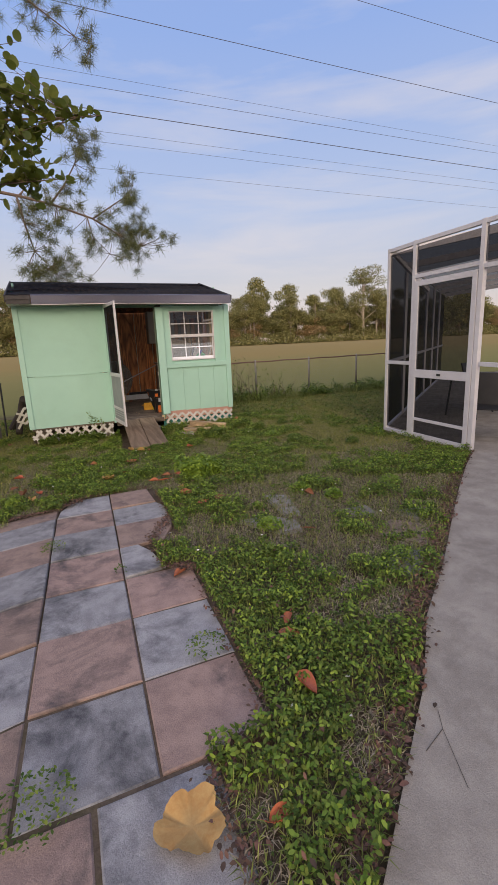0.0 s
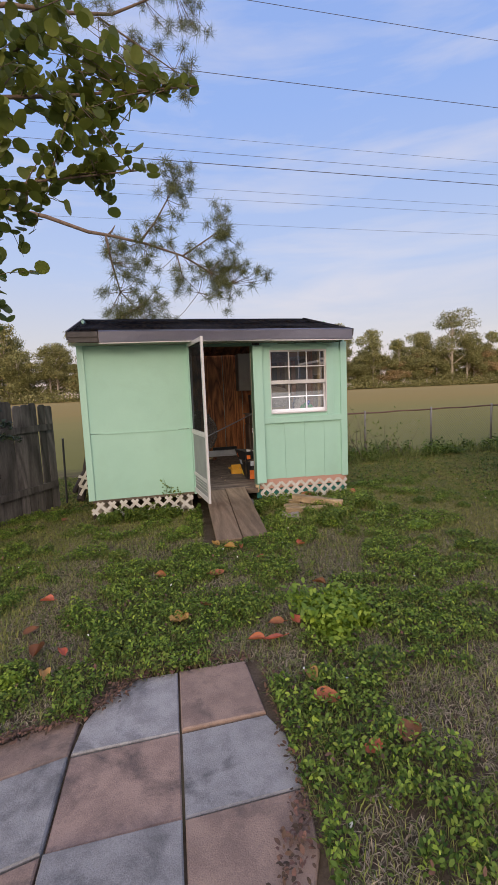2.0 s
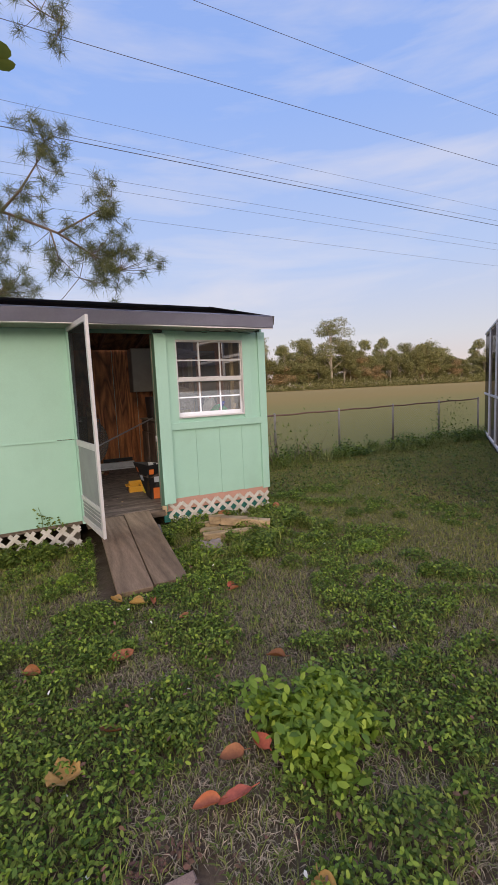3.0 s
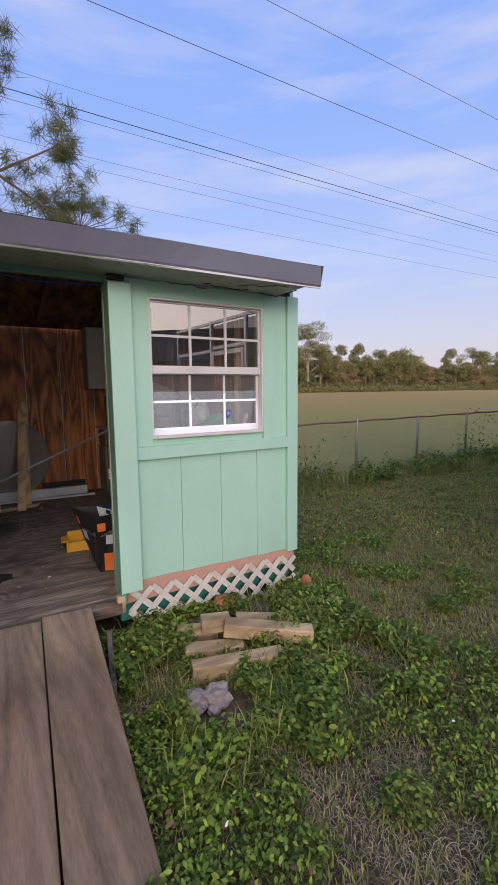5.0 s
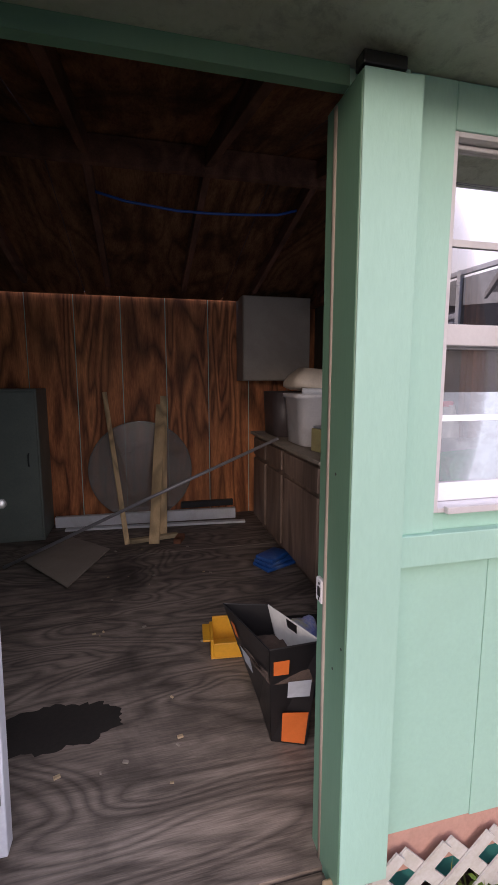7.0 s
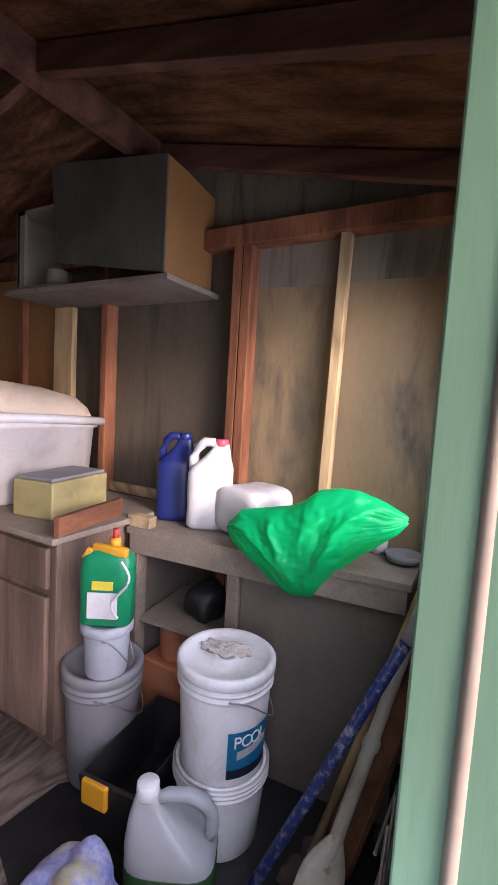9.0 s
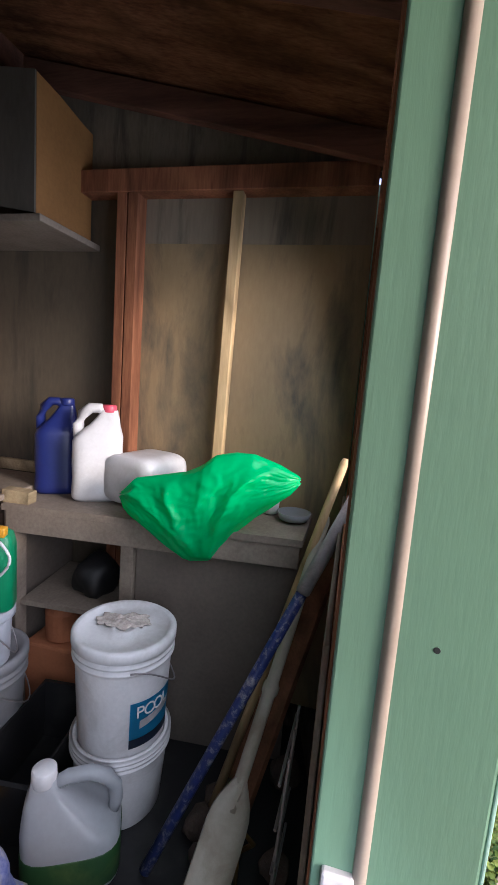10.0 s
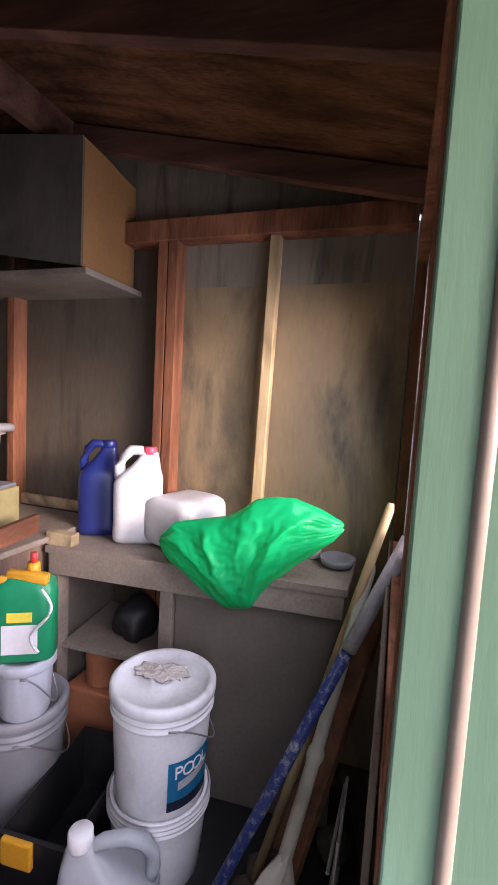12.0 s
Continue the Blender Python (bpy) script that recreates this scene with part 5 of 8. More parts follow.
for i, (x, y) in enumerate(LEAVES):
    tan = i in (5, 6, 22, 24)
    fallen_leaf(x, y, (0.105 if i % 3 else 0.135) * (0.85 if y > -2.3 else 1), TANLEAF if tan else DEADLEAF, "curled tan fallen leaf on the grass" if tan else "curled rust-brown fallen leaf on the grass", 100 + i)
fallen_leaf(-1.55, -7.14, 0.20, TANLEAF, "large crumpled golden fallen leaf on a paver", 77, 0.17)
fallen_leaf(-1.36, -3.18, 0.125, TANLEAF, "crumpled golden fallen leaf on the grass", 78, 0.15)
bm = B()
random.seed(3)
tube(bm, [(-0.55, -7.15, 0.158), (-0.60, -7.22, 0.16), (-0.70, -7.42, 0.158)], 0.001, 5)
tube(bm, [(-0.60, -7.22, 0.16), (-0.72, -7.26, 0.157)], 0.0012, 5)
solo("dry_twig", bm, VINE, "thin dry twig on the concrete walk", "twig")


# ---- lawn ----
def blocked(x, y):
    """Where paving, porch or shed leave no room for plants."""
    b = (y < -3.71) & (y > -9.5) & (x < -1.405 + 0.058 * (y + 3.59) + np.where(y < -6.9, 0.17, np.where((y < -5.03) & (y > -5.5), 0.24, 0.45))) & (x > -3.4)
    b &= ~((x < -1.80) & (y > -3.80 + 0.9 * (x + 1.80) * 0.3)) & ~((x < -1.86) & (y > -3.95)) & ~((x < -2.3) & (y > -4.15))
    edge = np.interp(x, [p[0] for p in walk_edge[::-1]], [p[1] for p in walk_edge[::-1]])
    b |= (y < edge + 0.02)
    lim = np.interp(x, [2.9, 10.1], [-2.7, 3.0])
    b |= (x > 2.86) & (y < lim)
    b |= (x > XL) & (x < XR + 0.02) & (y > -0.01) & (y < 3.5)
    b |= ((x - 0.22) / 0.17) ** 2 + ((y + 0.98) / 0.17) ** 2 < 1
    b |= (x > -0.80 + 0.12 * y) & (x < -0.16 + 0.11 * y) & (y < 0) & (y > -1.6)
    return b


def field_noise(x, y, s, seed):
    """Smooth value noise over the plan."""
    rng = np.random.RandomState(seed)
    t = rng.rand(128, 128)
    u, v = x * s + 40, y * s + 40
    i, j = np.floor(u).astype(int), np.floor(v).astype(int)
    f, g = u - i, v - j
    f, g = f * f * (3 - 2 * f), g * g * (3 - 2 * g)
    i, j = i % 127, j % 127
    return (t[i, j] * (1 - f) + t[i + 1, j] * f) * (1 - g) + (t[i, j + 1] * (1 - f) + t[i + 1, j + 1] * f) * g


def lawn_z(y):
    return 0.03 + 0.10 * np.clip((-y - 0.3) / 3.5, 0, 1.1)


def patchiness(x, y):
    return 0.45 * field_noise(x, y, 1.7, 7) + 0.55 * field_noise(x, y, 4.6, 8)


def blades(name, n, area, h, w, material, want, seed, label, lie=0.3):
    rng = np.random.RandomState(seed)
    x = rng.uniform(area[0], area[1], n)
    y = rng.uniform(area[2], area[3], n)
    keep = ~blocked(x, y) & want(x, y, rng)
    x, y = x[keep], y[keep]
    n = len(x)
    z = lawn_z(y) - 0.005
    a = rng.uniform(0, 2 * np.pi, n)
    lean = rng.uniform(lie, 1.35 + 0.2 * (lie > 1), n)
    hh = h * rng.uniform(0.5, 1.3, n)
    ww = w * rng.uniform(0.7, 1.3, n)
    ca, sa = np.cos(a), np.sin(a)
    tipx, tipy = x + ca * hh * np.sin(lean), y + sa * hh * np.sin(lean)
    mx, my = x + ca * hh * 0.35 * np.sin(lean), y + sa * hh * 0.35 * np.sin(lean)
    v = np.empty((n, 4, 3), np.float32)
    v[:, 0] = np.stack([x, y, z], 1)
    v[:, 1] = np.stack([mx - sa * ww, my + ca * ww, z + hh * 0.6 * np.cos(lean * 0.6)], 1)
    v[:, 2] = np.stack([tipx, tipy, z + hh * np.cos(lean)], 1)
    v[:, 3] = np.stack([mx + sa * ww, my - ca * ww, z + hh * 0.6 * np.cos(lean * 0.6)], 1)
    me = quick(name, v, np.arange(4 * n), 4, material)
    return tagged(new(name, me), label, "grass", kind="stuff")


def leafage(name, n, area, size, height, material, want, seed, label):
    """Small weed leaves held at a height over the soil."""
    rng = np.random.RandomState(seed)
    x = rng.uniform(area[0], area[1], n)
    y = rng.uniform(area[2], area[3], n)
    keep = ~blocked(x, y) & want(x, y, rng)
    x, y = x[keep], y[keep]
    n = len(x)
    tuft = field_noise(x, y, 7.0, seed + 3)
    z = lawn_z(y) + height * (0.15 + 1.1 * tuft * rng.rand(n))
    return leaf_mesh(name, np.stack([x, y, z], 1), size, material, rng, label)


def leaf_mesh(name, pos, size, material, rng, label, flat=0.6, category="plant"):
    n = len(pos)
    a = rng.uniform(0, 2 * np.pi, n)
    t = rng.normal(0.25, flat * 0.6, n)
    r = rng.normal(0, flat * 0.6, n)
    s = size * rng.uniform(0.6, 1.35, n)
    d = np.stack([np.cos(a) * np.cos(t), np.sin(a) * np.cos(t), np.sin(t)], 1)
    side = np.stack([-np.sin(a) * np.cos(r), np.cos(a) * np.cos(r), np.sin(r)], 1)
    up = np.cross(d, side)
    v = np.empty((n, 6, 3), np.float32)
    s1 = s[:, None]
    v[:, 0] = pos - d * s1 * 0.5
    v[:, 1] = pos - d * s1 * 0.12 + side * s1 * 0.25 + up * s1 * 0.08
    v[:, 2] = pos + d * s1 * 0.28 + side * s1 * 0.19 + up * s1 * 0.04
    v[:, 3] = pos + d * s1 * 0.5 - up * s1 * 0.08
    v[:, 4] = pos + d * s1 * 0.28 - side * s1 * 0.19 + up * s1 * 0.04
    v[:, 5] = pos - d * s1 * 0.12 - side * s1 * 0.25 + up * s1 * 0.08
    me = quick(name, v, np.arange(6 * n), 6, material)
    return tagged(new(name, me), label, category, kind="stuff")


def mats(x, y):
    """How thick the weeds grow: 0 on worn thatch, 1 in the middle of a mat."""
    f = 0.34 * field_noise(x, y, 1.35, 7) + 0.40 * field_noise(x, y, 3.4, 8) + 0.26 * field_noise(x, y, 8.5, 9)
    f = f + 0.05 * np.exp(-((x + 0.55) ** 2 / 0.25 + (y + 6.6) ** 2 / 0.9)) + 0.10 * np.exp(-((x + 2.0) ** 2 / 0.4 + (y + 3.2) ** 2 / 0.15)) + 0.08 * np.exp(-((x - 0.3) ** 2 / 0.3 + (y + 3.9) ** 2 / 0.3))
    f = f + 0.03 * np.exp(-((x + 0.3) ** 2 / 0.3 + (y + 5.0) ** 2 / 0.8)) - 0.14 * np.exp(-((x + 0.70) ** 2 / 0.16 + (y + 3.55) ** 2 / 0.10)) - 0.06 * np.exp(-((x + 0.5) ** 2 / 0.8 + (y + 2.3) ** 2 / 0.4))
    return np.clip((f - 0.458) / 0.085, 0, 1)


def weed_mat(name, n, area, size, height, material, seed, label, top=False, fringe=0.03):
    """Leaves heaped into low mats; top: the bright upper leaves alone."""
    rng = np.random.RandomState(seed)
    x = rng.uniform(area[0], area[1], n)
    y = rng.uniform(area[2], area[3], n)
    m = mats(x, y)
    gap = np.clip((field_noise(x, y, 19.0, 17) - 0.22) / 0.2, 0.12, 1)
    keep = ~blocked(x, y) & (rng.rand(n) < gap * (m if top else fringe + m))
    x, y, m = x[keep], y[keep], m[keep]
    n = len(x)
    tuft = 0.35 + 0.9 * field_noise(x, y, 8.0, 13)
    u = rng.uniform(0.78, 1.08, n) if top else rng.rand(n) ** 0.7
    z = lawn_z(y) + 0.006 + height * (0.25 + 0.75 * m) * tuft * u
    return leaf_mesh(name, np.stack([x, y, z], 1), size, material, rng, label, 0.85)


some = lambda x, y, rng: rng.rand(len(x)) < 0.35 + 0.65 * (patchiness(x, y) > 0.42)
NEAR, MID = (-3.6, 3.2, -8.2, 0.6), (-4.5, 10.2, -3.5, 3.4)
# leaf colour by height, bright tips over dark, gives the evenly lit mats contrast
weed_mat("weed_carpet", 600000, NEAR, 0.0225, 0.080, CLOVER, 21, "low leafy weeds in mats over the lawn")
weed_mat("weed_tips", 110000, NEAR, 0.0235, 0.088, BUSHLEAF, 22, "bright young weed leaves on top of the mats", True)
leafage("far_weeds", 60000, MID, 0.045, 0.06, CLOVER, lambda x, y, rng: ((y > 0.4) | (x > 2.6)) & some(x, y, rng), 23, "low weeds on the far lawn")
blades("grass", 300000, NEAR, 0.068, 0.0020, BLADE, lambda x, y, rng: rng.rand(len(x)) < 0.50 + 0.35 * mats(x, y), 24, "short green lawn grass")
blades("dry_grass", 360000, NEAR, 0.05, 0.0019, STRAW, lambda x, y, rng: mats(x, y) < 0.6 + rng.normal(0, 0.2, len(x)), 25, "dry straw-coloured lawn grass and thatch", 1.05)
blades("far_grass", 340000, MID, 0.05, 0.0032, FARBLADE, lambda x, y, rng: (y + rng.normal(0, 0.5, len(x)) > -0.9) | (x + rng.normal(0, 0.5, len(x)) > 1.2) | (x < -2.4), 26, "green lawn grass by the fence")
blades("tall_grass", 5000, (1.4, 10.2, 2.2, 3.1), 0.28, 0.004, BLADE, lambda x, y, rng: patchiness(x, y) > 0.4, 27, "longer unmown grass along the chain-link fence")
leafage("fence_weeds", 16000, (1.4, 10.2, 2.35, 3.15), 0.06, 0.34, CLOVER, lambda x, y, rng: patchiness(x * 1.4, y) > 0.5, 28, "dark weeds along the chain-link fence")
leafage("skirt_weeds", 34000, (-0.16, 1.5, -1.5, 0.0), 0.034, 0.15, CLOVER, lambda x, y, rng: patchiness(x + 3, y + 1) > 0.49, 29, "green weeds growing round the lumber and lattice")
leafage("skirt_weeds", 6500, (-0.16, 1.5, -1.6, 0.0), 0.034, 0.18, BUSHLEAF, lambda x, y, rng: patchiness(x + 3, y + 1) > 0.50, 32, "bright young leaves on the weeds by the lumber")
blades("skirt_grass", 3500, (-0.16, 1.5, -1.5, 0.0), 0.16, 0.003, BLADE, lambda x, y, rng: patchiness(x + 3, y + 1) > 0.42, 33, "longer grass among the weeds by the lumber")
leafage("skirt_weeds", 9000, (-2.3, -0.85, -0.35, 0.02), 0.036, 0.17, CLOVER, lambda x, y, rng: patchiness(x * 2, y) > 0.5, 30, "green weeds growing up the lattice skirt")


def litter(name, n, line, spread, size, seed, label):
    """Crumbs of dead leaf and bark strewn along an edge."""
    rng = np.random.RandomState(seed)
    t = rng.uniform(0, len(line) - 1.001, n)
    i = t.astype(int)
    p = np.array(line)
    f = (t - i)[:, None]
    c = p[i] * (1 - f) + p[i + 1] * f + rng.normal(0, spread, (n, 2))
    z = lawn_z(c[:, 1]) + np.where(blocked(c[:, 0], c[:, 1]), 0.03, 0.018)
    return leaf_mesh(name, np.column_stack([c, z]), size, LITTER, rng, label, 0.5, "leaf litter")


def scattered(name, n, area, size, seed, label):
    """Crumbs of dead leaf lying about in the grass."""
    rng = np.random.RandomState(seed)
    x, y = rng.uniform(area[0], area[1], n), rng.uniform(area[2], area[3], n)
    k = ~blocked(x, y)
    x, y = x[k], y[k]
    return leaf_mesh(name, np.column_stack([x, y, lawn_z(y) + 0.015 + 0.06 * mats(x, y)]), size, LITTER, rng, label, 0.5, "leaf litter")


LITTER = mat("leaf_litter", (0.17, 0.10, 0.06), (0.08, 0.05, 0.033), 0.85, 20, 90, 0, island=0.5)
litter("leaf_litter", 5200, [(x - 0.03, y + 0.06) for x, y in walk_edge], 0.035, 0.028, 61, "brown leaf litter along the walk's edge")
litter("leaf_litter", 1500, [(-0.92, -3.78), (-1.0, -4.6), (-1.24, -5.0), (-1.24, -5.45), (-1.08, -5.6), (-1.15, -6.9), (-1.42, -7.0), (-1.44, -7.5)], 0.03, 0.024, 62, "brown leaf litter along the patio's edge")
litter("leaf_litter", 900, [(-2.3, -4.0), (-1.85, -3.90), (-1.62, -3.66), (-1.0, -3.64)], 0.03, 0.024, 63, "brown leaf litter along the patio's end")
scattered("leaf_crumbs", 4200, NEAR, 0.026, 64, "crumbs of dead brown leaf scattered through the lawn")
# seeds and small white flowers
FLOWER = mat("white_flower", (0.8, 0.8, 0.75), (0.7, 0.7, 0.6), 0.7, 20, 90, 0)
leafage("white_flowers", 420, (-3, 4, -8, 2), 0.020, 0.12, FLOWER, lambda x, y, rng: mats(x, y) > 0.3, 31, "tiny white weed flowers")


def clump(name, c, rad, h, n, size, material, seed, label):
    rng = np.random.RandomState(seed)
    a, r = rng.uniform(0, 6.283, n), rad * np.sqrt(rng.rand(n))
    x, y = c[0] + r * np.cos(a), c[1] + r * np.sin(a)
    top = h * np.clip(1 - (r / rad) ** 2, 0, 1) ** 0.5 + 0.02
    z = c[2] + top * (0.25 + 0.75 * rng.rand(n) ** 0.5)
    return leaf_mesh(name, np.stack([x, y, z], 1), size, material, rng, label)


rng = np.random.RandomState(41)
cs = np.stack([rng.normal(-0.35, 0.11, 26), rng.normal(-3.47, 0.11, 26), rng.uniform(0.15, 0.29, 26)], 1)
pos = np.concatenate([c + rng.normal(0, 0.045, (150, 3)) * np.array([1, 1, 0.8]) for c in cs])
pos[:, 2] = np.maximum(pos[:, 2], 0.13)
leaf_mesh("weed_bush", pos, 0.044, BUSHLEAF, rng, "lush bright green weed bush in the lawn", 0.8)
for k, (x, y, r) in enumerate(((-1.94, -4.81, 0.09), (-1.25, -6.37, 0.10), (-2.01, -6.87, 0.14), (-1.52, -5.41, 0.05))):
    clump("paver_weed", (x, y, PT), r, 0.045, int(15000 * r * r), 0.017, CLOVER, 50 + k, "small green weed growing in a paver joint")
for k in range(26):
    rng = np.random.RandomState(300 + k)
    x, y = rng.uniform(-2.6, 2.4), rng.uniform(-6.5, -0.8)
    if not blocked(np.array([x]), np.array([y]))[0] and (abs(x + 0.7) > 0.3 or abs(y + 3.5) > 0.3):
        clump("weed_tuft", (x, y, gz(x, y)), rng.uniform(0.07, 0.16), rng.uniform(0.06, 0.12), 480, 0.024, CLOVER if k % 3 else BUSHLEAF, 400 + k, "leafy green weed tuft in the lawn")
# vines on the chain-link fence
for k, (f, wd) in enumerate(((0.12, 0.35), (0.22, 0.5), (0.83, 0.35))):
    rng = np.random.RandomState(70 + k)
    n = 420
    p = np.array(CA + dirv * L * f)
    pos = np.stack([p[0] + rng.normal(0, wd, n), p[1] - 0.05 + rng.normal(0, 0.06, n), 0.05 + np.abs(rng.normal(0, 0.42, n)).clip(0, 1.1)], 1)
    leaf_mesh("fence_vine", pos, 0.055, CLOVER, rng, "sparse vine climbing the chain-link fence", 1.0)


def bramble(x, y, wide, high, n, seed):
    """Leafless dry stems tangled on the fence."""
    r = random.Random(seed)
    t = thing("dry_bramble", (x, y, 0.03), "leafless grey bramble tangled on the chain-link fence", "shrub", "fence brambles")
    for _ in range(n):
        p = Vector((x + r.uniform(-0.5, 0.5) * wide, y + r.uniform(-0.08, 0.08), 0.0))
        d = Vector((r.uniform(-0.5, 0.5), r.uniform(-0.1, 0.1), 1.0))
        pts = [p]
        for k in range(6):
            d = (d + Vector((r.uniform(-0.4, 0.4), r.uniform(-0.15, 0.15), -0.10))).normalized()
            pts.append(pts[-1] + d * high * r.uniform(0.12, 0.24))
        bm = B()
        tube(bm, pts, [0.007 - 0.0009 * k for k in range(7)], 5)
        part("stem", bm, DRYSTEM, t)
    return t


DRYSTEM = mat("dry_stem", (0.17, 0.125, 0.095), (0.10, 0.075, 0.06), 0.9, 12, 80, 0.2)
bramble(1.75, 2.62, 0.5, 1.0, 9, 5)
bramble(2.75, 2.70, 0.9, 1.1, 16, 6)
bramble(3.9, 2.78, 0.7, 0.7, 7, 7)


# ---- broad-leaved tree over the lawn ----
def reach(z):
    """How far the crown hangs out over the lawn at each height."""
    return float(np.interp(z, [1.8, 2.6, 3.3, 3.5, 4.0, 4.3, 4.8, 6.5, 8.0], [-2.85, -2.6, -2.35, -1.6, -1.6, -1.95, -1.85, -1.8, -2.3]))


gt = thing("broadleaf_tree", (-5.3, -1.8, 0.08), "tree with large round leathery green and yellowing leaves", "tree")
bm = B()
tube(bm, [(-5.3, -1.8, -0.05), (-5.25, -1.8, 0.8), (-5.1, -1.75, 1.8), (-5.0, -1.7, 3.0), (-4.7, -1.7, 4.6), (-4.5, -1.7, 6.4)], [0.17, 0.14, 0.12, 0.10, 0.07, 0.04], 12)
part("trunk", bm, BARK, gt, smooth=True)
BOUGHS = [[(-5.0, -1.7, 2.9), (-4.0, -1.65, 3.3), (-3.0, -1.6, 3.35), (-2.3, -1.6, 3.55), (-1.35, -1.58, 3.72)],
         [(-4.9, -1.7, 3.3), (-3.9, -1.6, 3.9), (-3.0, -1.6, 4.15), (-2.0, -1.55, 4.3), (-1.3, -1.55, 4.42), (-0.80, -1.53, 4.52)],
         [(-4.7, -1.7, 4.5), (-3.8, -1.6, 4.9), (-2.9, -1.6, 5.1), (-2.0, -1.6, 5.3)],
         [(-4.6, -1.7, 5.4), (-3.6, -1.8, 6.0), (-2.6, -1.9, 6.3), (-2.0, -1.9, 6.5)],
         [(-5.1, -1.7, 2.2), (-4.2, -1.5, 2.5), (-3.3, -1.4, 2.6), (-2.7, -1.4, 2.7)],
         [(-5.0, -1.7, 3.0), (-4.2, -2.2, 3.8), (-3.3, -2.5, 4.6), (-2.6, -2.6, 5.3)],
         [(-5.0, -1.7, 3.4), (-4.0, -1.1, 4.2), (-3.0, -0.8, 4.9), (-2.3, -0.8, 5.2)]]
rng = np.random.RandomState(9)
twigs = []
for li, l in enumerate(BOUGHS):
    bm = B()
    tube(bm, l, [0.030 - 0.024 * i / (len(l) - 1) for i in range(len(l))], 7)
    part("limb", bm, BARK, gt, smooth=True)
    P = [Vector(p) for p in l]
    for k in range(50):
        t = rng.uniform(0.15, 0.99) * (len(P) - 1)
        i = min(int(t), len(P) - 2)
        s = P[i].lerp(P[i + 1], t - i)
        e = s + Vector((rng.uniform(0.15, 0.6), rng.uniform(-0.45, 0.45), rng.uniform(-0.45, 0.5)))
        e.x = min(e.x, reach(e.z) - rng.uniform(0, 0.3))
        twigs.append((s, e, rng.randint(6, 11)))
tip = Vector((-0.78, -1.53, 4.53))
twigs += [(Vector((-1.3, -1.55, 4.36)), tip, 11), (Vector((-2.0, -1.6, 3.62)), Vector((-1.22, -1.58, 3.72)), 14), (Vector((-1.9, -1.55, 3.7)), Vector((-1.35, -1.5, 3.95)), 8),
          (Vector((-2.2, -1.6, 4.9)), Vector((-1.62, -1.6, 5.15)), 5), (Vector((-2.9, -1.4, 2.75)), Vector((-2.35, -1.4, 2.85)), 7), (Vector((-2.1, -1.6, 4.2)), Vector((-1.75, -1.6, 4.0)), 5)]
bm = B()
for s, e, n in twigs:
    tube(bm, [s, s.lerp(e, 0.5) + Vector((0, 0, 0.03)), e], [0.006, 0.004, 0.002], 5, False)
tagged(part("twigs", bm, BARK, gt, smooth=True), kind="stuff")
verts, loops = [], []
base = 0
for s, e, n in twigs:
    d = (e - s).normalized()
    for k in range(n):
        t = (k + 0.6) / n
        c = s.lerp(e, t) + Vector((0, 0, 0.03 * math.sin(math.pi * t)))
        sd_ = 1 if k % 2 else -1
        u = (d * 0.35 + Vector((rng.normal(0, 0.35), sd_ * 0.45 + rng.normal(0, 0.3), rng.normal(0.35, 0.45)))).normalized()
        v = u.cross(Vector((rng.normal(0, 0.6), rng.normal(0, 0.6), 1))).normalized()
        w = u.cross(v)
        r = rng.uniform(0.044, 0.070)
        c = c + u * r * 0.95
        verts.append(c)
        for q in range(10):
            a = 2 * math.pi * q / 10
            verts.append(c + u * (r * math.cos(a)) + v * (r * math.sin(a)) + w * (0.18 * r * math.cos(2 * a) + 0.22 * r * abs(math.sin(a))))
        for q in range(10):
            loops += [base, base + 1 + q, base + 1 + (q + 1) % 10]
        base += 11
me = quick("crown", [tuple(v) for v in verts], loops, 3, GRAPE)
child(new("crown", me), gt)

# dark low conifer sprays at the fence
random.seed(8)
sh = thing("dark_shrub", (-4.3, -0.6, 0.06), "dark feathery evergreen shrub beside the board fence", "shrub")
bm = B()
tube(bm, [(-4.3, -0.6, 0), (-4.2, -0.6, 1.2), (-4.1, -0.6, 2.6)], [0.05, 0.04, 0.015], 8)
part("stem", bm, BARK, sh, smooth=True)
rng = np.random.RandomState(19)
n = 5200
f = rng.rand(n)
lay = rng.randint(0, 9, n)
pos = np.stack([-4.2 + 1.35 * f * (1 - lay / 14), -0.6 + rng.normal(0, 0.16, n) * (1.2 - f), 1.2 + 0.17 * lay + 0.10 * np.sin(3 * f) + rng.normal(0, 0.022, n)], 1)
ob = leaf_mesh("spray", pos, 0.055, CLOVER, rng, "dark feathery foliage", 0.5)
DARKSPRAY = mat("dark_conifer", (0.025, 0.045, 0.02), (0.035, 0.055, 0.025), 0.7, 3, 30, 0, island=0.3)
ob.data.materials[0] = DARKSPRAY
for k in ("category", "kind"):
    del ob[k]
child(ob, sh)


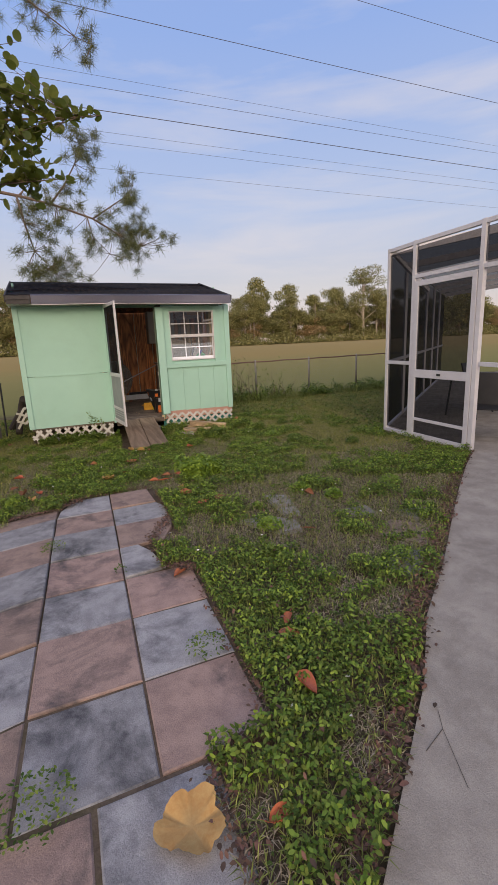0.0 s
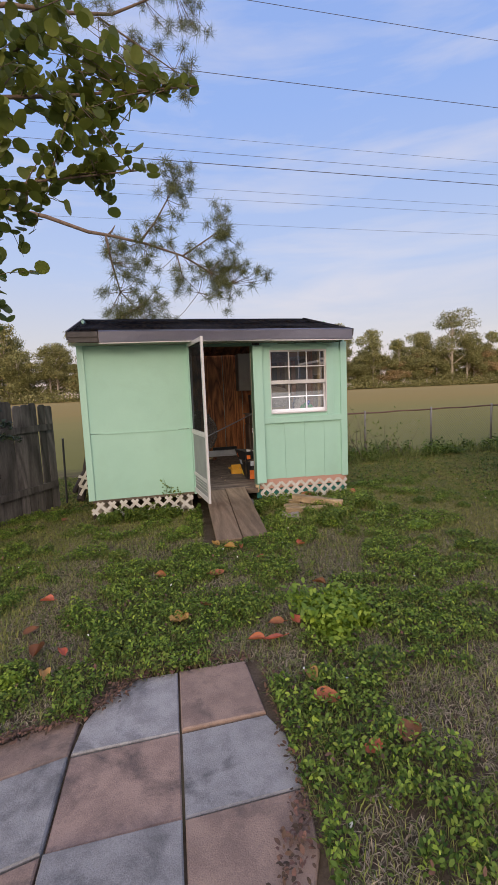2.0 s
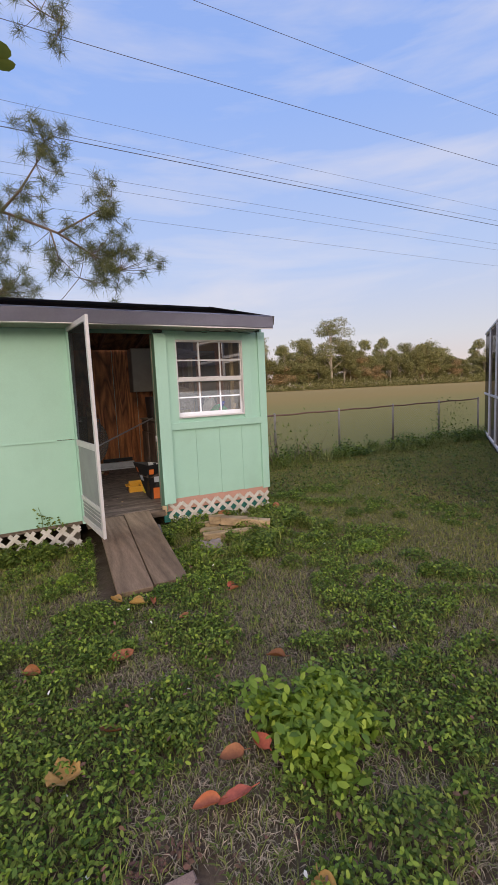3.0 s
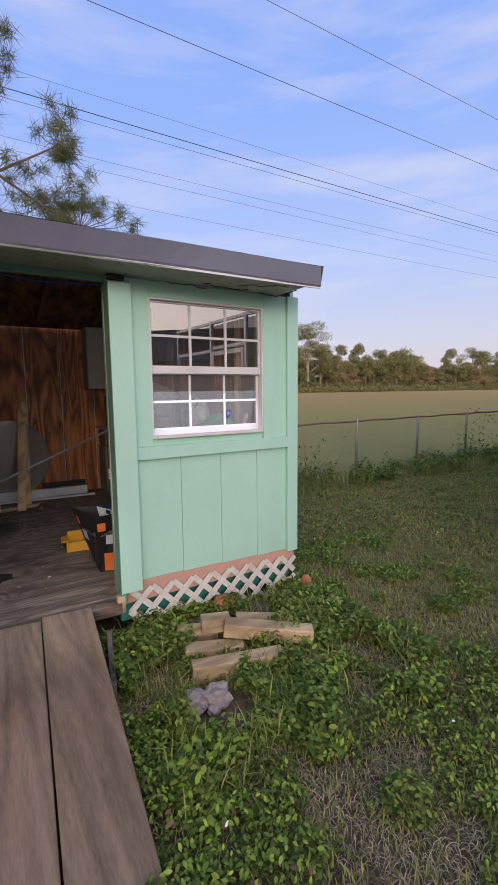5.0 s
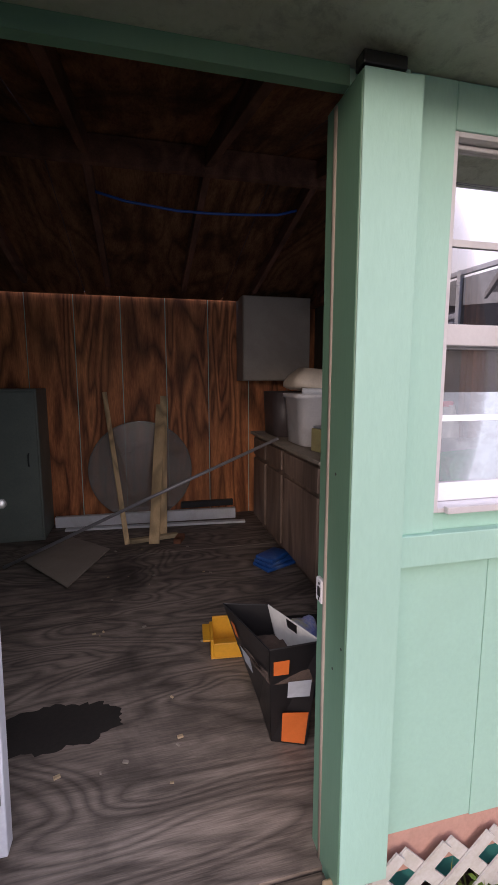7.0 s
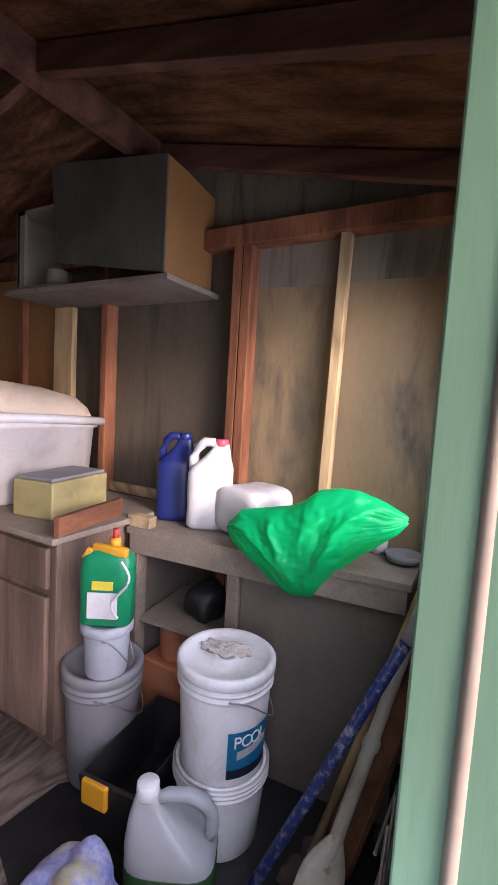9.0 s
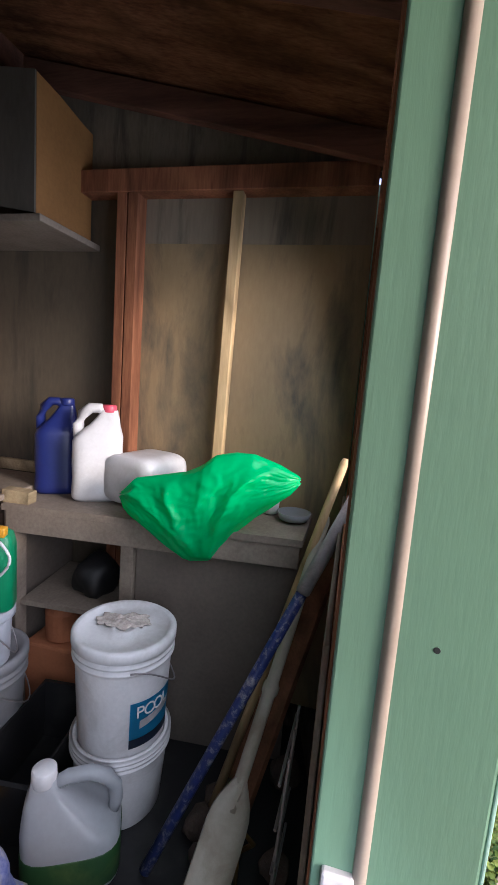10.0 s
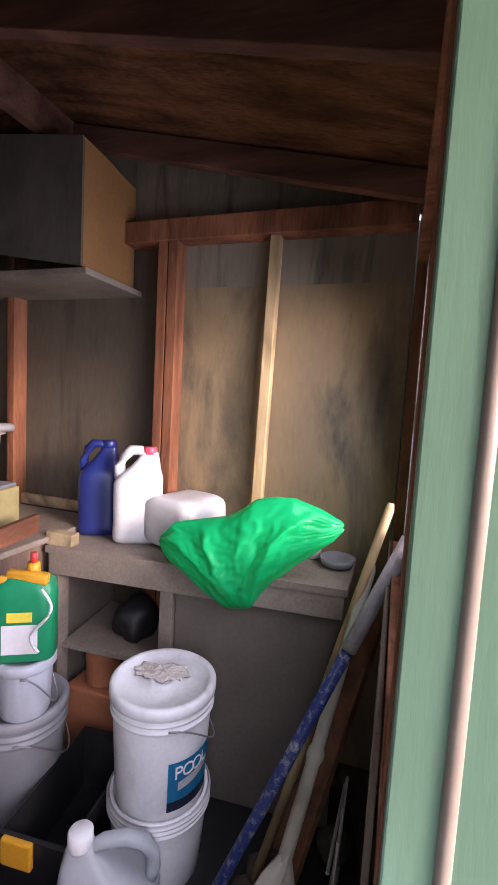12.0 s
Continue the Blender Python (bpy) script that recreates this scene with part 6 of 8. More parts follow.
# ---- pine behind the shed ----
def needles(name, tufts, length, width, per, material, seed):
    rng = np.random.RandomState(seed)
    T = np.repeat(np.asarray(tufts), per, 0)
    n = len(T)
    d = rng.normal(0, 1, (n, 3))
    d[:, 2] += 0.25
    d /= np.linalg.norm(d, axis=1)[:, None]
    s = np.cross(d, rng.normal(0, 1, (n, 3)))
    s /= np.linalg.norm(s, axis=1)[:, None]
    ln = (length * rng.uniform(0.6, 1.15, n))[:, None]
    st = T + rng.normal(0, 0.05, (n, 3))
    bend = np.array([0, 0, -1.0]) * ln * 0.15
    v = np.stack([st - s * width / 2, st + s * width / 2, st + d * ln + bend], 1)
    return quick(name, v, np.arange(3 * n), 3, material)


pn = thing("pine_tree", (-5.6, 6.0, 0.03), "tall pine with long-needled branches reaching over the shed", "tree")
bm = B()
tube(bm, [(-5.6, 6, -0.1), (-5.55, 6, 3), (-5.5, 6, 8), (-5.4, 6, 13), (-5.4, 6, 17)], [0.26, 0.22, 0.18, 0.12, 0.05], 14)
part("trunk", bm, BARK, pn, smooth=True)
PB_ = [([(-5.5, 6, 6.2), (-4.4, 5.9, 6.15), (-3.43, 5.8, 5.93), (-2.5, 5.8, 5.62), (-2.04, 5.8, 5.56), (-1.16, 5.8, 5.39), (-0.25, 5.8, 5.12), (0.4, 5.8, 4.75), (1.0, 5.8, 4.45)], 0.06),
       ([(-2.04, 5.8, 5.56), (-1.95, 5.8, 5.66), (-1.86, 5.8, 5.80)], 0.035),
       ([(-2.1, 5.8, 5.55), (-2.0, 5.7, 4.9), (-1.85, 5.7, 4.2), (-1.5, 5.7, 3.8)], 0.03),
       ([(-1.3, 5.8, 5.42), (-0.9, 5.8, 5.9), (-0.55, 5.9, 6.5), (-0.35, 5.9, 7.0)], 0.03),
       ([(-0.25, 5.8, 5.12), (0.25, 5.8, 5.45), (0.7, 5.8, 5.75), (0.95, 5.8, 6.05)], 0.025),
       ([(-0.4, 5.8, 5.15), (-0.3, 5.7, 4.6), (0.1, 5.7, 4.2)], 0.02),
       ([(-5.45, 6, 10.2), (-3.8, 5.8, 10.4), (-2.6, 5.8, 10.4), (-1.6, 5.8, 10.5), (-0.8, 5.8, 10.9), (-0.1, 5.8, 11.3)], 0.06),
       ([(-1.9, 5.8, 10.4), (-1.0, 5.8, 9.9), (-0.2, 5.8, 9.45), (0.2, 5.8, 9.35)], 0.025),
       ([(-2.6, 5.8, 10.4), (-2.2, 5.8, 11.2), (-1.7, 5.8, 12.0)], 0.03)]
for l, r in PB_:
    bm = B()
    tube(bm, l, [r * (1 - 0.75 * i / (len(l) - 1)) for i in range(len(l))], 8)
    part("branch", bm, BARK, pn, smooth=True)
rng = np.random.RandomState(3)
tufts = []
for cx, cz, sx, sz, n in ((-0.38, 6.75, 0.22, 0.42, 26), (0.80, 5.85, 0.22, 0.28, 18), (0.85, 4.65, 0.42, 0.35, 46), (-0.1, 4.55, 0.3, 0.35, 20), (-1.55, 4.75, 0.32, 0.5, 34), (-1.5, 3.75, 0.55, 0.22, 34), (-0.9, 5.75, 0.25, 0.3, 12),
                          (-1.95, 5.1, 0.12, 0.3, 6), (-0.1, 11.0, 0.35, 0.6, 26), (0.0, 9.4, 0.3, 0.2, 12), (-1.2, 10.0, 0.4, 0.3, 12), (-1.5, 11.7, 0.6, 0.7, 34), (-3.0, 10.8, 0.6, 0.5, 24)):
    for _ in range(n):
        tufts.append((rng.normal(cx, sx), 5.8 + rng.normal(0, 0.25), rng.normal(cz, sz)))
bm = B()
for t in tufts:
    best = min((Vector(p) for l, r in PB_ for p in l), key=lambda p: (p - Vector(t)).length)
    if (best - Vector(t)).length < 1.3:
        tube(bm, [best, best.lerp(Vector(t), 0.6) + Vector((0, 0, -0.04)), t], [0.008, 0.006, 0.004], 4, False)
tagged(part("twigs", bm, BARK, pn), kind="stuff")
child(new("needles", needles("needles", tufts, 0.26, 0.010, 95, NEEDLE, 5)), pn)


# ---- far wood ----
def far_tree(h, w, seed, leaf, bare, dens=1.0):
    """A whole far tree standing at the origin: trunk, limbs, and a crown of loose clumps."""
    rng = np.random.RandomState(seed)
    t = thing("far_tree", (0, 0, 0), "tall tree at the edge of the far wood", "tree", "far wood trees")
    bm = B()
    th = h * (0.55 if bare else 0.35)
    lean = rng.normal(0, 0.03, 2) * h
    tube(bm, [(0, 0, -0.5), (lean[0] * 0.4, lean[1] * 0.4, th * 0.6), (lean[0], lean[1], h * 0.85)], [h * 0.022, h * 0.017, h * 0.005], 7)
    clumps = []
    for k in range(rng.randint(15, 21)):
        a = rng.uniform(0, 6.283)
        zz = h * rng.uniform(0.42 if bare else 0.15, 0.95)
        rad = w * (0.5 if zz > h * 0.8 else 0.95) * rng.uniform(0.2, 0.95)
        c = (rad * math.cos(a) + lean[0], rad * math.sin(a) + lean[1], zz)
        clumps.append((c, w * rng.uniform(0.30, 0.50)))
        tube(bm, [(lean[0] * 0.5, lean[1] * 0.5, max(zz - h * 0.22, th * 0.5)), c], [h * 0.006, h * 0.002], 5, False)
    part("trunk", bm, FARBARK, t)
    pos = []
    for c, r in clumps:
        n = int(420 * dens)
        d = rng.normal(0, 1, (n, 3))
        d /= np.linalg.norm(d, axis=1)[:, None]
        q = np.array(c) + d * (r * rng.uniform(0.5, 1.0, n) * (1 + 0.16 * rng.normal(0, 1, n)))[:, None] * np.array([1, 1, 0.55])
        pos.append(q)
    pos = np.concatenate(pos)
    ob = leaf_mesh("crown", pos, 0.5, leaf, rng, "", 1.2)
    for k in ("label", "category", "kind"):
        if k in ob:
            del ob[k]
    child(ob, t)
    return t


kinds = [far_tree(15, 6.5, 1, FARLEAF, False), far_tree(17, 5.5, 2, FARLEAF, True, 0.8), far_tree(12, 6.5, 3, FARLEAF_W, False, 0.9), far_tree(13, 7.5, 4, FARLEAF, False, 1.1), far_tree(26, 8.5, 5, FARLEAF, True, 1.2), far_tree(11, 5.0, 6, FARLEAF_W, False, 0.7)]
rng = np.random.RandomState(33)
x = -75.0
i = 0
while x < 330:
    k = (0, 1, 3, 2, 0, 3, 5, 1, 3)[i % 9]
    for row in (0, 1):
        kk = k if row == 0 else (0, 3, 1)[i % 3]
        s = rng.uniform(0.8, 1.2)
        m = Matrix.Translation((x + rng.uniform(-3, 3), 150 + row * 11 + rng.uniform(-3, 3), -0.1)) @ Matrix.Rotation(rng.uniform(0, 6.28), 4, "Z")
        o = copy_thing(kinds[kk], m)
        o.scale = (s, s, s * rng.choice([0.75, 0.95, 1.1, 1.35]))
    x += rng.uniform(3.2, 5.6) * (1 + max(x - 120, 0) / 240)
    i += 1
for x, y, s in ((118, 147, 1.12), (130, 153, 0.85), (237, 150, 0.9), (255, 152, 0.8), (68, 150, 0.68), (-28, 150, 0.72), (180, 152, 0.78)):
    o = copy_thing(kinds[4], Matrix.Translation((x, y, -0.1)) @ Matrix.Rotation(x * 1.3, 4, "Z"))
    o.scale = (s, s, s)
for k in kinds:
    k.location = (-140 - 9 * kinds.index(k), 160, -0.1)
n = 60000
pos = np.stack([rng.uniform(-90, 340, n), rng.uniform(140, 149, n), np.abs(rng.normal(0, 1.5, n)) + 0.2], 1)
pos[:, 2] *= 0.6 + 0.8 * field_noise(pos[:, 0] * 0.3, pos[:, 1] * 0.1, 1.0, 91)
leaf_mesh("scrub", pos, 0.65, FARLEAF, rng, "low palmetto scrub at the foot of the far wood", 1.2)


# ---- inside the shed ----
def plastic(name, c, rough=0.4, stain=None, amount=0.4, c2=None, sss=0.0):
    m = mat(name, c, c2 or tuple(v * 0.85 for v in c), rough, 6, 80, 0.06, stain=stain, amount=amount, stain_scale=6)
    return m


P_WHITE = plastic("white_plastic", (0.72, 0.71, 0.72), 0.4, (0.4, 0.37, 0.33), 0.35)
P_BUCKET = plastic("dirty_white_plastic", (0.76, 0.75, 0.76), 0.45, (0.36, 0.33, 0.30), 0.5)
P_GREY = plastic("grey_plastic", (0.25, 0.25, 0.265), 0.5, (0.2, 0.19, 0.18), 0.5)
P_PAIL = plastic("pale_grey_pail", (0.42, 0.44, 0.49), 0.45, (0.3, 0.3, 0.3), 0.4)
P_BLUE = plastic("navy_plastic", (0.018, 0.028, 0.16), 0.35)
P_GREEN = plastic("green_plastic", (0.01, 0.24, 0.10), 0.35)
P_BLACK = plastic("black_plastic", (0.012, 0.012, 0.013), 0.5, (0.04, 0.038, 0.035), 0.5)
P_YELLOW = plastic("yellow_plastic", (0.70, 0.34, 0.02), 0.4, (0.35, 0.18, 0.03), 0.3)
P_LEMON = plastic("lemon_plastic", (0.75, 0.62, 0.06), 0.4)
P_PINK = plastic("pink_cap", (0.80, 0.10, 0.16), 0.4)
P_RED = plastic("red_plastic", (0.6, 0.05, 0.04), 0.4)
P_CREAM = plastic("cream_vinyl", (0.66, 0.55, 0.43), 0.5, (0.42, 0.33, 0.25), 0.4)
P_TOTE = plastic("pale_tote_plastic", (0.62, 0.585, 0.58), 0.45, (0.36, 0.32, 0.3), 0.4)
P_OLIVE = plastic("olive_yellow_tin", (0.42, 0.36, 0.16), 0.5, (0.2, 0.16, 0.08), 0.5)
P_LABEL = plastic("blue_label", (0.03, 0.27, 0.50), 0.45)
P_DARKLABEL = plastic("dark_label", (0.02, 0.03, 0.06), 0.45)
P_CLEAR = translucent(plastic("cloudy_jug_plastic", (0.55, 0.57, 0.60), 0.3, (0.35, 0.35, 0.36), 0.3), 0.35, (0.6, 0.62, 0.65))
BAG = translucent(plastic("green_film", (0.01, 0.56, 0.19), 0.22), 0.4, (0.03, 0.85, 0.30))
CARD_BLACK = plastic("black_print_card", (0.014, 0.013, 0.014), 0.35)
CARD_WHITE = plastic("white_card", (0.62, 0.60, 0.58), 0.7, (0.4, 0.36, 0.32), 0.4)
CARD_ORANGE = plastic("orange_print", (0.62, 0.15, 0.03), 0.4)
DIRT = mat("brown_soil", (0.09, 0.06, 0.045), (0.05, 0.035, 0.028), 0.95, 10, 120, 0.6)
STEELROD = mat("dull_rod", (0.36, 0.34, 0.35), (0.26, 0.24, 0.24), 0.45, 10, 100, 0.05, metal=0.6)
BLUEPAINT = mat("chipped_blue_paint", (0.015, 0.03, 0.17), (0.02, 0.035, 0.13), 0.45, 18, 120, 0.2, stain=(0.45, 0.43, 0.43), amount=0.75, stain_scale=55)
GREYPAINT = mat("worn_grey_grip", (0.36, 0.34, 0.33), (0.24, 0.22, 0.22), 0.6, 14, 100, 0.2, stain=(0.12, 0.11, 0.12), amount=0.6, stain_scale=9)
PADDLE = mat("aged_white_paddle", (0.50, 0.46, 0.38), (0.42, 0.38, 0.31), 0.5, 8, 90, 0.1, stain=(0.25, 0.2, 0.13), amount=0.6, stain_scale=7)
# pale diffuse colour paints the disc's reflected glints
DISC = glassy("clear_plastic_disc", (0.80, 0.78, 0.76), 0.10, 0.12, (0.50, 0.44, 0.38), 0.30)
REDWOOD = wood("red_board", (0.26, 0.11, 0.055), (0.16, 0.065, 0.035), "x", 0.7, 0.15, 8)

# base cabinets along the end wall
def base_cabinet(y0, y1, label):
    c = thing("base_cabinet", (0.86, (y0 + y1) / 2, ZF), label, "cabinet", "base cabinets")
    bm = B()
    box(bm, 0.552, 1.21, y0 + 0.002, y1 - 0.002, 0.40, 1.165, 0.003)
    box(bm, 0.62, 1.21, y0 + 0.01, y1 - 0.01, ZF, 0.40)
    part("body", bm, CABINET, c)
    bm = B()
    box(bm, 0.530, 0.550, y0 + 0.03, y1 - 0.03, 0.99, 1.14, 0.005)
    part("drawer_front", bm, CABINET, c)
    bm = B()
    box(bm, 0.528, 0.550, y0 + 0.03, y1 - 0.03, 0.43, 0.96, 0.006)
    part("door", bm, CABINET, c)
    return c


base_cabinet(1.37, 2.06, "dark worn wooden base cabinet with drawer and door")
base_cabinet(2.065, 2.50, "narrow dark wooden base cabinet with drawer and door")
base_cabinet(2.505, 2.93, "narrow dark wooden base cabinet with drawer and door")
bm = B()
box(bm, 0.512, 1.21, 1.345, 2.96, 1.166, 1.19, 0.004)
solo("cabinet_top", bm, BENCHWOOD, "dusty wooden top along the base cabinets", "worktop")
bm = B()
beam(bm, (0.53, 1.35, 1.228), (0.90, 1.42, 1.228), 0.025, 0.072, 0.003)
solo("short_board", bm, REDWOOD, "short red-brown board standing on edge on the cabinet top", "board")

# workbench under the end wall
wbn = thing("workbench", (1.05, 0.8, ZF), "dusty wooden workbench with an open shelf bay", "workbench")
bm = B()
plate(bm, [(0.865, 1.345), (0.965, 0.24), (1.295, 0.24), (1.295, 1.345)], 1.135, 1.16)
part("top", bm, BENCHWOOD, wbn)
bm = B()
beam(bm, (0.878, 1.33, 1.095), (0.978, 0.25, 1.095), 0.02, 0.08, 0.002)
part("apron", bm, BENCHWOOD, wbn)
for y, w in ((1.318, 0.05), (0.86, 0.05)):
    bm = B()
    x = 0.875 + 0.1 * (1.345 - y) / 1.1
    box(bm, x, x + 0.06, y - w / 2, y + w / 2, ZF, 1.06, 0.003)
    part("leg", bm, BENCHWOOD, wbn)
bm = B()
beam(bm, (0.945, 0.83, 0.68), (0.995, 0.25, 0.68), 0.012, 0.75)
part("front_panel", bm, BENCHGREY, wbn)
bm = B()
box(bm, 0.88, 1.29, 1.338, 1.345, ZF, 1.13)
part("side_panel", bm, BENCHGREY, wbn)
bm = B()
box(bm, 0.95, 1.29, 0.838, 0.845, ZF, 1.13)
part("divider", bm, BENCHGREY, wbn)
bm = B()
plate(bm, [(0.90, 1.29), (0.93, 0.89), (1.27, 0.89), (1.27, 1.335)], 0.755, 0.775)
part("shelf", bm, BENCHWOOD, wbn)
bm = B()
beam(bm, (0.905, 1.36, 1.185), (0.915, 1.25, 1.180), 0.05, 0.05, 0.003)
solo("wood_block", bm, PINE_X, "small raw wood block on the bench corner", "block")
bm = B()
beam(bm, (1.28, 2.9, 1.20), (1.28, 1.36, 1.20), 0.02, 0.05)
solo("backsplash_strip", bm, PINE_X, "pale wooden strip along the wall behind the bench", "strip", kind="structure")


def jug(name, c, w, d, h, material, cap, label, turn, captag, capr=0.027):
    """A square-sided jug: shoulders rising to an off-centre neck, and a moulded loop handle beside it."""
    t = thing(name, c, label, "jug")
    m = Matrix.Translation(c) @ Matrix.Rotation(radians(turn), 4, "Z")
    bm = B()
    rings = []
    for r, z, dx in ((0.43, 0, 0), (0.49, 0.012, 0), (0.5, 0.03, 0), (0.485, 0.09, 0), (0.5, 0.14, 0), (0.5, 0.62 * h, 0), (0.48, 0.67 * h, 0.02), (0.40, 0.73 * h, 0.07), (0.31, 0.79 * h, 0.13), (0.24, 0.86 * h, 0.18), (0.18, 0.92 * h, 0.21), (0.17, 0.95 * h, 0.21)):
        ring = []
        for k in range(40):
            a = 2 * math.pi * k / 40
            u, v = math.cos(a), math.sin(a)
            f = (abs(u) ** 4 + abs(v) ** 4) ** -0.25
            ring.append(bm.verts.new(m @ Vector((w * (r * u * f + dx), d * r * v * f, z))))
        rings.append(ring)
    for p, q in zip(rings, rings[1:]):
        for k in range(40):
            bm.faces.new((p[k], p[(k + 1) % 40], q[(k + 1) % 40], q[k]))
    bm.faces.new(rings[0][::-1])
    bm.faces.new(rings[-1])
    part("body", bm, material, t, smooth=True)
    bm = B()
    r = w * 0.105
    tube(bm, [m @ Vector(p) for p in ((w * 0.16, 0, h * 0.90), (w * 0.02, 0, h * 0.965), (-w * 0.16, 0, h * 0.965), (-w * 0.31, 0, h * 0.90), (-w * 0.385, 0, h * 0.79), (-w * 0.39, 0, h * 0.66))], [r * 0.9, r, r * 1.05, r * 1.05, r * 1.05, r], 12)
    part("handle", bm, material, t, smooth=True)
    bm = B()
    lathe(bm, [(capr, h * 0.93), (capr * 1.04, h * 0.935), (capr * 1.03, h * 0.995), (capr * 0.9, h * 1.005)], 24, m @ Matrix.Translation((w * 0.21, 0, 0)))
    part("cap", bm, cap, t, captag, True)
    return t


jug("bleach_jug", (1.10, 1.285, 1.161), 0.165, 0.13, 0.385, P_BLUE, P_BLUE, "navy blue plastic jug with handle on the workbench", -60, "")
jug("white_jug", (1.085, 1.09, 1.161), 0.19, 0.13, 0.375, P_WHITE, P_PINK, "white plastic jug with a pink cap on the workbench", -60, "pink screw cap")
wc = thing("white_container", (1.14, 0.92, 1.161), "white plastic container lying on its side on the workbench", "container")
bm = B()
m = Matrix.Translation((1.14, 0.90, 1.262)) @ Matrix.Rotation(radians(-14), 4, "Z") @ Matrix.Rotation(radians(90), 4, "Y")
lathe(bm, [(0.30, -0.13), (0.46, -0.125), (0.5, -0.10), (0.5, 0.09), (0.44, 0.12), (0.20, 0.13)], 40, m @ Matrix.Diagonal((0.19, 0.24, 1, 1)), power=4.5)
part("body", bm, P_WHITE, wc, smooth=True)
bm = B()
box(bm, 0.02, 0.07, -0.128, -0.118, -0.04, 0.02, 0.004, m)
part("cap", bm, P_WHITE, wc)


# crumpled green bag over the bench edge
def crumpled_bag():
    bm = B()
    nu, nv = 84, 60
    tops = ([0, 0.08, 0.22, 0.37, 0.54, 0.64, 0.74, 0.88, 1], [1.255, 1.311, 1.330, 1.350, 1.417, 1.434, 1.433, 1.405, 1.368])
    bots = ([0, 0.04, 0.19, 0.39, 0.44, 0.53, 0.585, 0.77, 0.955, 1], [1.235, 1.181, 1.109, 1.036, 1.031, 1.041, 1.094, 1.213, 1.305, 1.345])
    front, back = [], []
    for i in range(nu + 1):
        u = i / nu
        zt, zb = np.interp(u, *tops), np.interp(u, *bots)
        y = 0.884 - 0.615 * u
        rf_, rb_ = [], []
        for j in range(nv + 1):
            v = j / nv
            z = zb + (zt - zb) * v
            puff = (math.sin(math.pi * v) ** 0.6) * (math.sin(math.pi * min(max(u, 0.01), 0.99)) ** 0.6)
            ang = math.atan2(v + 0.12, (u - 0.50) * 1.9)
            r1 = 1 - abs(noise.noise((ang * 2.6, v * 1.6, 1.3))) * 2
            r2 = 1 - abs(noise.noise((ang * 11 + u, v * 3.0, 5.1))) * 2
            r3 = 1 - abs(noise.noise((u * 13 + v * 8, v * 9 - u * 6, 2.1))) * 2
            cre = 0.026 * r1 + 0.006 * r2 + 0.006 * r3
            xb = 0.915 + 0.07 * u
            rf_.append(bm.verts.new((xb - 0.075 * puff - cre * puff, y + 0.012 * noise.noise((u * 8, v * 8, 0)), z)))
            rb_.append(bm.verts.new((xb + (0.075 if z > 1.17 else -0.055) * puff + 0.012, y, z)) if 0 < j < nv and 0 < i < nu else rf_[-1])
        front.append(rf_)
        back.append(rb_)
    for g in (front, back):
        for i in range(nu):
            for j in range(nv):
                q = []
                for w in (g[i][j], g[i + 1][j], g[i + 1][j + 1], g[i][j + 1]):
                    if w not in q:
                        q.append(w)
                if len(q) > 2:
                    try:
                        bm.faces.new(q)
                    except ValueError:
                        pass
    return solo("plastic_bag", bm, BAG, "crumpled bright green plastic bag slumped over the bench edge", "bag", smooth=True)


crumpled_bag()
bm = B()
lathe(bm, [(0.03, 0), (0.055, 0.008), (0.065, 0.035), (0.058, 0.035), (0.05, 0.014), (0.01, 0.012)], 24, Matrix.Translation((1.16, 0.30, 1.162)))
solo("small_dish", bm, P_GREY, "small grey dish on the bench end", "dish", smooth=True)
bm = B()
lathe(bm, [(0.02, 0), (0.03, 0.005), (0.034, 0.05), (0.028, 0.055)], 16, Matrix.Translation((1.215, 0.40, 1.161)))
solo("small_cup", bm, P_WHITE, "small white cup on the workbench end", "cup", smooth=True)


# pails and buckets
def bucket(name, c, r0, r1, h, material, label, lid=None, ridges=True, seg=48, bail=True):
    t = thing(name, c, label, "bucket")
    m = Matrix.Translation(c)
    prof = [(r0 * 0.96, 0), (r0, 0.008)]
    top = h * 0.80
    prof += [(r0 + (r1 - r0) * 0.85, top)]
    if ridges:
        for k in range(3):
            z = top + (h - top) * (0.12 + 0.27 * k)
            rr = r1 * 0.985
            prof += [(rr, z), (rr + 0.009, z + 0.004), (rr + 0.009, z + 0.010), (rr, z + 0.014)]
    prof += [(r1, h - 0.004), (r1 - 0.004, h), (r1 - 0.012, h), (r1 - 0.014, h - 0.03)]
    bm = B()
    lathe(bm, prof, seg, m)
    part("body", bm, material, t, smooth=True)
    if lid:
        bm = B()
        lathe(bm, [(r1 + 0.006, h - 0.022), (r1 + 0.010, h - 0.018), (r1 + 0.010, h + 0.006), (r1 + 0.002, h + 0.012), (r1 - 0.012, h + 0.010), (r1 - 0.018, h - 0.002), (r1 * 0.3, h), (r1 * 0.28, h + 0.004), (r1 * 0.18, h + 0.004), (r1 * 0.16, h), (0.003, h)], seg, m)
        part("lid", bm, lid, t, smooth=True)
    if bail:
        bm = B()
        pts = [m @ Vector((math.cos(a) * (r1 + 0.012) * math.cos(0.25), math.sin(a) * (r1 + 0.012), h * 0.86 - 0.13 * math.sin(a) ** 2)) for a in [math.pi * k / 16 - math.pi for k in range(17)]]
        m2 = Matrix.Translation(c) @ Matrix.Rotation(radians(35), 4, "Z") @ Matrix.Translation([-v for v in c])
        tube(bm, [m2 @ p for p in pts], 0.0025, 6)
        part("bail_handle", bm, STEELROD, t, "thin wire bail", True)
    return t


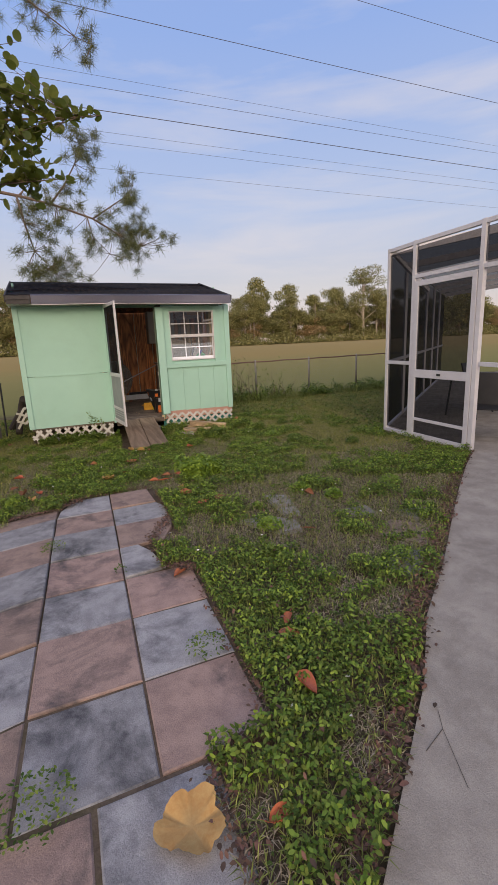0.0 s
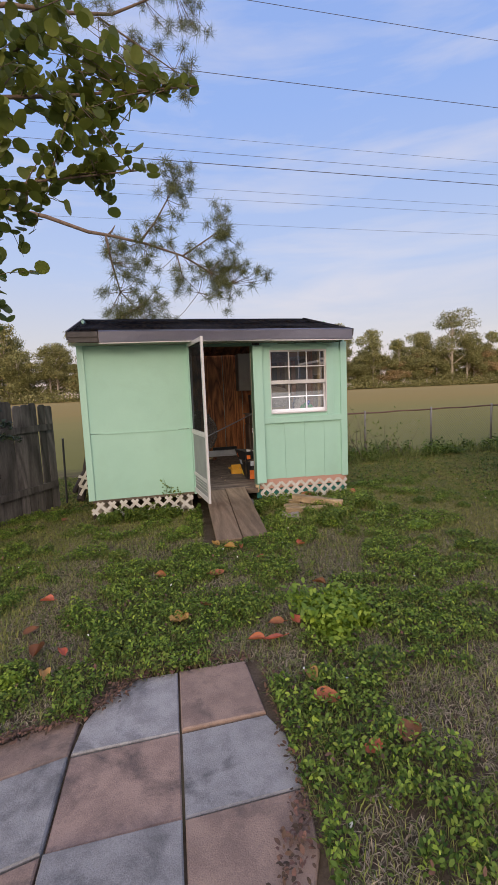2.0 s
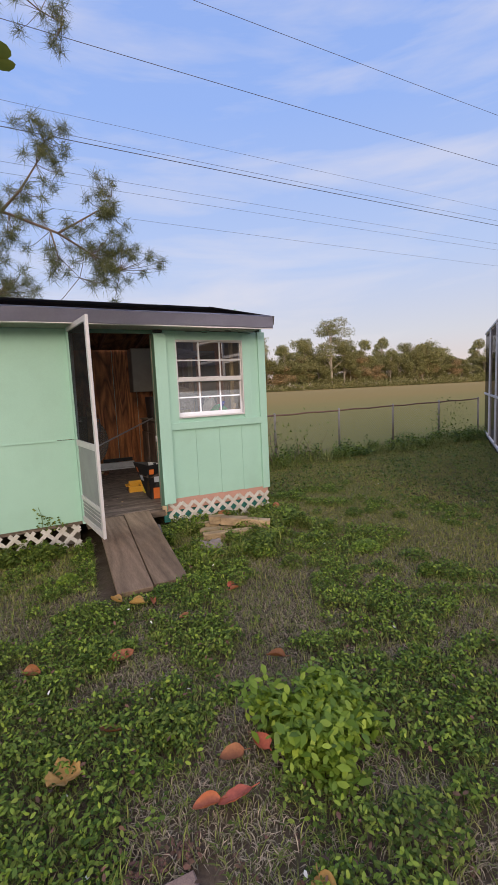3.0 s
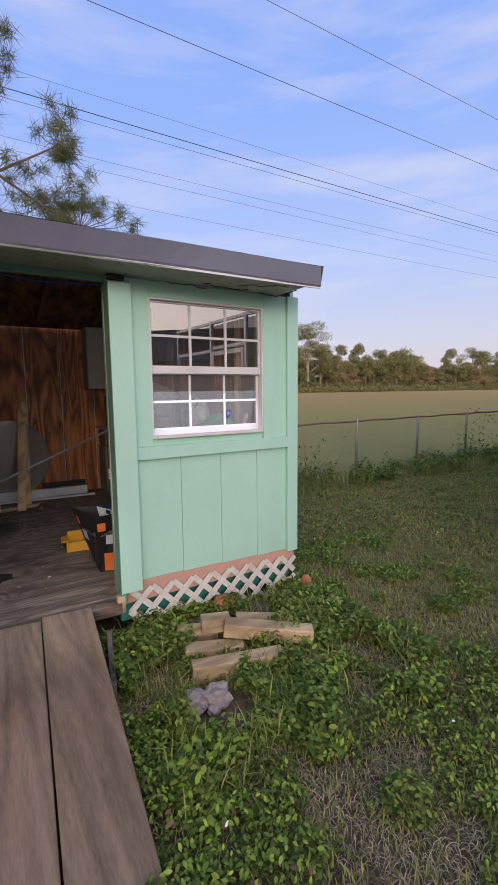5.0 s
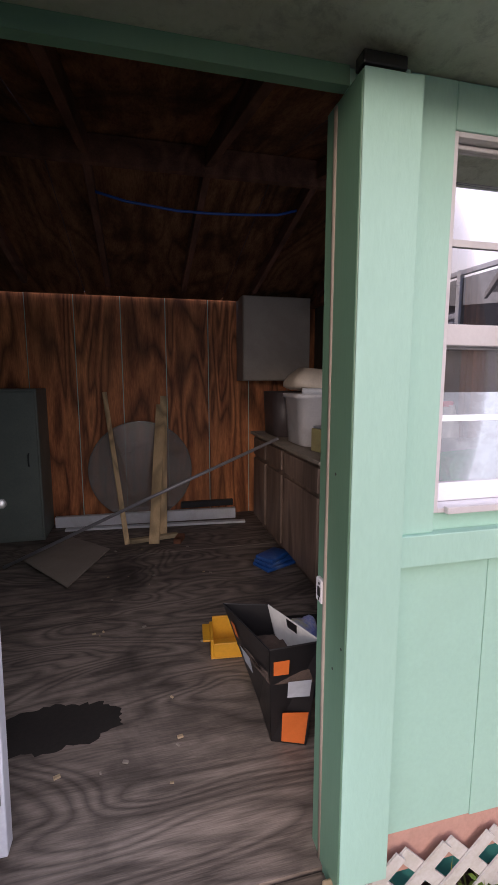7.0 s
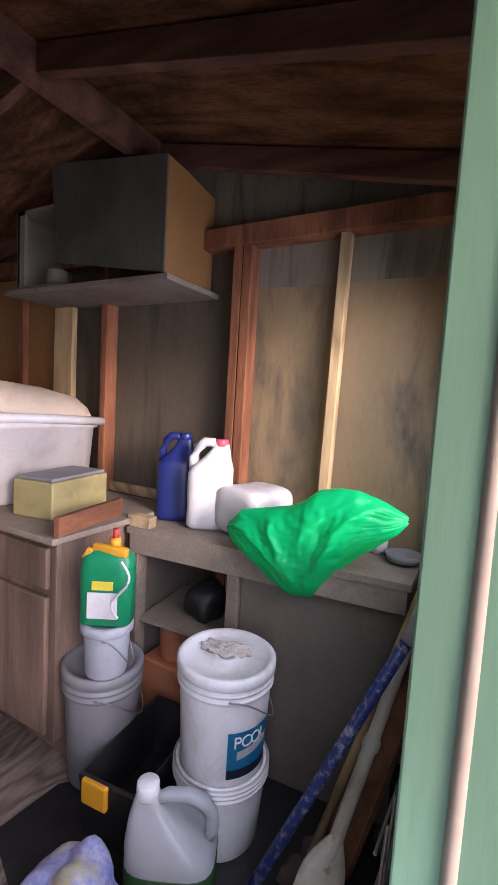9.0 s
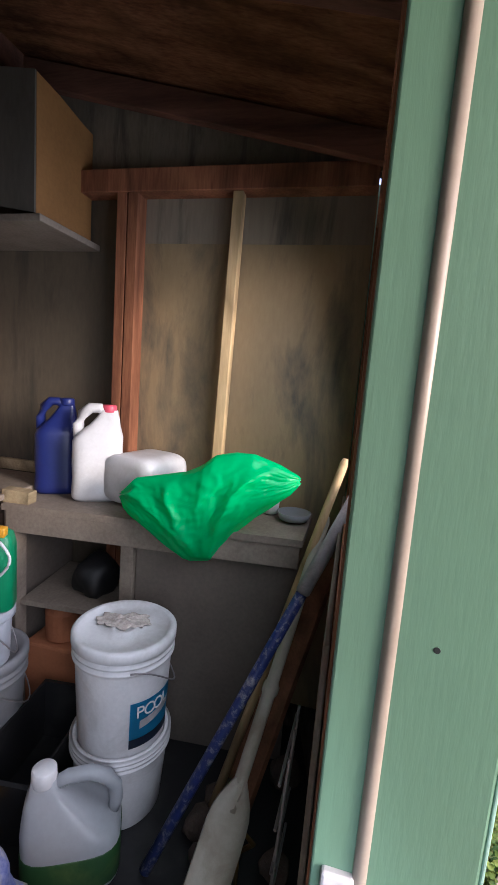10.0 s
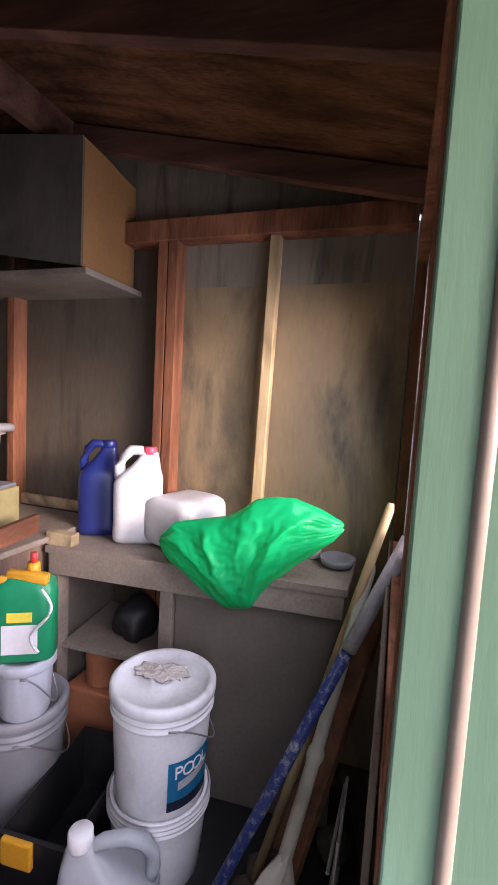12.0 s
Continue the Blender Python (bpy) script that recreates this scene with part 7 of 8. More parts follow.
BX, BY_ = 0.700, 0.737
bucket("bucket", (BX, BY_, ZF), 0.130, 0.150, 0.262, P_BUCKET, "dirty white five-gallon bucket standing on the shed floor", None, True, bail=False)
ub = bucket("pool_bucket", (BX, BY_, 0.525), 0.132, 0.148, 0.365, P_BUCKET, "white lidded bucket with a blue label set in another bucket", P_BUCKET)
for a0, a1, z0, z1, mm, tag, dr in ((217, 281, 0.585, 0.735, P_LABEL, "blue printed label", 0.0), (217, 281, 0.585, 0.615, P_DARKLABEL, "dark label band", 0.0012), (229, 277, 0.645, 0.672, P_WHITE, "white swoosh on the label", 0.0012)):
    bm = B()
    n = 14
    rows = []
    for k in range(n + 1):
        a = radians(a0 + (a1 - a0) * k / n)
        lift = 0.02 * (k / n) if "swoosh" in tag else 0
        rows.append([bm.verts.new((BX + (0.1345 + (z - 0.528) * 0.047 + dr) * math.cos(a), BY_ + (0.1345 + (z - 0.528) * 0.047 + dr) * math.sin(a), z + lift)) for z in (z0, z1)])
    for p, q in zip(rows, rows[1:]):
        bm.faces.new((p[0], q[0], q[1], p[1]))
    bmesh.ops.solidify(bm, geom=bm.faces[:], thickness=-0.001)
    part("label", bm, mm, ub, tag)
for k, ch in enumerate("POOL"):
    cu = bpy.data.curves.new("letter", "FONT")
    cu.body, cu.size, cu.extrude, cu.align_x = ch, 0.052, 0.0006, "CENTER"
    a = radians(229 + 12.5 * k)
    r = 0.1345 + 0.16 * 0.047 + 0.0018
    ob = new("letter", cu)
    ob.matrix_world = Matrix.Translation((BX + r * math.cos(a), BY_ + r * math.sin(a), 0.685)) @ Matrix.Rotation(a + math.pi / 2, 4, "Z") @ Matrix.Rotation(math.pi / 2, 4, "X")
    cu.materials.append(P_WHITE)
    w = ob.matrix_world.copy()
    ob.parent = ub
    ob.matrix_parent_inverse = Matrix.Translation((-BX, -BY_, -0.525))
    ob.matrix_basis = w
bm = B()
bmesh.ops.create_grid(bm, x_segments=36, y_segments=24, size=0.5)
for v in bm.verts:
    u, w = v.co.x * 2, v.co.y * 2
    k = 1 / max(1.0, math.hypot(u, w)) * (0.82 + 0.45 * noise.noise((u * 2.2, w * 2.2, 7.0)))
    fold = abs(noise.noise((u * 2.6, w * 3.4, 3.0))) + 0.5 * abs(noise.noise((u * 7, w * 6, 1.0)))
    v.co = (BX + 0.025 + 0.050 * w * k + 0.02 * u * k, BY_ + 0.02 - 0.095 * u * k, 0.8925 + 0.020 * fold * max(0, 1 - 0.8 * (u * u + w * w) / 2))
bmesh.ops.solidify(bm, geom=bm.faces[:], thickness=0.0015)
GLOVE = mat("dirty_pale_cloth", (0.62, 0.56, 0.51), (0.42, 0.36, 0.32), 0.9, 20, 160, 0.3, stain=(0.16, 0.13, 0.11), amount=0.7, stain_scale=18)
solo("work_glove", bm, GLOVE, "crumpled dirty work glove on the bucket lid", "glove", smooth=True)

bucket("lidded_bucket", (0.655, 1.235, ZF), 0.116, 0.136, 0.42, P_GREY, "grey lidded bucket on the shed floor by the cabinet", P_GREY)
bucket("paint_pail", (0.61, 1.175, 0.733), 0.072, 0.080, 0.175, P_PAIL, "small pale grey pail standing on the grey bucket", P_PAIL, False, 32)
gj = thing("spray_jug", (0.605, 1.165, 0.92), "green weedkiller jug with a yellow sprayer and hose", "jug")
m = Matrix.Translation((0.60, 1.165, 0.921)) @ Matrix.Rotation(radians(30), 4, "Z")
bm = B()
lathe(bm, [(0.45, 0), (0.5, 0.008), (0.5, 0.20), (0.46, 0.235), (0.30, 0.255), (0.10, 0.262)], 40, m @ Matrix.Diagonal((0.10, 0.175, 1, 1)), power=5)
part("body", bm, P_GREEN, gj, smooth=True)
bm = B()
box(bm, -0.053, -0.050, -0.045, 0.055, 0.03, 0.12, 0.0008, m)
part("label", bm, P_WHITE, gj, "white printed label")
bm = B()
box(bm, -0.055, -0.052, -0.03, 0.04, 0.13, 0.16, 0.0008, m)
part("label", bm, P_LEMON, gj, "yellow label flash")
bm = B()
tube(bm, [m @ Vector(p) for p in ((0, -0.02, 0.26), (0, -0.02, 0.295))], [0.020, 0.018], 14)
beam(bm, m @ Vector((-0.01, 0.05, 0.262)), m @ Vector((-0.03, -0.07, 0.252)), 0.03, 0.032, 0.006)
beam(bm, m @ Vector((-0.025, 0.055, 0.262)), m @ Vector((-0.025, 0.075, 0.225)), 0.018, 0.022, 0.004)
part("sprayer", bm, P_YELLOW, gj, "yellow trigger sprayer", True)
bm = B()
tube(bm, [m @ Vector(p) for p in ((0, -0.02, 0.295), (0, -0.02, 0.325))], 0.010, 10)
part("cap", bm, P_RED, gj, "red cap", True)
bm = B()
tube(bm, [m @ Vector((-0.075 - 0.012 * math.sin(t * 5), -0.06 - 0.03 * math.sin(t * 6.0), 0.24 - 0.20 * t)) for t in [k / 24 for k in range(25)]], 0.0045, 8)
part("hose", bm, P_WHITE, gj, "coiled clear hose", True)

# black tote with yellow latch
bt = thing("black_tote", (0.55, 0.98, ZF), "open black plastic storage tote with a yellow latch", "storage tote")
TM = Matrix.Translation((0.645, 1.00, ZF + 0.005)) @ Matrix.Rotation(radians(6), 4, "Z")
bm = B()
W, D, Hh = 0.21, 0.108, 0.215
o = [(-W * 0.9, -D * 0.9, 0), (W * 0.9, -D * 0.9, 0), (W * 0.9, D * 0.9, 0), (-W * 0.9, D * 0.9, 0)]
vs0 = [bm.verts.new(TM @ Vector(p)) for p in o]
vs1 = [bm.verts.new(TM @ Vector((p[0] / 0.9, p[1] / 0.9, Hh))) for p in o]
vs2 = [bm.verts.new(TM @ Vector((p[0] / 0.9 * 0.93, p[1] / 0.9 * 0.93, Hh))) for p in o]
vs3 = [bm.verts.new(TM @ Vector((p[0] * 0.93, p[1] * 0.93, 0.01))) for p in o]
bm.faces.new(vs0[::-1])
bm.faces.new(vs3)
for i in range(4):
    j = (i + 1) % 4
    bm.faces.new((vs0[i], vs0[j], vs1[j], vs1[i]))
    bm.faces.new((vs1[i], vs1[j], vs2[j], vs2[i]))
    bm.faces.new((vs2[i], vs2[j], vs3[j], vs3[i]))
part("body", bm, P_BLACK, bt)
bm = B()
box(bm, -W - 0.016, -W + 0.002, -0.01, 0.085, Hh - 0.075, Hh + 0.004, 0.006, TM)
part("latch", bm, P_YELLOW, bt, "yellow latch")

# cloudy gallon jug
CJ = Matrix.Translation((0.475, 0.752, ZF + 0.001)) @ Matrix.Rotation(radians(117), 4, "Z")
cj = thing("cloudy_jug", (0.475, 0.752, ZF), "large cloudy white jug with a green label on the floor", "jug")
bm = B()
rings = []
for r, z, dx in ((0.44, 0, 0), (0.5, 0.012, 0), (0.5, 0.135, 0), (0.475, 0.16, 0.008), (0.40, 0.185, 0.026), (0.31, 0.212, 0.046), (0.23, 0.238, 0.062), (0.15, 0.262, 0.074), (0.125, 0.285, 0.076)):
    ring = []
    for k in range(40):
        a = 2 * math.pi * k / 40
        c, q = math.cos(a), math.sin(a)
        f = (abs(c) ** 3.8 + abs(q) ** 3.8) ** (-1 / 3.8)
        ring.append(bm.verts.new(CJ @ Vector((0.255 * r * c * f + dx, 0.19 * r * q * f, z))))
    rings.append(ring)
for p, q in zip(rings, rings[1:]):
    for k in range(40):
        bm.faces.new((p[k], p[(k + 1) % 40], q[(k + 1) % 40], q[k]))
bm.faces.new(rings[0][::-1])
bm.faces.new(rings[-1])
part("body", bm, P_CLEAR, cj, smooth=True)
bm = B()
tube(bm, [CJ @ Vector(p) for p in ((0.05, 0, 0.262), (0.015, 0, 0.280), (-0.04, 0, 0.284), (-0.085, 0, 0.268), (-0.108, 0, 0.235), (-0.112, 0, 0.19), (-0.105, 0, 0.16))], [0.016, 0.019, 0.020, 0.020, 0.019, 0.019, 0.017], 12)
part("handle", bm, P_CLEAR, cj, smooth=True)
bm = B()
lathe(bm, [(0.031, 0.272), (0.033, 0.276), (0.032, 0.312), (0.028, 0.316)], 24, CJ @ Matrix.Translation((0.076, 0, 0)))
part("cap", bm, P_WHITE, cj, "white screw cap", True)
bm = B()
lathe(bm, [(0.502, 0.02), (0.507, 0.022), (0.507, 0.115), (0.502, 0.118)], 40, CJ @ Matrix.Diagonal((0.255, 0.19, 1, 1)), power=3.8)
part("label", bm, plastic("dark_green_label", (0.02, 0.07, 0.02), 0.5, (0.10, 0.14, 0.04), 0.8), cj, "dark green printed label", True)

# open printed box by the door
cb = thing("open_box", (0.12, 0.62, ZF), "open black printed cardboard box holding soil, flaps torn off", "box")
b0 = [(-0.02, 0.48), (0.10, 0.43), (0.11, 0.62), (-0.01, 0.68)]
t0 = [(-0.06, 0.37), (0.125, 0.37), (0.02, 0.665), (-0.16, 0.68)]
ZB, ZTP = ZF + 0.003, 0.76
ZC = [0.745, 0.75, 0.745, 0.765]
for i in range(4):
    j = (i + 1) % 4
    bm = B()
    q = [Vector((*b0[i], ZB)), Vector((*b0[j], ZB)), Vector((*t0[j], ZC[j])), Vector((*t0[i], ZC[i]))]
    n_ = (q[1] - q[0]).cross(q[3] - q[0]).normalized() * 0.002
    bm.faces.new([bm.verts.new(v + n_) for v in q])
    side = part("side", bm, CARD_BLACK, cb, "glossy black printed face")
    bm = B()
    bm.faces.new([bm.verts.new(v - n_) for v in q])
    part("inner_face", bm, CARD_WHITE if i == 1 else CARD_BLACK, cb)
    if i == 1:
        bm = B()
        f = lambda s, t: q[0].lerp(q[1], s).lerp(q[3].lerp(q[2], s), t) - n_ * 2.2
        bm.faces.new([bm.verts.new(v) for v in (f(0.38, 0.30), f(0.62, 0.30), f(0.60, 0.995), f(0.40, 0.995))])
        part("stripe", bm, CARD_BLACK, cb, "black stripe")
    bm = B()
    tube(bm, [q[3], q[2]], 0.0028, 6)
    part("rim", bm, CARD_WHITE if i == 1 else CARD_BLACK, cb)
    g = lambda s, t: q[0].lerp(q[1], s).lerp(q[3].lerp(q[2], s), t) + n_ * 2.0
    for s0, s1, ta, tb_, mm in ((0.30, 0.95, 0.02, 0.34, CARD_ORANGE), (0.08, 0.40, 0.74, 0.88, CARD_ORANGE), (0.40, 0.92, 0.50, 0.66, P_PAIL)):
        if i == 3:
            s0, s1 = 0.08 + 0.2 * s0, 0.5 * s1
            if ta < 0.1:
                continue
        bm = B()
        bm.faces.new([bm.verts.new(g(*v)) for v in ((s0, ta), (s1, ta), (s1, tb_), (s0, tb_))])
        part("print_patch", bm, mm, cb, "printed colour patch")
bm = B()
zs = 0.615
k = (zs - ZB) / (ZTP - ZB)
pts = [(b0[i][0] + (t0[i][0] - b0[i][0]) * k * 0.94, b0[i][1] + (t0[i][1] - b0[i][1]) * k * 0.94) for i in range(4)]
plate(bm, pts, zs - 0.03, zs)
bmesh.ops.subdivide_edges(bm, edges=bm.edges[:], cuts=8, use_grid_fill=True)
for v in bm.verts:
    if v.co.z > zs - 0.01:
        v.co.z += 0.05 * noise.noise((v.co.x * 9, v.co.y * 9, 0)) + 0.02 * noise.noise((v.co.x * 30, v.co.y * 30, 0))
part("soil", bm, DIRT, cb, "dry brown soil", True)

# yellow caddy and small things by the box
yc = thing("yellow_caddy", (-0.02, 1.05, ZF), "yellow plastic tray caddy on the shed floor", "caddy")
YM = Matrix.Translation((-0.005, 1.09, ZF + 0.002)) @ Matrix.Rotation(radians(-6), 4, "Z") @ Matrix.Diagonal((1.5, 1.25, 1, 1))
bm = B()
for x0, x1, y0, y1, z0, z1 in ((-0.10, 0.10, -0.07, 0.07, 0, 0.008), (-0.10, -0.09, -0.07, 0.07, 0.008, 0.10), (0.09, 0.10, -0.07, 0.07, 0.008, 0.10), (-0.09, 0.09, -0.07, -0.06, 0.008, 0.08), (-0.09, 0.09, 0.06, 0.07, 0.008, 0.13), (-0.005, 0.005, -0.06, 0.06, 0.008, 0.08)):
    box(bm, x0, x1, y0, y1, z0, z1, 0.003, YM)
part("tray", bm, P_YELLOW, yc)
bm = B()
box(bm, -0.125, -0.10, -0.06, 0.06, 0.085, 0.095, 0.003, YM)
part("lip", bm, P_YELLOW, yc)
bm = B()
lathe(bm, [(0.02, 0), (0.035, 0.01), (0.04, 0.06), (0.02, 0.09), (0.01, 0.11)], 16, Matrix.Translation((0.03, 0.90, ZF + 0.002)))
solo("lemon_bottle", bm, P_LEMON, "small lemon-yellow bottle beside the caddy", "bottle", smooth=True)
bm = B()
bmesh.ops.create_icosphere(bm, subdivisions=4, radius=0.12, matrix=Matrix.Translation((0.22, 0.86, ZF + 0.13)))
for v in bm.verts:
    d = v.co - Vector((0.22, 0.86, ZF + 0.13))
    v.co += d * (0.35 * noise.noise(d * 14)) 
    v.co.z = max(v.co.z, ZF + 0.002)
STRIPE = plastic("blue_white_bag_film", (0.50, 0.50, 0.68), 0.35, (0.60, 0.55, 0.12), 0.85, (0.10, 0.13, 0.42))
solo("crumpled_bag", bm, STRIPE, "crumpled blue and white plastic sack on the floor", "bag", smooth=True)
bm = B()
for k in range(3):
    box(bm, -0.14 + 0.01 * k, 0.14 - 0.02 * k, -0.09 + 0.012 * k, 0.09, 0.03 * k, 0.03 * k + 0.028, 0.008, Matrix.Translation((0.47, 2.03, ZF + 0.002)) @ Matrix.Rotation(radians(24 + 6 * k), 4, "Z"))
for v in bm.verts:
    v.co.z = max(ZF + 0.002, v.co.z + 0.014 * noise.noise(v.co * 12))
solo("folded_tarp", bm, plastic("blue_tarp", (0.02, 0.09, 0.34), 0.4, (0.25, 0.3, 0.42), 0.5), "folded blue tarp on the shed floor", "tarp", smooth=True)

# thin black outline that darkens the floor below the tote, buckets and poles
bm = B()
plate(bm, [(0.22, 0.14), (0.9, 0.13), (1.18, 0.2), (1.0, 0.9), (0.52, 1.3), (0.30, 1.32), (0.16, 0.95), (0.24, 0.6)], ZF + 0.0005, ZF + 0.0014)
solo("dark_floor_sheet", bm, P_BLACK, "thin black sheet on the shed floor under the buckets and poles", "sheet")
random.seed(12)
for k in range(7):
    x, y = random.uniform(0.55, 0.95), random.uniform(0.2, 0.5)
    bm = B()
    bmesh.ops.create_icosphere(bm, subdivisions=2, radius=random.uniform(0.03, 0.06), matrix=Matrix.Translation((x, y, ZF + 0.03)))
    for v in bm.verts:
        v.co += (v.co - Vector((x, y, ZF + 0.03))) * 0.5 * noise.noise(v.co * 22)
        v.co.z = max(v.co.z, ZF + 0.001)
    solo("dark_clod", bm, DIRT, "dark clod of debris on the floor sheet", "debris", "floor clods", smooth=True)

# poles and the paddle leaning in the corner
pd_ = thing("paddle", (0.30, 0.37, ZF), "aged white boat paddle leaning in the corner", "paddle")
pa, pb = Vector((0.33, 0.375, 0.315)), Vector((1.03, 0.175, 1.235))
ax = (pb - pa).normalized()
bm = B()
tube(bm, [pa + ax * 0.32, pa + ax * 0.60, pa + ax * 0.61, pa + ax * 0.63, pa + ax * 0.64, pb - ax * 0.02, pb], [0.018, 0.019, 0.024, 0.024, 0.018, 0.018, 0.012], 14)
part("shaft", bm, PADDLE, pd_, smooth=True)
sidev = ax.cross(Vector((-0.87, -0.35, 0.3))).normalized()
nor = sidev.cross(ax).normalized()
bm = B()
ns = 14
fr_, bk_ = [], []
for i in range(ns + 1):
    t = i / ns
    half = 0.056 * min(1, math.sqrt(max(t, 0.02) * 9)) * (1 if t < 0.72 else max(0.22, math.cos((t - 0.72) / 0.28 * math.pi / 2) ** 0.7))
    c = pa + ax * (0.40 * t)
    fr_.append([bm.verts.new(c + sidev * half * s + nor * (0.008 + 0.012 * (1 - abs(s)) * t)) for s in (-1, -0.5, 0, 0.5, 1)])
    bk_.append([bm.verts.new(c + sidev * half * s - nor * 0.004) for s in (-1, -0.5, 0, 0.5, 1)])
for g in (fr_, bk_):
    for a, c in zip(g, g[1:]):
        for k in range(4):
            bm.faces.new((a[k], a[k + 1], c[k + 1], c[k]))
for k in (0, 4):
    for i in range(ns):
        bm.faces.new((fr_[i][k], fr_[i + 1][k], bk_[i + 1][k], bk_[i][k]))
part("blade", bm, PADDLE, pd_, smooth=True)
bp_ = thing("blue_pole", (0.50, 0.55, ZF), "chipped blue painted pole with a worn grey grip", "pole")
qa, qb = Vector((0.505, 0.547, 0.315)), Vector((0.842, 0.042, 1.475))
bm = B()
tube(bm, [qa, qa.lerp(qb, 0.67)], 0.0165, 14)
part("shaft", bm, BLUEPAINT, bp_, smooth=True)
bm = B()
tube(bm, [qa.lerp(qb, 0.67), qa.lerp(qb, 0.675), qa.lerp(qb, 0.93)], [0.018, 0.021, 0.021], 14)
part("grip", bm, GREYPAINT, bp_, "worn grey grip", True)
bm = B()
tube(bm, [qa.lerp(qb, 0.93), qb], 0.0175, 14)
part("end", bm, BLUEPAINT, bp_, smooth=True)
bm = B()
tube(bm, [(0.70, 0.43, ZF + 0.01), (1.04, 0.135, 1.42), (1.045, 0.131, 1.44)], [0.014, 0.015, 0.009], 12)
solo("broom_stick", bm, PINEWOOD, "bare wooden tool handle leaning in the corner", "stick", smooth=True)
bm = B()
beam(bm, (0.78, 0.36, ZF + 0.01), (1.12, 0.16, 1.06), 0.11, 0.03, 0.003)
solo("leaning_board", bm, REDWOOD, "dark red-brown board leaning in the corner", "board")
bm = B()
tube(bm, [(0.56, 0.30, 0.40 + 0.0), (0.56, 0.26, 0.44), (0.56, 0.30, 0.48), (0.56, 0.34, 0.44), (0.56, 0.30, 0.40)], 0.008, 8)
tube(bm, [(0.56, 0.30, ZF), (0.56, 0.30, 0.40)], 0.006, 6)
solo("brass_ring_stake", bm, mat("dull_brass", (0.30, 0.18, 0.06), (0.2, 0.12, 0.04), 0.5, 20, 90, 0.1, metal=0.6), "small stake with a dull brass ring", "stake", smooth=True)
wr2 = thing("wire_rack", (0.62, 0.20, ZF), "thin rusty wire rack standing by the wall", "rack")
for k in range(3):
    bm = B()
    tube(bm, [(0.46 + 0.09 * k, 0.20, ZF), (0.48 + 0.09 * k, 0.18, 0.80)], 0.004, 6)
    part("upright", bm, STEELROD, wr2)
for k in range(4):
    bm = B()
    tube(bm, [(0.44, 0.195, 0.40 + 0.12 * k), (0.68, 0.185, 0.40 + 0.12 * k)], 0.004, 6)
    part("crossbar", bm, STEELROD, wr2)

# storage on the cabinet top
st = thing("storage_tote", (0.88, 2.05, 1.19), "pale plastic storage tote on the cabinet top", "storage tote")
bm = B()
lathe(bm, [(0.42, 0.0), (0.45, 0.01), (0.49, 0.33), (0.52, 0.335), (0.52, 0.365), (0.47, 0.366)], 40, Matrix.Translation((0.88, 2.05, 1.191)) @ Matrix.Diagonal((0.60, 0.40, 1, 1)), power=7)
part("body", bm, P_TOTE, st, smooth=True)
bm = B()
m = Matrix.Translation((0.86, 2.04, 1.56)) @ Matrix.Rotation(radians(7), 4, "Y")
lathe(bm, [(0.44, 0), (0.5, 0.012), (0.5, 0.045), (0.46, 0.09), (0.36, 0.14), (0.10, 0.16)], 40, m @ Matrix.Diagonal((0.62, 0.38, 1, 1)), power=5)
for v in bm.verts:
    v.co += Vector((0, 0, 0.018 * noise.noise(v.co * 6)))
solo("vinyl_cushion", bm, P_CREAM, "cream vinyl cushion slumped on the storage tote", "cushion", smooth=True)
bm = B()
tube(bm, [(0.60, 1.86, 1.575), (0.90, 1.83, 1.57), (1.18, 1.85, 1.555)], 0.022, 12)
solo("rolled_tube", bm, P_WHITE, "white rolled tube along the tote lid", "tube", smooth=True)
ob_ = thing("olive_tin", (0.80, 1.66, 1.19), "olive-yellow tin box with an open top on the cabinet", "tin box")
OM = Matrix.Translation((0.80, 1.66, 1.191)) @ Matrix.Rotation(radians(10), 4, "Z")
bm = B()
box(bm, -0.17, 0.17, -0.10, 0.10, 0.0, 0.15, 0.008, OM)
part("body", bm, P_OLIVE, ob_)
bm = B()
box(bm, -0.16, 0.16, -0.09, 0.09, 0.151, 0.165, 0.003, OM)
part("inner_tray", bm, P_GREY, ob_, "jumbled grey tray")
bm = B()
lathe(bm, [(0.44, 0), (0.47, 0.01), (0.5, 0.36), (0.48, 0.365)], 40, Matrix.Translation((0.86, 2.62, 1.191)) @ Matrix.Diagonal((0.56, 0.42, 1, 1)), power=7)
solo("dark_bin", bm, plastic("dark_brown_bin", (0.06, 0.045, 0.045), 0.5), "dark brown bin on the cabinet top", "bin", smooth=True)
# shelf bay contents
bm = B()
lathe(bm, [(0.05, 0), (0.07, 0.01), (0.075, 0.12), (0.06, 0.15)], 24, Matrix.Translation((1.02, 1.18, ZF + 0.28)))
box(bm, 0.93, 1.2, 1.02, 1.30, ZF + 0.002, ZF + 0.28, 0.01)
solo("orange_canister", bm, TERRA, "orange-brown canister in the bench's lower bay", "canister", smooth=False)
bm = B()
box(bm, -0.05, 0.05, -0.03, 0.03, 0, 0.13, 0.004, Matrix.Translation((0.93, 1.0, 0.50)) @ Matrix.Rotation(radians(35), 4, "X") @ Matrix.Rotation(radians(30), 4, "Z"))
solo("small_carton", bm, P_LEMON, "small yellow and white carton in the bench bay", "carton")
bm = B()
bmesh.ops.create_icosphere(bm, subdivisions=3, radius=0.09, matrix=Matrix.Translation((1.08, 1.08, 0.83)))
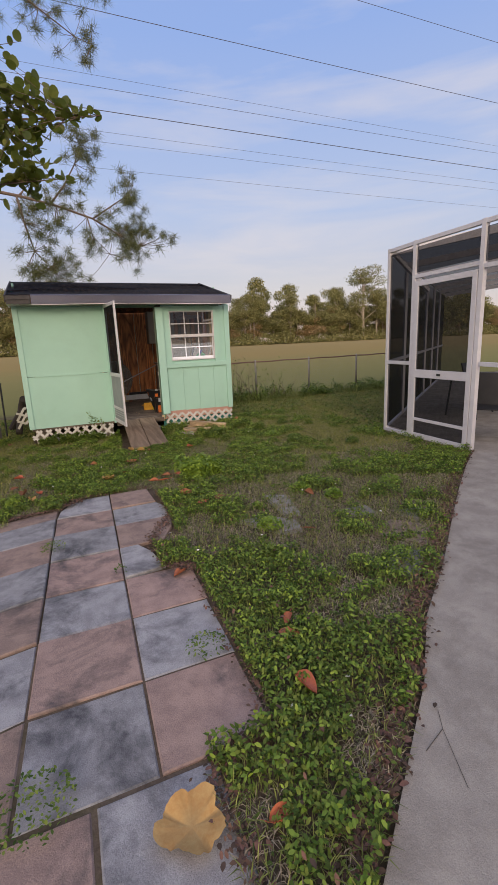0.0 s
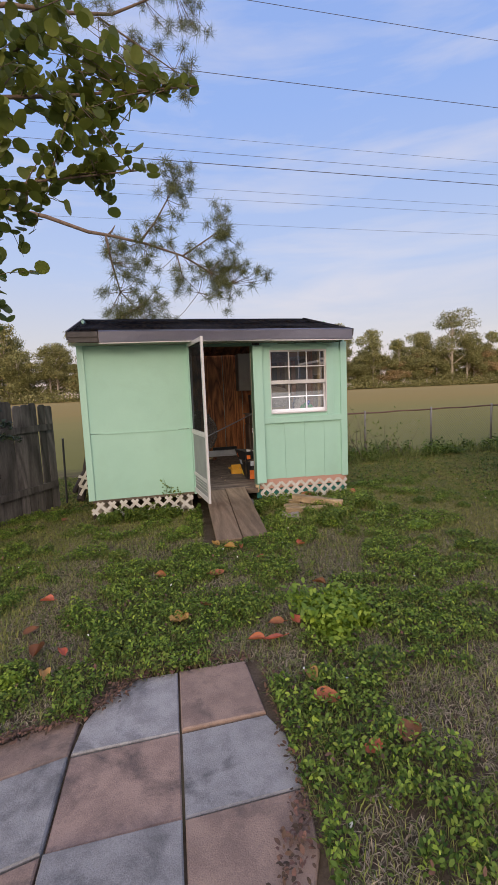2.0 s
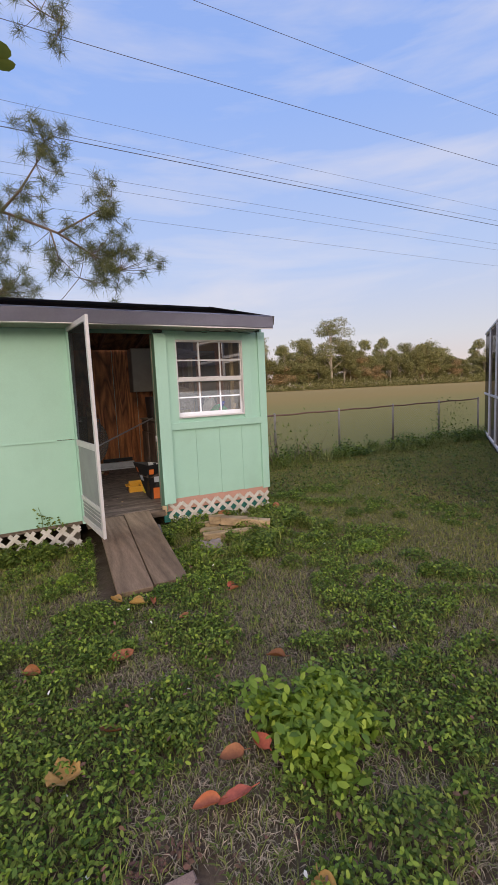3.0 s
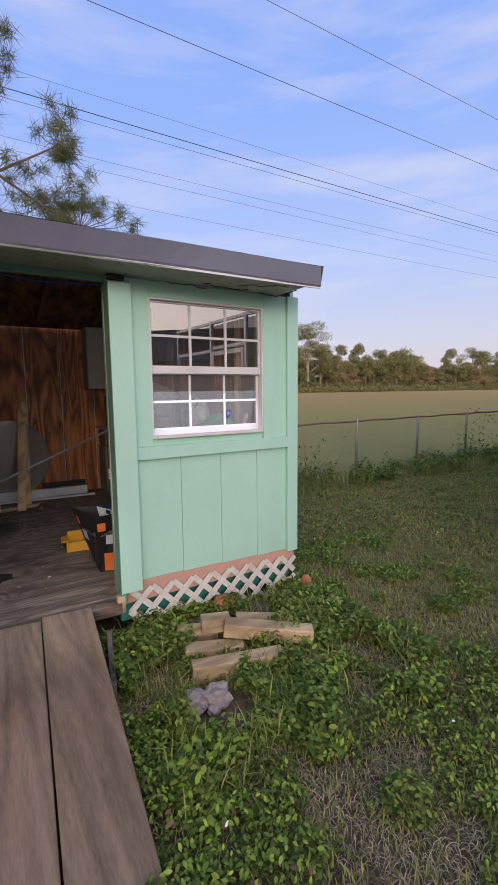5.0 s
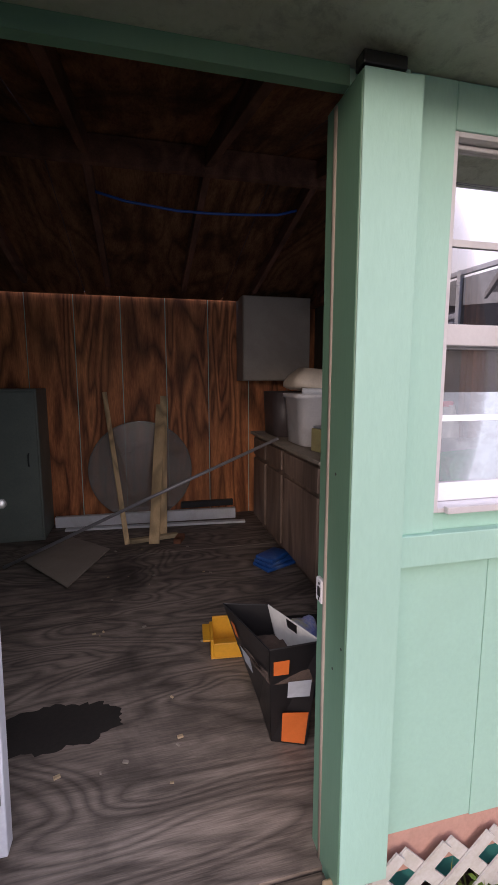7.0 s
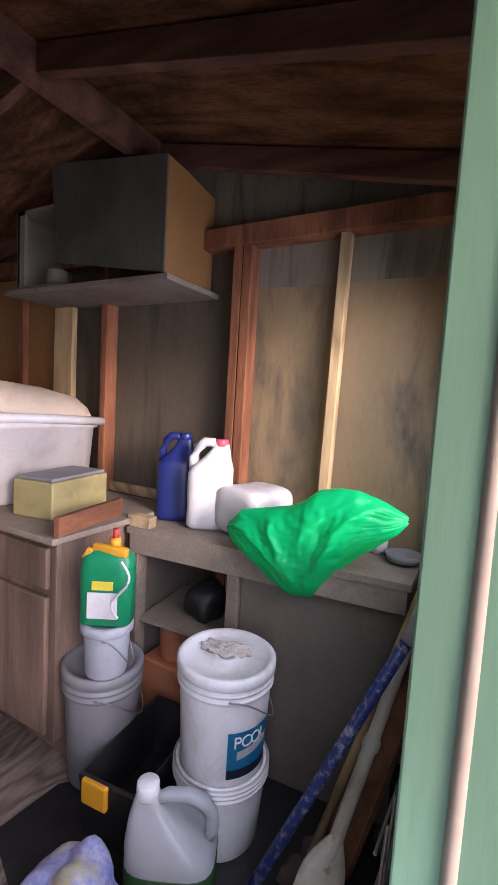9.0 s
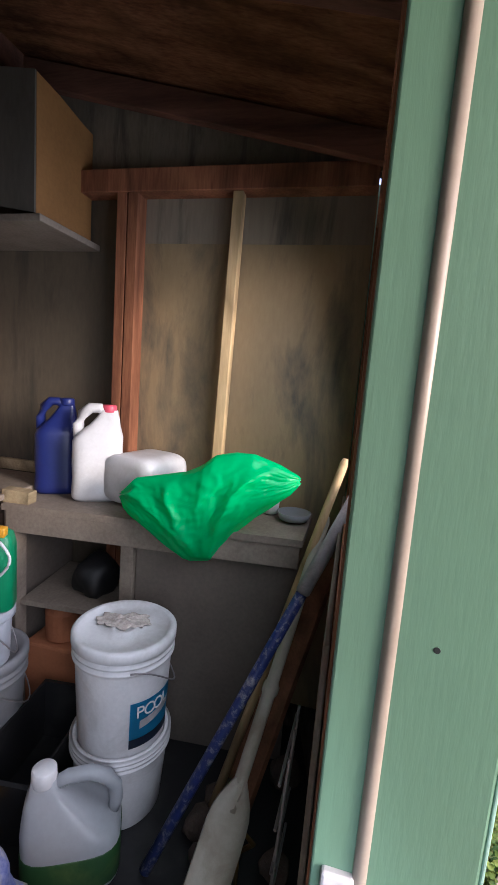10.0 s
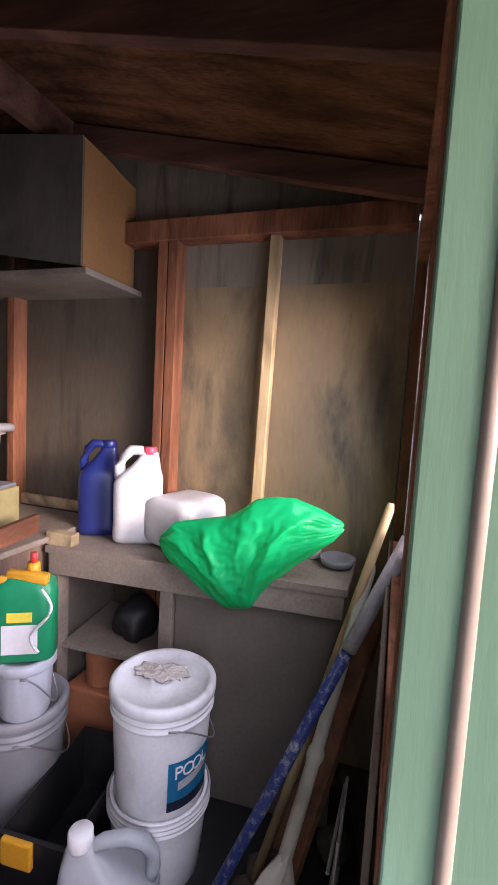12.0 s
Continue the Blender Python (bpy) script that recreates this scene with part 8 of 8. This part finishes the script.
for v in bm.verts:
    v.co += (v.co - Vector((1.08, 1.08, 0.83))) * 0.3 * noise.noise(v.co * 15)
    v.co.z = max(v.co.z, 0.776)
solo("dark_rag", bm, P_BLACK, "crumpled dark rag on the bench shelf", "rag", smooth=True)

# overhead cupboard and shelf
oc = thing("overhead_cupboard", (1.12, 1.6, 2.19), "overhead cupboard with a dark mildewed face and brown end", "cupboard")
bm = B()
plate(bm, [(0.96, 2.20), (1.29, 2.20), (1.29, 2.62), (1.22, 2.625), (1.08, 2.645), (0.96, 2.652)], -1.295, -1.28, Matrix.Rotation(radians(90), 4, "X"))
part("end_panel", bm, BROWNPANEL, oc, "orange-brown curved end panel")
bm = B()
prism(bm, ((0.952, 1.282, 2.20), (0.952, 1.93, 2.30), (0.952, 1.98, 2.75), (0.952, 1.282, 2.655)), (0.008, 0, 0))
part("face", bm, mat("mildewed_dark_board", (0.14, 0.125, 0.10), (0.095, 0.085, 0.07), 0.8, 4, 70, 0.1, stretch=(1, 1, 0.3), stain=(0.04, 0.038, 0.033), amount=0.7), oc, "dark mildewed face")
bm = B()
box(bm, 0.97, 1.29, 1.94, 2.25, 2.20, 2.215)
box(bm, 0.97, 0.985, 2.20, 2.26, 2.215, 2.58)
box(bm, 0.97, 1.29, 2.24, 2.255, 2.215, 2.58)
box(bm, 0.97, 1.29, 1.98, 2.24, 2.56, 2.58)
part("open_bay", bm, GREYBOARD, oc, "open pale bay")
bm = B()
lathe(bm, [(0.03, 0), (0.055, 0.02), (0.05, 0.08), (0.02, 0.10)], 16, Matrix.Translation((1.05, 2.05, 2.216)))
part("crumpled_paper", bm, GREYBOARD, oc)
bm = B()
box(bm, 0.93, 1.30, 1.24, 2.30, 2.165, 2.19, 0.003)
solo("wall_shelf", bm, BENCHWOOD, "dusty pale wooden wall shelf", "shelf")
bm = B()
box(bm, 1.26, 1.29, 2.35, 2.92, 1.2, 2.36, 0.003)
solo("brown_board", bm, BROWNPANEL, "brown board against the end wall", "board")
bm = B()
box(bm, 1.225, 1.26, 2.15, 2.30, 1.19, 2.165, 0.003)
solo("pale_upright", bm, PINEWOOD, "pale pine upright under the wall shelf", "upright", kind="structure")
wcp = thing("wall_cupboard", (0.8, 3.2, 1.64), "off-white wall cupboard hung on the back wall", "cupboard")
bm = B()
box(bm, 0.48, 1.14, 3.12, 3.395, 1.645, 2.42, 0.004)
part("body", bm, GREYBOARD, wcp)
bm = B()
box(bm, 0.49, 1.13, 3.10, 3.118, 1.655, 2.41, 0.004)
part("door", bm, mat("off_white_door", (0.42, 0.37, 0.31), (0.36, 0.31, 0.26), 0.6, 3, 70, 0.05, stain=(0.24, 0.2, 0.16), amount=0.5), wcp)

# things at the back wall
def stick(name, p, q, w, h, mm, label, cat="stick"):
    bm = B()
    beam(bm, p, q, w, h, 0.002)
    return solo(name, bm, mm, label, cat)


stick("furring_strip", (-0.60, 2.70, ZF + 0.005), (-0.78, 3.385, 1.54), 0.04, 0.02, PINEWOOD, "thin pine strip leaning on the back wall")
stick("pine_board", (-0.385, 2.66, ZF + 0.005), (-0.27, 3.37, 1.42), 0.085, 0.02, PINEWOOD, "pale pine board leaning on the back wall", "board")
stick("pine_board", (-0.30, 2.80, ZF + 0.005), (-0.24, 3.385, 1.50), 0.06, 0.02, PINEWOOD, "pale pine board leaning on the back wall", "board")
stick("pine_offcut", (-0.58, 2.72, ZF + 0.02), (-0.18, 2.80, ZF + 0.02), 0.05, 0.035, PINE_X, "short pine offcut on the floor", "offcut")
stick("wood_wedge", (-0.20, 2.62, ZF + 0.022), (-0.15, 2.76, ZF + 0.022), 0.06, 0.04, REDWOOD, "small brown wood block on the floor", "block")
stick("white_trim", (-1.25, 3.30, ZF + 0.055), (0.42, 3.22, ZF + 0.055), 0.05, 0.10, P_WHITE, "long white trim board lying by the back wall", "trim board")
stick("white_trim", (-1.15, 3.18, ZF + 0.015), (0.48, 3.05, ZF + 0.015), 0.06, 0.02, P_WHITE, "thin white trim strip lying on the floor", "trim strip")
stick("dark_strip", (-0.1, 3.34, ZF + 0.13), (0.42, 3.34, ZF + 0.13), 0.04, 0.06, P_BLACK, "dark strip lying on the white trim", "strip")
bm = B()
tube(bm, [(-1.44, 2.37, 0.33), (-0.4, 2.29, 0.80), (0.545, 2.21, 1.215)], 0.012, 10)
solo("metal_rod", bm, STEELROD, "long dull metal rod propped on the cabinet", "rod", smooth=True)
bm = B()
m = Matrix.Translation((-0.47, 3.30, 0.80)) @ Matrix.Rotation(radians(94), 4, "X")
lathe(bm, [(0.47, -0.003), (0.475, 0.0), (0.47, 0.003), (0.2, 0.004)], 56, m)
disc = thing("plastic_disc", (-0.47, 3.33, ZF), "round clear plastic disc leaning on the back wall", "disc")
part("sheet", bm, DISC, disc)
bm = B()
tube(bm, [m @ Vector((0.474 * math.cos(a), 0.474 * math.sin(a), 0)) for a in [2 * math.pi * k / 64 for k in range(65)]], 0.006, 8)
part("rim", bm, DISC, disc, "thick clear rim", True)
bm = B()
plate(bm, [(-1.36, 2.50), (-0.95, 1.93), (-0.73, 2.55), (-1.10, 2.95)], ZF + 0.03, ZF + 0.038, Matrix.Identity(4))
solo("loose_panel", bm, GREYBOARD, "loose grey-brown board lying on the floor", "board")
fg = thing("tall_cabinet", (-1.7, 3.15, ZF), "grey-green tall metal cabinet against the back wall", "cabinet")
GG = mat("grey_green_metal", (0.16, 0.18, 0.15), (0.12, 0.14, 0.12), 0.5, 4, 80, 0.05, stain=(0.09, 0.09, 0.08), amount=0.4)
bm = B()
box(bm, -2.05, -1.28, 2.98, 3.39, ZF + 0.002, 1.58, 0.006)
part("body", bm, GG, fg)
bm = B()
box(bm, -2.04, -1.29, 2.955, 2.975, ZF + 0.03, 1.56, 0.006)
part("door", bm, GG, fg)
bm = B()
tube(bm, [(-1.36, 2.955, 0.95), (-1.36, 2.93, 0.955), (-1.36, 2.93, 1.05), (-1.36, 2.955, 1.055)], 0.006, 8)
part("handle", bm, BLACKMETAL, fg, "black pull handle", True)
bm = B()
tube(bm, [(-0.68, 1.80, 2.69), (-0.50, 1.80, 2.65), (-0.21, 1.80, 2.623), (0.0, 1.80, 2.624), (0.21, 1.80, 2.635), (0.40, 1.80, 2.65), (0.54, 1.80, 2.69)], 0.008, 8)
solo("rope", bm, plastic("blue_rope", (0.02, 0.08, 0.35), 0.5), "blue rope strung under the rafters", "rope", smooth=True)
# debris on the floor
random.seed(77)
for k in range(26):
    x, y = random.uniform(-0.78, 0.0), random.uniform(0.3, 2.6)
    bm = B()
    s = random.uniform(0.004, 0.012)
    box(bm, -s, s, -s * 0.6, s * 0.6, 0, s * 0.7, s * 0.2, Matrix.Translation((x, y, ZF + 0.0005)) @ Matrix.Rotation(random.uniform(0, 3), 4, "Z"))
    solo("wood_chip", bm, PINE_X if k % 2 else GREYBOARD, "tiny pale wood chip on the shed floor", "wood chip", "floor debris")

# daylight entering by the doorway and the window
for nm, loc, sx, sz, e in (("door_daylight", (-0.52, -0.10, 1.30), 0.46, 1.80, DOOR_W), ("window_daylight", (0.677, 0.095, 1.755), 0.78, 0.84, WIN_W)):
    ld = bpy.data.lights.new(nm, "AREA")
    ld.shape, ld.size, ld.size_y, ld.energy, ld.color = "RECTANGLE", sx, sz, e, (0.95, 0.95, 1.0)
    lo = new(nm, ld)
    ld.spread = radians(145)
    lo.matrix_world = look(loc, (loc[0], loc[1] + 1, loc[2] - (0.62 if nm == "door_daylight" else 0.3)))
